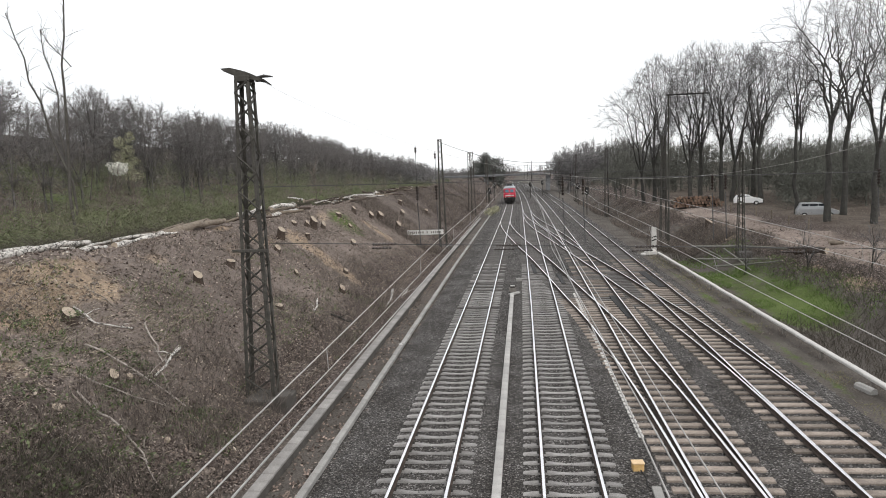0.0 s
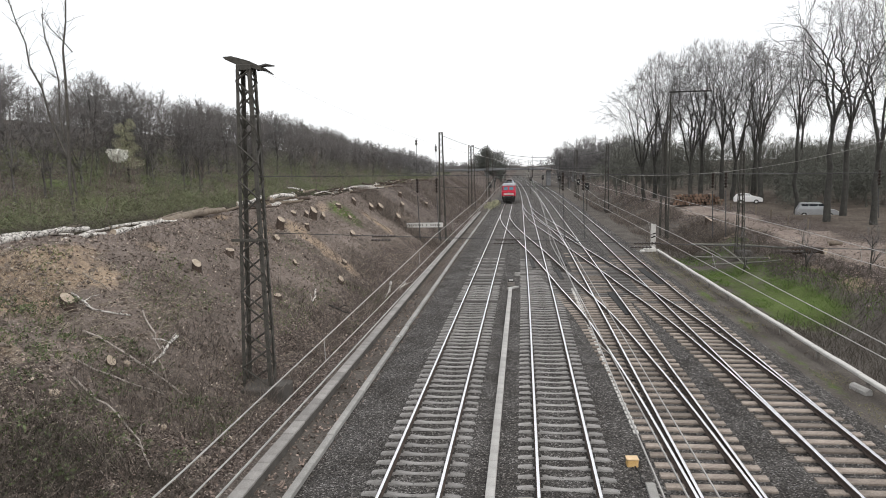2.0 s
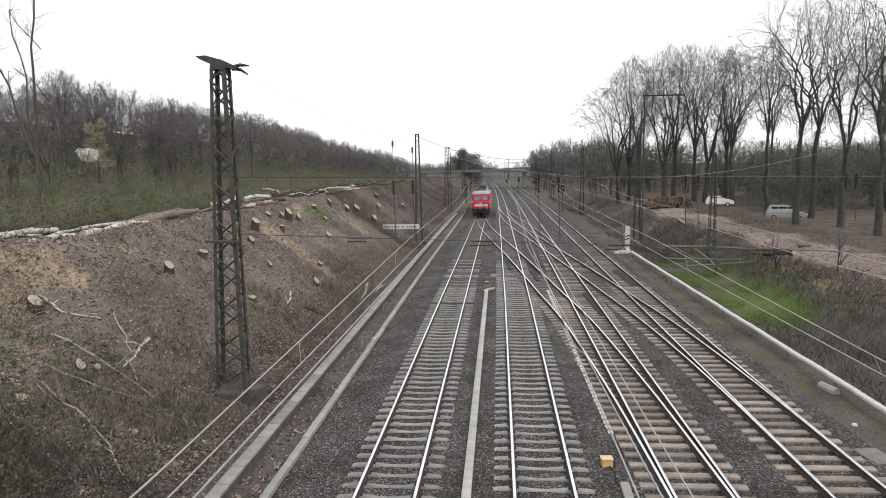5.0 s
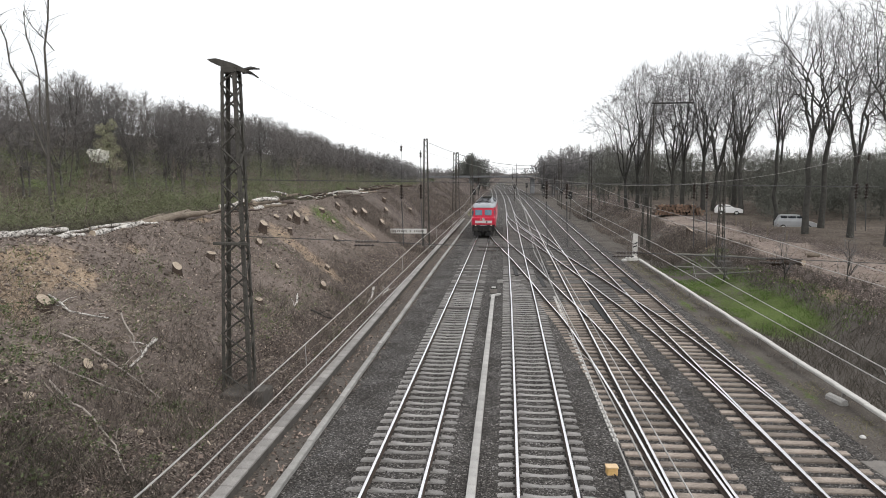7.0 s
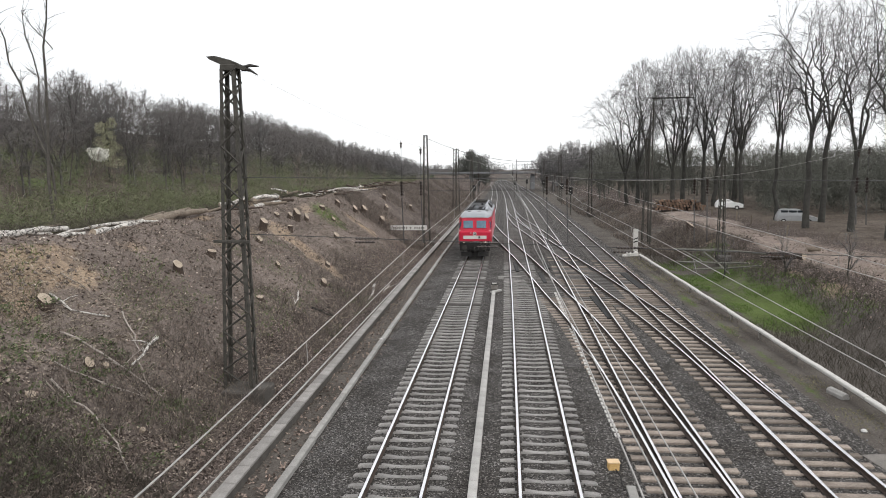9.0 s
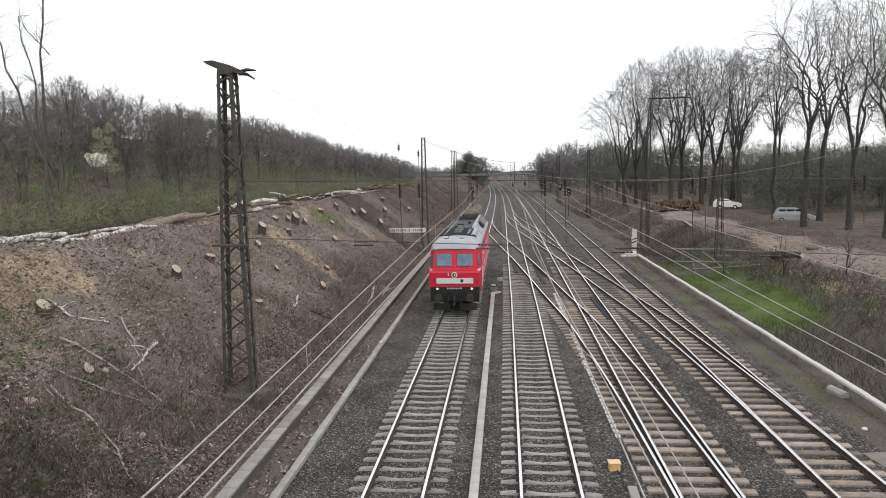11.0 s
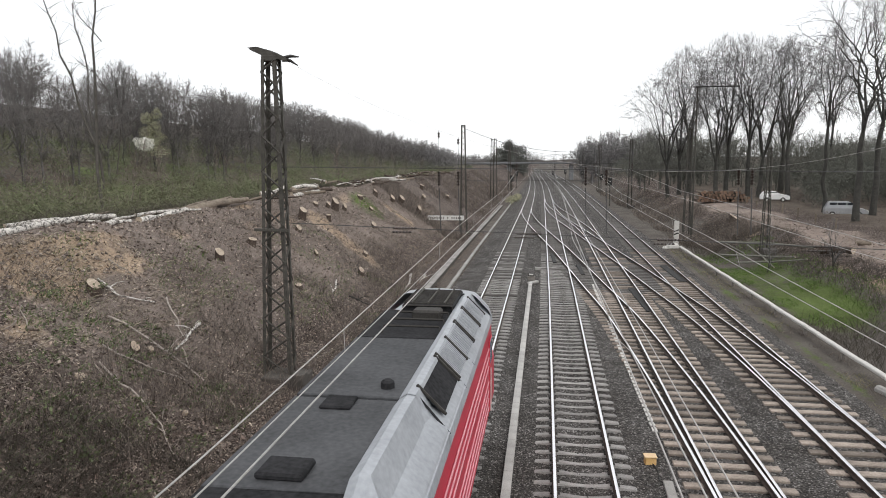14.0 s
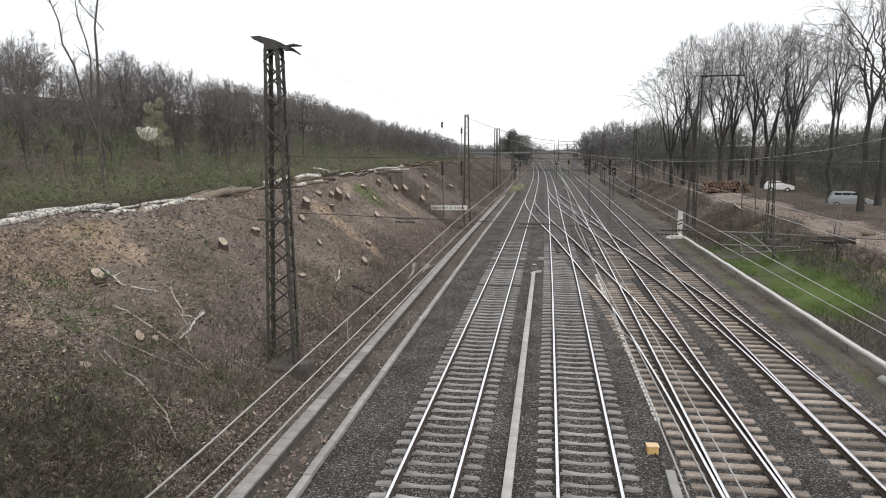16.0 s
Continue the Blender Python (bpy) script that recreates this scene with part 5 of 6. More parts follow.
LEFT_K = [-1.3, -0.897, -0.854, -0.82, -0.802, -0.751, -0.709, -0.673, -0.65, -0.611, -0.572, -0.525, -0.478, -0.413, -0.367, -0.322, -0.233, -0.145, -0.137]
LEFT_Z = [0.17, 0.1807, 0.1883, 0.1648, 0.1373, 0.1377, 0.1482, 0.1586, 0.1421, 0.134, 0.1295, 0.1126, 0.0985, 0.0858, 0.0832, 0.0652, 0.0365, 0.0151, -0.0036]


def wood_places(rng, count, pick, line, least, most, full):
    """Places for trees whose tops stay under the skyline: x, y, z, height and width factors of a 12 m tree."""
    out = []
    while len(out) < count:
        x, y = pick()
        base = land(x, y)
        room = 8.08 + line(x / y) * y - base
        if room < least or (-0.68 < x / y < -0.61 and y < 80):
            continue
        h = min(room * rng.uniform(0.8, 1.0), rng.uniform(*most))
        if room > full * 2.2:
            h = rng.uniform(*most)
        out.append((x, y, base - 0.3, h / 12, max(0.55, h / 12) * rng.uniform(0.85, 1.2)))
    return out


rng = random.Random(11)
forest("hillside_wood", "bare grey-brown wood covering the hillside", wood_places(rng, 330, lambda: (-44 - 62 * rng.random() ** 1.3, rng.uniform(40, 260)), left_line, 3.5, (10, 17), 17), HILL, HILL_TWIG)
forest("distant_hill_wood", "wood of the distant hillside, coloured paler grey for haze", wood_places(rng, 150, lambda: (lambda y: (-rng.uniform(0.135, 0.34) * y, y))(230 + 330 * rng.random() ** 1.4), left_line, 3, (8, 15), 15), FAR, DISTANT)
places = wood_places(rng, 130, lambda: (lambda y: (rng.uniform(0.05, 0.17) * y, y))(230 + 420 * rng.random() ** 1.5), right_line, 4, (12, 22), 22)
for _ in range(30):
    y = rng.uniform(420, 520)
    x = -rng.uniform(0.065, 0.15) * y
    places.append((x, y, 0, rng.uniform(0.8, 1.15), rng.uniform(0.9, 1.3)))
for _ in range(70):
    y = rng.uniform(700, 950)
    x = rng.uniform(-160, 90)
    places.append((x, y, -2, rng.uniform(1.05, 1.5), rng.uniform(1.2, 1.8)))
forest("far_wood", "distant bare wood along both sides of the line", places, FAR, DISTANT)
forest("dense_wood", "dense dark wood filling the background behind the path", wood_places(rng, 200, lambda: (lambda y: (rng.uniform(0.13, 0.62) * y, y))(rng.uniform(122, 235)), right_line, 4, (9, 19), 20), MID, WOOD_WALL)
forest("wood_behind_path", "bare young wood behind the parked cars", wood_places(rng, 90, lambda: (lambda y: (rng.uniform(0.36, 0.66) * y, y))(rng.uniform(88, 122)), right_line, 4, (6, 12), 12), MID, WOOD_WALL)


def leaf_cloud(name, label, mat, centres, per, size, kind="stuff", category="shrubs", flat=0.6):
    """Many single small leaves round given places: (x, y, z, radius, height)."""
    rs = np.random.RandomState(len(name))
    c = np.repeat(np.asarray(centres, float), per, 0)
    n = len(c)
    d = rs.normal(size=(n, 3))
    d /= np.linalg.norm(d, axis=1, keepdims=True)
    rad = rs.uniform(0.25, 1, n)[:, None] ** 0.6
    p = c[:, :3] + d * rad * np.stack([c[:, 3], c[:, 3], c[:, 4]], 1)
    u = rs.normal(size=(n, 3))
    u /= np.linalg.norm(u, axis=1, keepdims=True)
    v = np.cross(u, rs.normal(size=(n, 3)))
    v /= np.linalg.norm(v, axis=1, keepdims=True)
    s = (size * rs.uniform(0.6, 1.4, n))[:, None]
    verts = np.stack([p - u * s, p + v * s * flat, p + u * s, p - v * s * flat], 1).reshape(-1, 3)
    faces = np.arange(n * 4).reshape(-1, 4)
    me = flat_mesh(name, verts, faces, mat)
    return tagged(new(name, me), label, category, kind=kind)


# greening shrubs in the dip behind the bank, and low on the hill
shrubs, stems = [], []
for _ in range(400):
    y = 20 + 200 * rng.random() ** 1.2
    x = -rng.uniform(23, 72)
    s = rng.uniform(0.7, 1.9)
    shrubs.append((x, y, land(x, y) + s * 0.8, s * 1.1, s * 0.8))
for _ in range(110):
    y = rng.uniform(24, 75)
    x = -rng.uniform(21.5, 42)
    s = rng.uniform(0.8, 1.7)
    stems.append((x, y, land(x, y) + s * 0.9, s * 0.9, s * 1.1))
leaf_cloud("budding_shrubs", "olive twiggy shrubs just coming into leaf behind the bank", OLIVE, stems, 170, 0.26, flat=0.04)
leaf_cloud("shrub_leaves", "tiny young leaves on the shrubs behind the bank", LEAF_GREEN, stems, 190, 0.055, flat=0.5)
leaf_cloud("green_shrubs", "greening shrubs and bramble in the dip behind the bank", LEAF_GREEN, shrubs, 230, 0.1, flat=0.36)
leaf_cloud("budding_growth", "olive haze of budding twigs on the hillside", BUDS, [(x, y, land(x, y) + rng.uniform(0.6, 4.0), 2.4, 1.6) for x, y in [(-rng.uniform(34, 68), 32 + 200 * rng.random()) for _ in range(430)]], 130, 0.13, flat=0.16)
leaf_cloud("hillside_thicket", "dense grey-brown young growth between the hillside trunks", HILL_TWIG, [(x, y, land(x, y) + rng.uniform(0.8, 6.5), 3.0, 2.2) for x, y in [(-rng.uniform(43, 84), 40 + 215 * rng.random()) for _ in range(420)] if not (-0.69 < x / y < -0.6 and y < 80)], 170, 0.5, category="woodland", flat=0.05)
leaf_cloud("far_hill_thicket", "growth between the distant hillside trees, coloured paler grey for haze", DISTANT, [(-k * y, y, land(-k * y, y) + rng.uniform(0.8, 7), 4.0, 2.6) for k, y in [(rng.uniform(0.14, 0.32), rng.uniform(225, 320)) for _ in range(130)]], 150, 0.9, category="woodland", flat=0.06)
leaf_cloud("dip_bramble", "soft olive-brown bramble and twigs in the dip", OLIVE, [(x, y, land(x, y) + rng.uniform(0.3, 1.6), 2.2, 1.1) for x, y in [(-rng.uniform(21, 62), 18 + 150 * rng.random() ** 1.2) for _ in range(300)] + [(-rng.uniform(20.5, 36), rng.uniform(14, 50)) for _ in range(70)]], 170, 0.22, flat=0.07)
SHRUB = [split_tips(grow(120 + i, 4.5, 0.03, 0.0, (2, 2, 2), 3, spread=0.6, wander=0.2, up=0.3, min_r=0.014, cuts=(3, 2, 2, 1))) for i in range(4)]
places = [(x, y, land(x, y), rng.uniform(0.6, 1.3), rng.uniform(0.7, 1.2)) for x, y in [(-rng.uniform(20.5, 60), 18 + 170 * rng.random() ** 1.2) for _ in range(80)]]
forest("shrub_stems", "thin bare shrub stems behind the bank", places, SHRUB, BRUSH)

clump = [(-15.5 + max(-8, min(6, rng.gauss(0, 4.4))), 300 + rng.gauss(0, 5), -0.5, 1.0, 1.0) for _ in range(26)]
clump = [(x, y, z, max(7, 18.4 - 0.1 * (x + 15) ** 2) / 12.3 * rng.uniform(0.85, 1.0), 0.85) for x, y, z, _, _ in clump]
forest("ivy_covered_trees", "dense dark clump of trees beside the far line", clump, HILL, FAR_TREE)
leaf_cloud("ivy_leaves", "dark evergreen leaves in the far clump of trees", FAR_TREE, [(x + rng.gauss(0, 1), y - 2, (z + 12 * h) * rng.uniform(0.15, 0.92), 1.9, 1.7) for x, y, z, h, _ in clump for _ in range(4)], 170, 0.42, flat=0.16)
blossom = thing("blossoming_bush", "white blossoming bush on the wooded slope", "bush")
stems_me = flat_mesh("stems", *join_arrays([tube_arrays(*SHRUB[0][0], 3), cone_arrays(*SHRUB[0][1][:3])]), BRUSH)
BX, BY = -46.0, 71.0
blossom.matrix_world = pose(BX, BY, land(BX, BY))
part("stems", stems_me, None, blossom)
leaf_cloud("blossom", "white blossom", BLOSSOM, [(0.2 * math.cos(k * 2.4) * k ** 0.5, 0.2 * math.sin(k * 2.4) * k ** 0.5, 4.3 + 0.35 * math.sin(k * 1.7), 0.6, 0.5) for k in range(16)], 80, 0.11, kind="", category="").parent = blossom

leaf_cloud("willow_leaves", "pale yellow-green budding willow on the slope", WILLOW, [(-50 + 0.7 * math.cos(k * 2.4), 79 + 0.7 * math.sin(k * 2.4), land(-50, 79) + 2.6 + 0.6 * k, 1.45 - 0.1 * k, 0.8) for k in range(9)], 420, 0.12, category="tree", flat=0.25)
leaf_cloud("yellow_bush", "yellow-green bush beside the far track", WILLOW, [(-6.4 + 0.3 * k, 122 + 2.5 * k, 0.5, 0.9, 0.8) for k in range(5)], 160, 0.12, category="bush")


under = [(rng.uniform(26, 75), rng.uniform(122, 170)) for _ in range(130)] + [(rng.uniform(36, 75), rng.uniform(98, 122)) for _ in range(60)]
under += [(k * y, y) for k, y in [(rng.uniform(0.37, 0.64), rng.uniform(83, 100)) for _ in range(70)] + [(rng.uniform(0.1, 0.17), rng.uniform(165, 320)) for _ in range(70)]]
low_growth = [(x, y, land(x, y) + rng.uniform(0.6, 5.5), 2.4, 1.6) for x, y in under]
leaf_cloud("wood_undergrowth", "dull green-grey undergrowth inside the dense wood", WOOD_HAZE, low_growth, 240, 0.36, flat=0.06)
# taller single trees standing over the hillside wood
for x, y, meshes, s in ((-79.0, 83, OAKS[1], 0.62), (-82.5, 84, OAKS[3], 0.6), (-75.5, 86, OAKS[4], 0.5), (-53.5, 78, SLIM[0], 0.56), (-50.5, 80, OAKS[3], 0.48), (-56.5, 80, SLIM[1], 0.46), (-51, 96, OAKS[4], 0.5), (-52, 112, OAKS[1], 0.52), (-49, 128, OAKS[3], 0.5)):
    plant(meshes, on_slope(x, y, s, wood_rng.uniform(0, 360)), "bare tree standing out over the hillside wood", "tall trees on the hillside")

# ---- the cleared bank: stumps, logs, sticks, brush ----
def stump(seed, r, h):
    """A cut tree stump, flared at its foot, with a tilted pale face."""
    g = random.Random(seed)
    n = 11
    wob = [1 + g.uniform(-0.12, 0.12) for _ in range(n)]
    tilt = g.uniform(-0.85, -0.05)
    rings = []
    for k, (rr, z) in enumerate(((1.45, -0.25), (1.12, 0.12 * h), (1.0, 0.45 * h), (0.96, h))):
        rings.append([(r * rr * wob[i] * math.cos(i * 2 * math.pi / n), r * rr * wob[i] * math.sin(i * 2 * math.pi / n),
                       z + (tilt * r * math.cos(i * 2 * math.pi / n) - 0.25 * r * math.sin(-i * 2 * math.pi / n) if k == 3 else 0)) for i in range(n)])
    ob = thing("tree_stump", "freshly cut tree stump with a pale sawn face", "tree stump", group="stumps on the bank")
    part("bark", Shape().loft(rings), STUMP_BARK, ob)
    top = [(p[0], p[1], p[2] + 0.004) for p in rings[3]]
    part("cut_face", Shape().add(top + [(p[0], p[1], p[2] - 0.03) for p in top], [tuple(range(n))] + [(i, (i + 1) % n, n + (i + 1) % n, n + i) for i in range(n)]), CUT_WOOD, ob, "pale sawn wood")
    return ob


STUMPS = [(-15.42, 40.2, 0.33, 0.75), (-14.72, 37.7, 0.26, 0.25), (-15.5, 47.1, 0.36, 0.85), (-16.15, 44.9, 0.26, 0.3), (-15.72, 46.3, 0.22, 0.35), (-15.55, 49.6, 0.28, 0.45), (-15.84, 55.2, 0.33, 0.3),
          (-14.92, 63.6, 0.36, 0.6), (-14.46, 65.1, 0.45, 0.75), (-12.65, 65.2, 0.4, 0.9), (-14.84, 43.8, 0.22, 0.4), (-13.16, 49.5, 0.3, 0.35), (-11.74, 41.75, 0.24, 0.2), (-10.92, 37.9, 0.26, 0.3),
          (-11.92, 30.3, 0.26, 0.2), (-14.59, 54.2, 0.22, 0.2), (-13.14, 36.3, 0.2, 0.15), (-14.36, 27.2, 0.27, 0.5), (-14.64, 19.2, 0.3, 0.3), (-12.41, 17.9, 0.2, 0.2), (-14.53, 30.85, 0.28, 0.3), (-16.2, 16.5, 0.3, 0.4),
          (-16.0, 61.0, 0.3, 0.5), (-14.0, 75.0, 0.35, 0.6), (-15.5, 82.0, 0.35, 0.6), (-13.0, 88.0, 0.35, 0.6)]
for i, (x, y, r, h) in enumerate(STUMPS):
    stump(i, r * 0.74, h * 0.85).matrix_world = pose(x, y, land(x, y), 9 * math.sin(i * 3.1), 12 + 9 * math.sin(i * 1.7), 0)


def log(pts, r, mat, label, group, name="felled_log", ends=None):
    """A felled trunk along points, with knots, rough outline and pale ends."""
    g = random.Random(int(pts[0][1] * 100))
    fine = []
    for a, b in zip(pts, pts[1:]):
        for k in range(4):
            t = k / 4
            fine.append([a[i] + (b[i] - a[i]) * t + g.gauss(0, r * 0.13) for i in range(3)])
    fine.append(list(pts[-1]))
    n, rings = 9, []
    for i, p in enumerate(fine):
        d = Vector(fine[min(i + 1, len(fine) - 1)]) - Vector(fine[max(i - 1, 0)])
        d.normalize()
        u = d.cross(Vector((0, 0, 1))).normalized()
        w = u.cross(d)
        rr = r * (1 - 0.3 * i / len(fine)) * g.uniform(0.9, 1.12)
        rings.append([tuple(Vector(p) + (u * math.cos(k * 2 * math.pi / n) + w * math.sin(k * 2 * math.pi / n)) * rr) for k in range(n)])
    ob = thing(name, label, "log", group=group)
    part("trunk", Shape().loft(rings, True, False), mat, ob, smooth=True)
    for ring_ in (rings[0], rings[-1]):
        part("cut_face", Shape().add(ring_, [tuple(range(n))]), ends or CUT_WOOD, ob, "sawn end")
    return ob


BIRCH_LABEL, LOG_LABEL = "white-barked felled birch trunk lying on the bank top", "felled grey-brown trunk lying on the bank top"
log([(-18.0, 19.0, 5.72), (-18.0, 21.65, 5.86), (-18.0, 23.8, 5.94), (-18.0, 25.3, 5.8)], 0.14, BIRCH, BIRCH_LABEL, "felled logs")
log([(-17.6, 19.4, 5.5), (-17.6, 21.2, 5.5), (-17.6, 23.3, 5.52), (-17.6, 24.8, 5.6), (-17.55, 25.7, 5.55)], 0.12, BIRCH, BIRCH_LABEL, "felled logs")
log([(-18.2, 19.5, 5.75), (-18.3, 21.5, 5.8), (-18.2, 22.8, 5.75)], 0.1, BIRCH, BIRCH_LABEL, "felled logs")
log([(-17.8, 26.6, 5.48), (-17.8, 27.9, 5.5), (-17.8, 30.6, 5.68)], 0.18, BIRCH, BIRCH_LABEL, "felled logs")
log([(-18.0, 27.2, 5.6), (-18.1, 29.2, 5.72), (-18.1, 30.4, 5.75)], 0.1, LOG_BARK, LOG_LABEL, "felled logs")
log([(-17.9, 30.9, 5.58), (-17.9, 32.9, 5.76), (-17.9, 35.6, 5.95)], 0.19, LOG_BARK, LOG_LABEL, "felled logs")
log([(-17.7, 31.5, 5.6), (-17.7, 33.8, 5.8), (-17.7, 37.3, 5.8)], 0.2, LOG_BARK, LOG_LABEL, "felled logs")
log([(-17.8, 44.6, 5.52), (-17.8, 47.5, 5.6), (-17.8, 50.5, 5.66)], 0.21, BIRCH, BIRCH_LABEL, "felled logs")
log([(-18.0, 44.9, 5.72), (-18.0, 47.5, 5.85), (-18.0, 50.3, 5.92)], 0.17, LOG_BARK, LOG_LABEL, "felled logs")
for pts, r, mat in (([(-18.25, 19.8, 5.95), (-18.1, 22.0, 5.98), (-17.9, 24.2, 5.7)], 0.075, BIRCH), ([(-17.75, 21.0, 5.62), (-18.2, 23.6, 5.92), (-18.5, 25.6, 5.95)], 0.06, LOG_BARK), ([(-17.5, 22.5, 5.42), (-17.7, 25.0, 5.72), (-17.95, 26.6, 5.72)], 0.06, BIRCH), ([(-18.1, 26.9, 5.72), (-17.8, 29.5, 5.74), (-17.55, 31.6, 5.6)], 0.075, BIRCH), ([(-17.6, 28.0, 5.45), (-18.0, 31.0, 5.8), (-18.3, 33.6, 5.95)], 0.07, LOG_BARK)):
    log(pts, r, mat, BIRCH_LABEL if mat is BIRCH else LOG_LABEL, "felled logs")
g = random.Random(21)
for k in range(92):
    y = 38 + k * 0.8 + g.uniform(-0.6, 0.6)
    x = -17.9 + g.uniform(-0.6, 0.5)
    a, ln = g.uniform(-1.3, 1.3), g.uniform(1.0, 3.0)
    z = land(x, y) + g.uniform(0.08, 0.5)
    log([(x, y, z), (x + math.sin(a) * ln * 0.5, y + math.cos(a) * ln * 0.5, z + g.uniform(-0.05, 0.2)), (x + math.sin(a) * ln, y + math.cos(a) * ln, z + g.uniform(-0.1, 0.3))], 0.05 + 0.11 * g.random() ** 2, g.choice([BIRCH, LOG_BARK, STUMP_BARK, STUMP_BARK]), "short cut branch wood heaped on the bank top", "branch wood heap", "cut_branch")


def stick(pts, r, label="pale dead branch lying on the bank", mat=STICK, lift=0.08, twigs=3):
    """A fallen branch on the ground, with side twigs."""
    g = random.Random(int(pts[0][0] * -1000))
    line = []
    for a, b in zip(pts, pts[1:]):
        for k in range(3):
            t = k / 3
            x, y = a[0] + (b[0] - a[0]) * t + g.gauss(0, 0.03), a[1] + (b[1] - a[1]) * t + g.gauss(0, 0.03)
            line.append((x, y, land(x, y) + lift + g.uniform(0, 0.06)))
    line.append((*pts[-1], land(*pts[-1]) + lift))
    n = len(line)
    ob = thing("fallen_branch", label, "branch", group="fallen branches")
    part("limb", Shape().path(line, [r * (1 - 0.6 * i / n) for i in range(n)], 6), mat, ob)
    for _ in range(twigs):
        p = Vector(g.choice(line[1:]))
        q = p + Vector((g.gauss(0, 0.35), g.gauss(0, 0.35), g.uniform(0.05, 0.4)))
        part("twig", Shape().path([p, p.lerp(q, 0.5) + Vector((0, 0, 0.05)), q], [r * 0.4, r * 0.3, r * 0.15], 5), mat, ob)
    return ob


PALE_STICK = surface("bleached_stick", (0.24, 0.21, 0.185), (0.50, 0.455, 0.41), 5, 24, 0.9)
stick([(-13.66, 18.58), (-12.36, 18.75), (-10.7, 18.85)], 0.036, mat=PALE_STICK, lift=0.14, twigs=7)
stick([(-13.57, 21.6), (-12.91, 21.01), (-12.2, 20.3)], 0.035, mat=PALE_STICK, lift=0.14)
stick([(-12.3, 21.7), (-11.9, 19.3)], 0.06, mat=BIRCH)
stick([(-11.9, 19.6), (-11.06, 18.85)], 0.035)
stick([(-12.33, 16.16), (-11.34, 16.05), (-10.29, 15.67), (-9.5, 15.0)], 0.032, mat=PALE_STICK, lift=0.14, twigs=6)
stick([(-14.9, 19.85), (-14.3, 19.9), (-13.6, 20.95)], 0.045, mat=BIRCH)
stick([(-11.3, 34.3), (-10.8, 32.2)], 0.06, mat=BIRCH, twigs=1)
stick([(-9.02, 43.6), (-8.6, 41.0), (-8.43, 38.9)], 0.09, mat=BIRCH, twigs=1)
stick([(-8.1, 44.4), (-8.1, 42.0)], 0.05, mat=BIRCH)
stick([(-14.9, 60.6), (-13.4, 60.0), (-12.0, 59.5)], 0.06)
stick([(-10.3, 33.5), (-9.2, 33.7)], 0.06, "dark fallen branch beside the trough", DARK_IRON)
stick([(-12.8, 16.9), (-11.6, 17.6), (-10.9, 18.2)], 0.028, mat=PALE_STICK, lift=0.12, twigs=5)
for k in range(60):
    x, y = g.uniform(-16.8, -8.6), 13 + 55 * g.random() ** 1.4
    a, ln = g.uniform(0, 6.28), g.uniform(0.4, 1.3)
    stick([(x, y), (x + math.cos(a) * ln, y + math.sin(a) * ln)], g.uniform(0.012, 0.03), "thin dead stick lying on the bank", STICK, 0.05, 1)
for x, y, r in ((-12.28, 15.3, 0.13), (-12.3, 18.5, 0.12), (-11.4, 13.4, 0.12), (-10.2, 16.8, 0.08)):
    ob = tagged(new("cut_block", Shape().lathe((0, 0, 0), [(r * 0.9, 0), (r, 0.03), (r, 0.09), (r * 0.85, 0.11)], 9).mesh("cut_block", CUT_WOOD)), "pale sawn disc of wood lying on the bank", "wood block", "sawn discs")
    ob.matrix_world = pose(x, y, land(x, y) - 0.02, 10, 28, 30 * r)


def scatter_stems(name, label, mat, n, xr, yr, h, r, lean, seed, keep=None, bias=1.3):
    """Thin upright stems or blades, each on the ground."""
    rs = np.random.RandomState(seed)
    x = rs.uniform(*xr, n)
    y = yr[0] + (yr[1] - yr[0]) * rs.uniform(0, 1, n) ** bias
    if keep is not None:
        m = np.array([keep(a, b) for a, b in zip(x, y)])
        x, y = x[m], y[m]
    n = len(x)
    z = np.array([land(a, b) for a, b in zip(x, y)])
    p0 = np.stack([x, y, z - 0.03], 1)
    hh = h * rs.uniform(0.35, 1.3, n)
    d = rs.normal(size=(n, 2)) * lean * hh[:, None]
    mid = p0 + np.column_stack([d * 0.4, hh * 0.6])
    top = p0 + np.column_stack([d, hh])
    rr = r * rs.uniform(0.6, 1.4, n)
    me = flat_mesh(name, *join_arrays([tube_arrays(p0, mid, rr, rr * 0.7, 3), cone_arrays(mid, top, rr * 0.7)]), mat)
    return tagged(new(name, me), label, "brush", kind="stuff")


BRAMBLE = surface("dark_bramble_stems", (0.03, 0.027, 0.022), (0.12, 0.105, 0.085), 3, 10, 0.9, spread=0.5, random_by="island")
DRY_GRASS = surface("yellowish_grass", (0.13, 0.125, 0.06), (0.30, 0.28, 0.15), 0.8, 6, 0.85, spread=0.4, random_by="island")


def patchy(scale, level, z=2.0):
    return lambda a, b: noise.noise((a * scale, b * scale, z)) > level


scatter_stems("dry_brush", "dense dry brown stems and bramble on the bank", BRUSH, 25000, (-17.0, -7.7), (11, 70), 0.42, 0.007, 0.9, 3, lambda a, b: noise.noise((a * 0.35, b * 0.35, 2.0)) > -0.3 + (0.3 if a < -12.5 and b > 15 else 0), 1.6)
scatter_stems("tall_brush", "taller leafless brown saplings on the bank", BRUSH, 5000, (-12.5, -8.2), (12, 46), 0.95, 0.007, 0.5, 4, patchy(0.3, 0.02, 8.0))
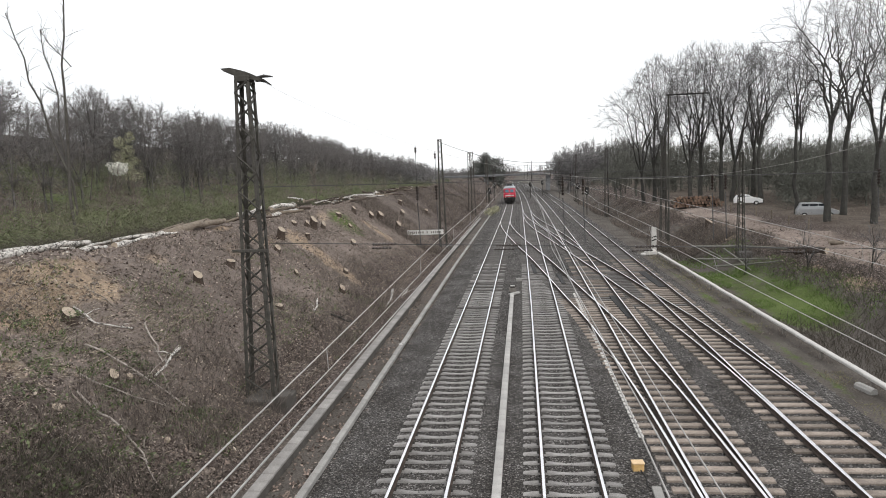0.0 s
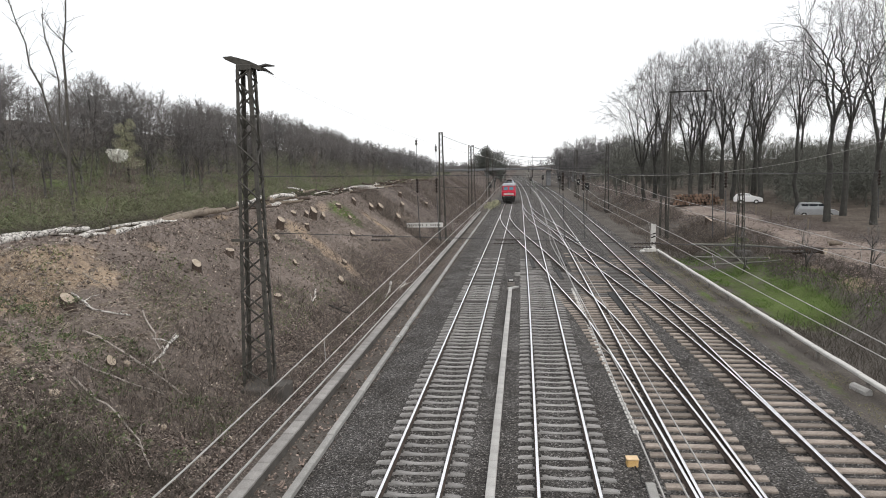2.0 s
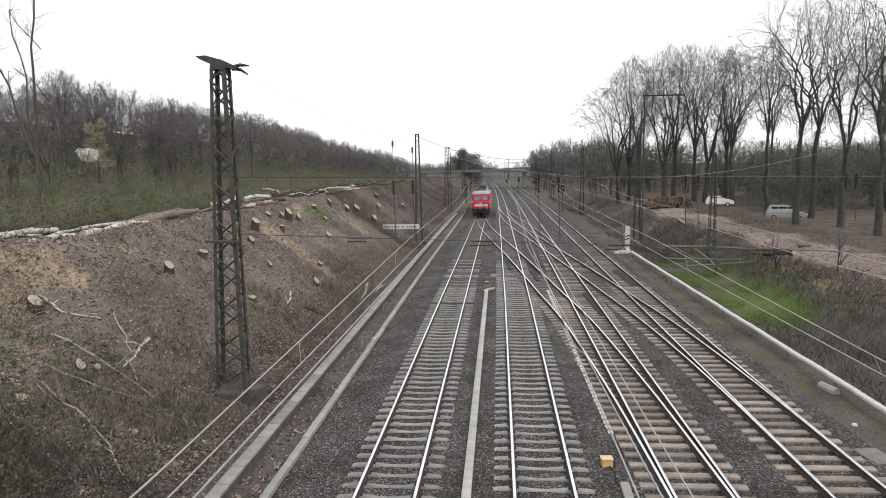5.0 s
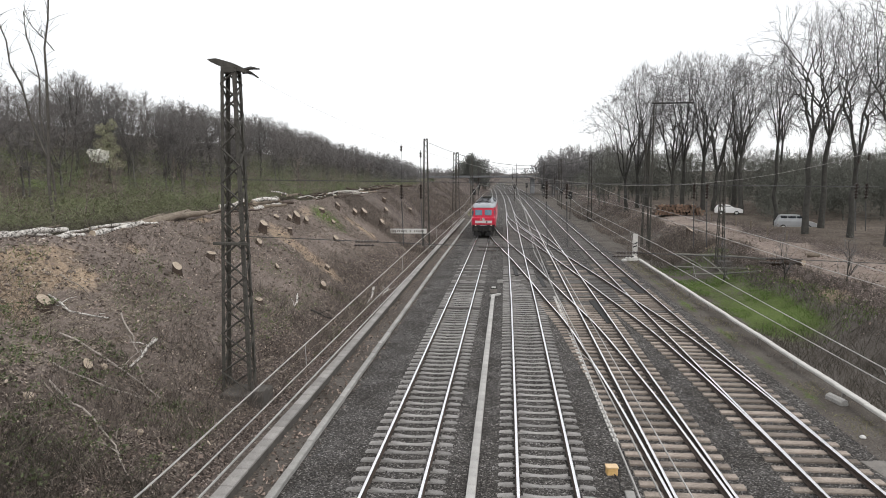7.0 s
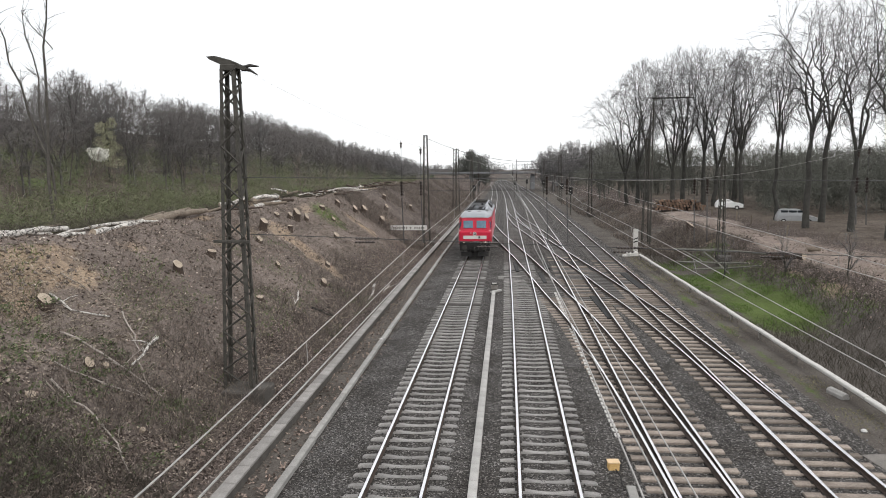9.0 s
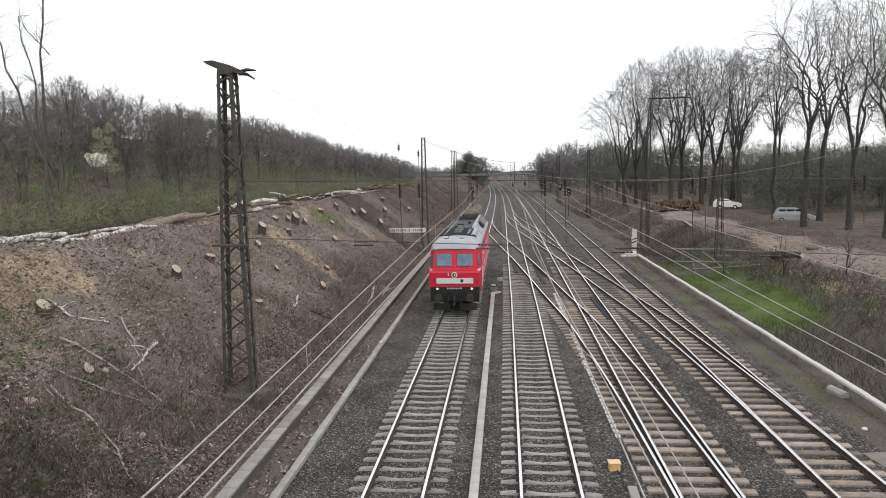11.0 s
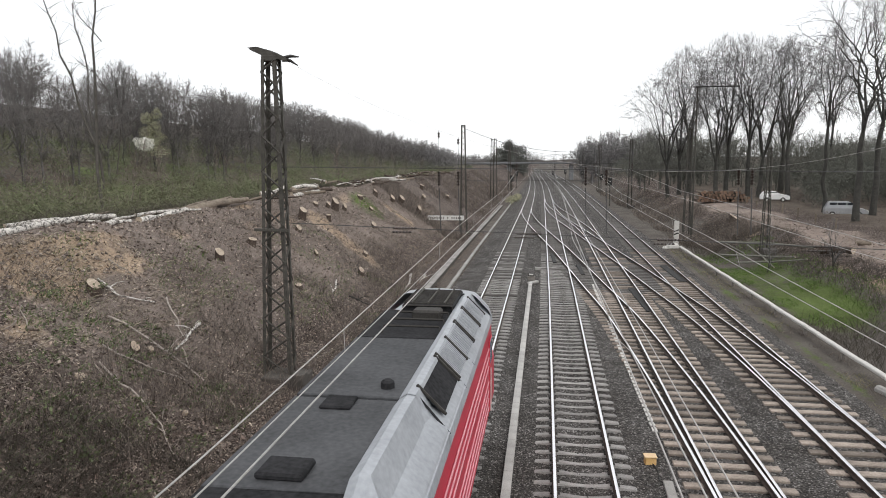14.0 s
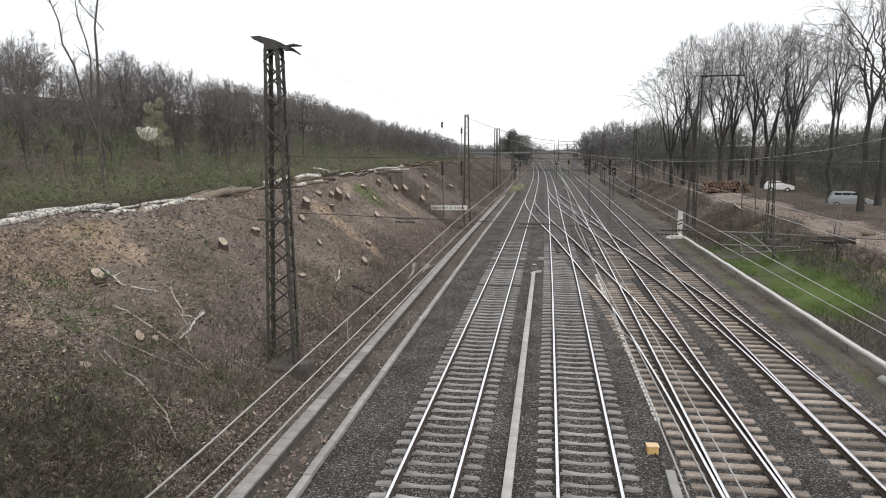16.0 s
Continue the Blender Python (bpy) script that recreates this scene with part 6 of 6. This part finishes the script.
scatter_stems("bank_grass", "sparse dull green grass and ivy on the lower bank", GRASS_BLADE, 15000, (-17, -8.2), (11, 40), 0.2, 0.007, 0.8, 5, patchy(0.4, 0.1, 4.0))
scatter_stems("meadow_grass", "bright green grass in the hollow beside the line", GRASS_BLADE, 11000, (13.2, 19.0), (34, 62), 0.2, 0.012, 0.6, 6, patchy(0.3, -0.12, 6.0), 1.0)
scatter_stems("track_weeds", "thin dry weeds beside the outer track", BRUSH, 7000, (11.2, 13.5), (14, 70), 0.16, 0.008, 0.9, 7, patchy(0.5, 0.0, 3.0))
scatter_stems("thicket", "tangled dark leafless thicket on the slope", BRAMBLE, 9500, (13.2, 21.5), (22, 75), 0.85, 0.008, 0.7, 8, lambda a, b: (b < 36 or a > 17 or b > 58) and a < 20.2 + 0.8 * math.sin(b))
STRAW = surface("bleached_straw", (0.26, 0.22, 0.165), (0.52, 0.455, 0.36), 2, 10, 0.9, spread=0.45, random_by="island")
scatter_stems("straw", "pale dead straw and splinters on the sandy bank", STRAW, 6000, (-17.4, -12.8), (13, 25), 0.1, 0.009, 2.4, 47, patchy(0.5, -0.1, 9.5), 1.1)
scatter_stems("splinters", "pale splinters of wood scattered over the bank", STRAW, 6000, (-17.4, -8.6), (13, 62), 0.07, 0.009, 3.0, 48, patchy(0.3, -0.15, 6.5), 1.3)
scatter_stems("log_brushwood", "tangled dark brushwood round the felled logs", BRAMBLE, 4000, (-18.9, -18.0), (15, 90), 0.6, 0.009, 1.1, 41, patchy(0.5, -0.25, 3.5), 1.2)
scatter_stems("far_bank_brush", "dry brown brush on the far part of the bank", BRUSH, 15000, (-17.5, -8.0), (64, 190), 0.85, 0.018, 0.7, 42, patchy(0.2, -0.1, 5.5), 1.5)
scatter_stems("slope_thicket", "brown scrub on the slope below the path", BRUSH, 12000, (13.0, 19.8), (64, 170), 1.0, 0.014, 0.7, 43, patchy(0.16, 0.0, 1.5), 1.5)
scatter_stems("dirt_grass", "thin yellowish grass in the dirt beside the outer track", DRY_GRASS, 5000, (10.9, 12.2), (18, 66), 0.14, 0.006, 0.8, 44, patchy(0.4, -0.05, 2.5), 1.2)
scatter_stems("path_weeds", "dry stems along the sandy path", BRUSH, 6000, (23, 40), (42, 120), 0.4, 0.012, 0.7, 9)


scatter_stems("foot_brush", "tangled dark brush at the foot of the bank", BRAMBLE, 2600, (-11.8, -8.4), (10.0, 15.0), 0.62, 0.008, 0.9, 45, patchy(0.45, -0.12, 7.5), 1.1)
scatter_stems("mast_thicket", "dark leafless bramble between the bank and the mast", BRAMBLE, 1800, (-12.0, -8.1), (17, 40), 0.6, 0.008, 0.8, 46, patchy(0.4, 0.08, 3.3), 1.2)
IVY = surface("ivy_leaf", (0.055, 0.068, 0.035), (0.15, 0.175, 0.085), 1.5, 10, 0.6, spread=0.5, random_by="island")
ivy_rng = random.Random(17)
leaf_cloud("ivy_patches", "dark green ivy and bramble leaves on the lower bank", IVY, [(x, y, land(x, y) + 0.08, ivy_rng.uniform(0.3, 0.9), 0.14) for x, y in [(ivy_rng.uniform(-15.2, -9.2), 11 + 8.5 * ivy_rng.random()) for _ in range(80)]], 75, 0.045, category="ivy")


def leaf_litter(name, label, mat, n, xr, yr, size, seed, bias=1.4):
    """Dead leaves lying loosely on the ground."""
    rs = np.random.RandomState(seed)
    x = rs.uniform(*xr, n)
    y = yr[0] + (yr[1] - yr[0]) * rs.uniform(0, 1, n) ** bias
    p = np.stack([x, y, np.array([land(a, b) for a, b in zip(x, y)]) + 0.03], 1)
    a = rs.uniform(0, 6.28, n)
    u = np.stack([np.cos(a), np.sin(a), rs.normal(0, 0.45, n)], 1)
    v = np.stack([-np.sin(a), np.cos(a), rs.normal(0, 0.45, n)], 1)
    s = (size * rs.uniform(0.5, 1.5, n))[:, None]
    verts = np.stack([p - u * s, p + v * s * 0.6, p + u * s, p - v * s * 0.6], 1).reshape(-1, 3)
    me = flat_mesh(name, verts, np.arange(4 * n).reshape(-1, 4), mat)
    return tagged(new(name, me), label, "leaves", kind="stuff")


leaf_litter("dead_leaves", "dead brown leaves and wood chips covering the bank", LEAF_DRY, 34000, (-17.8, -5.7), (11, 75), 0.05, 31)
leaf_litter("wood_chips", "pale wood chips and sawdust scattered on the bank", CHIP, 20000, (-17.8, -8.4), (11, 70), 0.04, 33)
leaf_litter("dead_leaves", "dead brown leaves on the far slope", LEAF_DRY, 6000, (17.4, 24), (20, 75), 0.06, 32)


def clods(name, label, mat, n, xr, yr, size, seed, bias):
    """Lumps of earth and rubble, half sunk in the ground."""
    rs = np.random.RandomState(seed)
    x = rs.uniform(*xr, n)
    y = yr[0] + (yr[1] - yr[0]) * rs.uniform(0, 1, n) ** bias
    base = np.array([(1, 0, 0), (-1, 0, 0), (0, 1, 0), (0, -1, 0), (0, 0, 0.7), (0, 0, -0.5)], float)
    tri = np.array([(0, 2, 4), (2, 1, 4), (1, 3, 4), (3, 0, 4), (2, 0, 5), (1, 2, 5), (3, 1, 5), (0, 3, 5)])
    s = size * rs.uniform(0.35, 1.0, (n, 1, 1)) ** 1.5 * rs.uniform(0.6, 1.4, (n, 6, 1))
    v = base[None] * s + rs.normal(0, 0.12 * size, (n, 6, 3)) + np.stack([x, y, np.array([land(a, b) for a, b in zip(x, y)])], 1)[:, None]
    f = (np.arange(n) * 6)[:, None, None] + tri[None]
    return tagged(new(name, flat_mesh(name, v.reshape(-1, 3), f.reshape(-1, 3), mat)), label, "rubble", kind="stuff")


EARTH = surface("earth_clods", (0.06, 0.048, 0.042), (0.30, 0.25, 0.215), 4, 30, 0.95, spread=0.5, random_by="island")
clods("earth_clods", "lumps of brown earth and root on the bank", EARTH, 5500, (-17.6, -8.4), (11, 75), 0.13, 51, 1.4)
clods("slope_rubble", "pale rubble and earth on the slope below the path", EARTH, 1800, (16.5, 21.5), (60, 140), 0.2, 52, 1.3)


def loose_stones():
    """Single stones lying proud of the ballast."""
    rs = np.random.RandomState(77)
    n = 10000
    x = rs.uniform(-5.5, 10.9, n)
    y = 13 + 30 * rs.uniform(0, 1, n) ** 1.6
    base = np.array([(1, 0, 0), (-1, 0, 0), (0, 1, 0), (0, -1, 0), (0, 0, 1), (0, 0, -1)], float)
    tri = np.array([(0, 2, 4), (2, 1, 4), (1, 3, 4), (3, 0, 4), (2, 0, 5), (1, 2, 5), (3, 1, 5), (0, 3, 5)])
    s = rs.uniform(0.018, 0.036, (n, 1, 1)) * rs.uniform(0.6, 1.4, (n, 6, 1))
    a = rs.uniform(0, 6.28, n)
    rot = np.zeros((n, 3, 3))
    rot[:, 0, 0], rot[:, 0, 1], rot[:, 1, 0], rot[:, 1, 1], rot[:, 2, 2] = np.cos(a), -np.sin(a), np.sin(a), np.cos(a), 1
    v = np.einsum("nij,nkj->nki", rot, base[None] * s) + np.stack([x, y, np.full(n, -0.232)], 1)[:, None]
    f = (np.arange(n) * 6)[:, None, None] + tri[None]
    me = flat_mesh("ballast_stones", v.reshape(-1, 3), f.reshape(-1, 3), STONE)
    return tagged(new("ballast_stones", me), "loose grey crushed stones on the track bed", "stones", kind="stuff")


STONE = surface("crushed_stone", (0.05, 0.048, 0.048), (0.22, 0.21, 0.21), 9, 40, 0.9, spread=0.7, random_by="island")
loose_stones()

# ---- things beside the tracks ----
sign = thing("track_sign", "long white trackside sign with worn dark lettering", "sign", pose(-9.95, 66, 0, 0, 0, 0))
part("board", Shape().box(0, 0, 2.16, 3.75, 0.05, 0.48, 0.01), WHITE, sign, "white board")
for k in range(15):
    if k not in (7, 9):
        part("bar_mark", Shape().box(-1.55 + 0.22 * k, -0.032, 2.16, 0.13, 0.012, 0.2), SIGN_BAR, sign)
for x in (-1.6, 1.6):
    part("post", Shape().box(x, 0.05, 1.1, 0.07, 0.07, 2.4 if x < 0 else 2.3, 0.01), MAST_PAINT, sign)
post = thing("kilometre_post", "white square marker post with dark slanted stripes", "marker post", pose(12.75, 66.5, -0.35))
part("pillar", Shape().box(0, 0, 1.15, 0.48, 0.12, 2.3, 0.03), LIGHT_CONCRETE, post)
for z in (1.05, 1.35):
    part("stripe", Shape().box(0, -0.066, z, 0.46, 0.012, 0.12, turn=pose(0, 0, 0, 0, -22, 0)), DARK_IRON, post)
rubble = tagged(new("concrete_lump", Shape().box(0, 0, 0.25, 1.1, 0.7, 0.55, 0.15).box(-0.6, 0.1, 0.12, 0.6, 0.5, 0.3, 0.1).mesh("concrete_lump", LIGHT_CONCRETE)), "broken pale concrete lump at the end of the duct", "rubble")
rubble.matrix_world = pose(11.7, 62.6, -0.32, 0, 0, 20)
box_ob = thing("trackside_box", "small faded orange trackside junction box", "junction box", pose(2.95, 17.75, -0.26, 0, 0, 4))
part("housing", Shape().box(0, 0, 0.11, 0.3, 0.24, 0.22, 0.02), ORANGE, box_ob)
part("lid", Shape().box(0, 0, 0.235, 0.34, 0.28, 0.03, 0.01), PALE_ORANGE, box_ob, "paler orange lid")
part("cable", Shape().path([(0.05, -0.12, 0.05), (0.1, -0.5, 0.02), (0.02, -1.0, 0.02), (0.3, -1.5, 0.02), (0.8, -1.9, 0.02)], 0.02), BLACK, box_ob)
slab = tagged(new("cable_slab", Shape().box(0, 0, 0, 0.24, 1.5, 0.07, 0.015).mesh("cable_slab", PALE_CONCRETE)), "loose pale concrete cover slab on the ballast", "slab")
slab.matrix_world = pose(3.2, 15.9, -0.2, 0, 0, -2)
dwarf = thing("dwarf_signal", "low grey dwarf signal at the end of the duct", "signal", pose(-0.85, 44.9, -0.24))
part("foot", Shape().box(0, 0, 0.15, 0.5, 0.35, 0.3, 0.03), GREY_CONCRETE, dwarf)
part("head", Shape().box(0, 0, 0.42, 0.42, 0.25, 0.22, 0.03), DARK_IRON, dwarf)
part("plate", Shape().box(0, -0.13, 0.45, 0.3, 0.02, 0.1), WHITE, dwarf)
box2 = tagged(new("track_magnet", Shape().box(0, 0, 0.12, 0.42, 0.3, 0.24, 0.03).mesh("track_magnet", PALE_CONCRETE)), "small pale box beside the rail", "junction box")
box2.matrix_world = pose(-0.45, 49.2, -0.24)
block = thing("concrete_block", "short broken round concrete block in the dirt", "block", pose(12.0, 24.4, -0.22, 0, 0, 12))
part("body", Shape().lathe((0, -0.45, 0.0), [(0.14, 0), (0.17, 0.05), (0.17, 0.8), (0.15, 0.85)], 9, axis="y"), PALE_CONCRETE, block)
spot = tagged(new("white_stone", Shape().lathe((0, 0, 0), [(0.06, 0), (0.1, 0.04), (0.07, 0.09), (0.02, 0.11)], 8).mesh("white_stone", WHITE)), "small white-painted stone in the dirt", "stone")
spot.matrix_world = pose(11.2, 21.0, -0.29)
spot2 = tagged(new("paper_scrap", Shape().box(0, 0, 0, 0.16, 0.11, 0.03, 0.01).mesh("paper_scrap", WHITE)), "scrap of white paper lying on the edging", "litter")
spot2.matrix_world = pose(-6.08, 30.7, -0.09, 5, 0, 30)
plate = thing("cover_plate", "grey steel cover plate beside the outer track", "plate", pose(10.6, 18.7, -0.3, 0, 0, 8))
part("sheet", Shape().box(0, 0, 0.05, 0.7, 1.0, 0.06, 0.01), GREY_CONCRETE, plate)
# cables and switch gear between the rails
for x, y, w, ln in ((5.62, 39.2, 0.42, 6.4), (9.15, 48.5, 0.5, 6.5), (0.78, 55.0, 0.3, 5.0), (3.3, 57, 0.35, 6.0), (2.7, 49.5, 0.3, 4.5), (6.9, 56, 0.4, 6)):
    ob = tagged(new("switch_trough", Shape().box(0, 0, 0, w, ln, 0.12, 0.02).mesh("switch_trough", BLACK)), "dark oily switch gear cover between the rails", "switch gear", "switch gear covers")
    ob.matrix_world = pose(x, y, -0.19, 0, 0, 2)
# cable conduit beside the third track, made of short planks
conduit = thing("plank_duct", "line of short pale planks over a cable beside the track", "cable trough", kind="structure")
plank = Shape().box(0, 0, 0, 0.16, 0.26, 0.04, 0.006).mesh("plank", LIGHT_CONCRETE)
for k in range(60):
    ob = new("plank", plank)
    ob.parent = conduit
    ob.matrix_local = pose(3.42 - 0.0035 * k, 20 + 0.4 * k, -0.2, 0, 0, 4 * math.sin(k * 2.2))


# ---- the path and car park ----
def car(label, paint, m, length=4.4, height=1.5):
    ob = thing("parked_car", label, "car", m, "parked cars")
    h = length / 2
    prof = [(-h, 0.35), (-h, 0.85), (-h + 0.08, 1.0), (-h + 0.38, height - 0.08), (-h + 0.7, height), (h - 2.0, height), (h - 1.7, height - 0.05), (h - 1.1, 1.03), (h - 0.3, 0.92), (h, 0.72), (h, 0.35)]
    rings = []
    for s, k in ((-1, 0.86), (-0.9, 1.0), (0.9, 1.0), (1, 0.86)):
        rings.append([(s * 0.86 * (0.88 if z > 1.05 else 1.0), y * (0.98 if abs(s) == 1 else 1), z) for y, z in prof])
    part("body", Shape().loft(rings, True, True), paint, ob)
    for s in (-1, 1):
        for y0, y1 in ((-h + 0.5, -h + 1.2), (-h + 1.27, -h + 2.1), (-h + 2.17, h - 1.45)):
            part("side_window", Shape().box(s * 0.775, (y0 + y1) / 2, 0.5 * (1.06 + height - 0.1), 0.07, y1 - y0, height - 1.2, 0.02), CAR_GLASS, ob)
        for y in (-h + 0.8, h - 0.85):
            w = part("wheel", Shape().lathe((s * 0.78 - 0.09, y, 0.32), [(0.32, 0), (0.32, 0.18), (0.2, 0.19)], 14, axis="x"), TYRE, ob)
            part("rim", Shape().lathe((s * 0.78 - 0.1, y, 0.32), [(0.18, 0), (0.18, 0.21)], 10, axis="x"), SILVER, w)
        part("headlight", Shape().box(s * 0.62, h - 0.05, 0.75, 0.3, 0.12, 0.14, 0.03), WHITE, ob)
    part("windscreen", Shape().box(0, h - 1.5, 1.24, 1.3, 0.03, 0.5, 0.02, turn=pose(0, 0, 0, 52)), CAR_GLASS, ob)
    part("rear_window", Shape().box(0, -h + 0.75, 1.22, 1.25, 0.03, 0.4, 0.02, turn=pose(0, 0, 0, -40)), CAR_GLASS, ob)
    return ob


def on_land(x, y, rz=0, dz=0.0):
    return pose(x, y, land(x, y) + dz, 0, 0, rz)


car("silver estate car parked among the trees", CAR_SILVER, on_land(32.9, 78.6, -106), 4.2, 1.72)
car("white car parked among the trees", CAR_WHITE, on_land(31.6, 97.5, -104), 3.7, 1.45)
# log stack
POLE_BARK = surface("grey_green_bark", (0.12, 0.12, 0.10), (0.27, 0.265, 0.23), 4, 20, 0.9)
RUST_WOOD = surface("weathered_cut_wood", (0.09, 0.058, 0.042), (0.25, 0.165, 0.12), 6, 30, 0.9, spread=0.3, random_by="object")
g = random.Random(8)
for row in range(4):
    for k in range(15 - (row * row) // 3):
        x = 21.2 + k * 0.45 + (row % 2) * 0.22 + 0.06 * row
        z = land(24, 97) + 0.22 + row * 0.38
        y = 96.0 + g.uniform(-0.25, 0.25)
        log([(x, y, z), (x, y + 1.3, z), (x, y + 2.6, z)], g.uniform(0.17, 0.23), g.choice([STUMP_BARK, LOG_BARK]), "cut log in a stack beside the path", "log stack", "stacked_log", RUST_WOOD)
log([(19.3, 49.4, 1.5), (20.0, 48.6, 1.65), (20.6, 47.5, 1.75)], 0.28, STUMP_BARK, "thick dark trunk lying at the edge of the slope", "logs by the path")
log([(22.2, 50.9, 1.85), (23.0, 50.4, 1.9)], 0.2, LOG_BARK, "short log lying on the path", "logs by the path")
for pts, r in (([(15.4, 62.2, 0.45), (18.0, 57.5, 1.0), (19.4, 50.8, 1.5)], 0.1), ([(14.4, 57.2, 0.0), (16.4, 53.8, 0.4), (18.0, 50.4, 0.85)], 0.08), ([(15.0, 54.0, -0.15), (16.8, 51.5, 0.3), (18.3, 49.0, 0.9)], 0.075),
               ([(16.9, 58.0, 0.75), (16.7, 54.0, 0.5), (16.4, 49.8, 0.15)], 0.06), ([(15.8, 60.5, 0.55), (16.0, 56.0, 0.35), (15.9, 53.0, 0.1)], 0.05)):
    log(pts, r, POLE_BARK, "thin grey-green fallen trunk across the hollow", "logs by the path")
stump(99, 0.55, 0.6).matrix_world = on_land(19.4, 71.4)
for k in range(11):
    y = 62 + 4.6 * k
    x = 25.3 + 0.05 * k
    p_ = thing("fence_post", "low grey wooden post along the path", "post", on_land(x, y), "posts along the path")
    part("pole", Shape().box(0, 0, 0.45, 0.12, 0.12, 1.0, 0.02), LOG_BARK, p_)
# fallen branch upright in the hollow
for x, y in ((20.3, 41.0), (16.2, 50.5), (18.6, 45.5)):
    t_ = tree_meshes(grow(int(x * 10), 3.4, 0.05, 0.2, (2, 2, 1), 3, spread=0.8, wander=0.25, min_r=0.012, cuts=(4, 3, 2, 1)), 5)
    plant(t_, on_land(x, y), "small leafless sapling on the slope", "saplings on the slope")

# far signals and gear beside the line
for x, y in ((11.2, 118), (12.5, 150), (-6.8, 140), (2.9, 190), (7.0, 205), (11.0, 190), (-7.2, 185)):
    s_ = thing("signal", "distant dark signal on a slim post", "signal", pose(bend(x, y), y, -0.25), "distant signals")
    part("post", Shape().bar((0, 0, 0), (0, 0, 4.6), 0.09, 0.07, 6), MAST_PAINT, s_)
    part("head", Shape().box(0, -0.1, 4.2, 0.7, 0.3, 1.3, 0.05), BLACK, s_)
    part("lamp", Shape().lathe((0.0, -0.28, 4.3), [(0.0, 0), (0.1, 0.01), (0.1, 0.04)], 8, axis="y"), WHITE, s_)

# ---- tracks, with every sleeper ----
build_track("A", "straight track on concrete sleepers partly buried in ballast", 0.6, 6.0, 178, plain("A", SLEEPER))
build_track("B", "straight track on clean concrete sleepers", 0.6, 6.0, 178, plain("B", SLEEPER))
build_track("C", "track with a switch on weathered timber sleepers", 0.62, 6.0, 178, wide("C", TIMBER, ("first", "second")))
build_track("D", "outer track with a switch on weathered timber sleepers", 0.62, 6.0, 178, wide("D", TIMBER, ("second",)))
for key in CROSS:
    build_crossover(key)

motions()
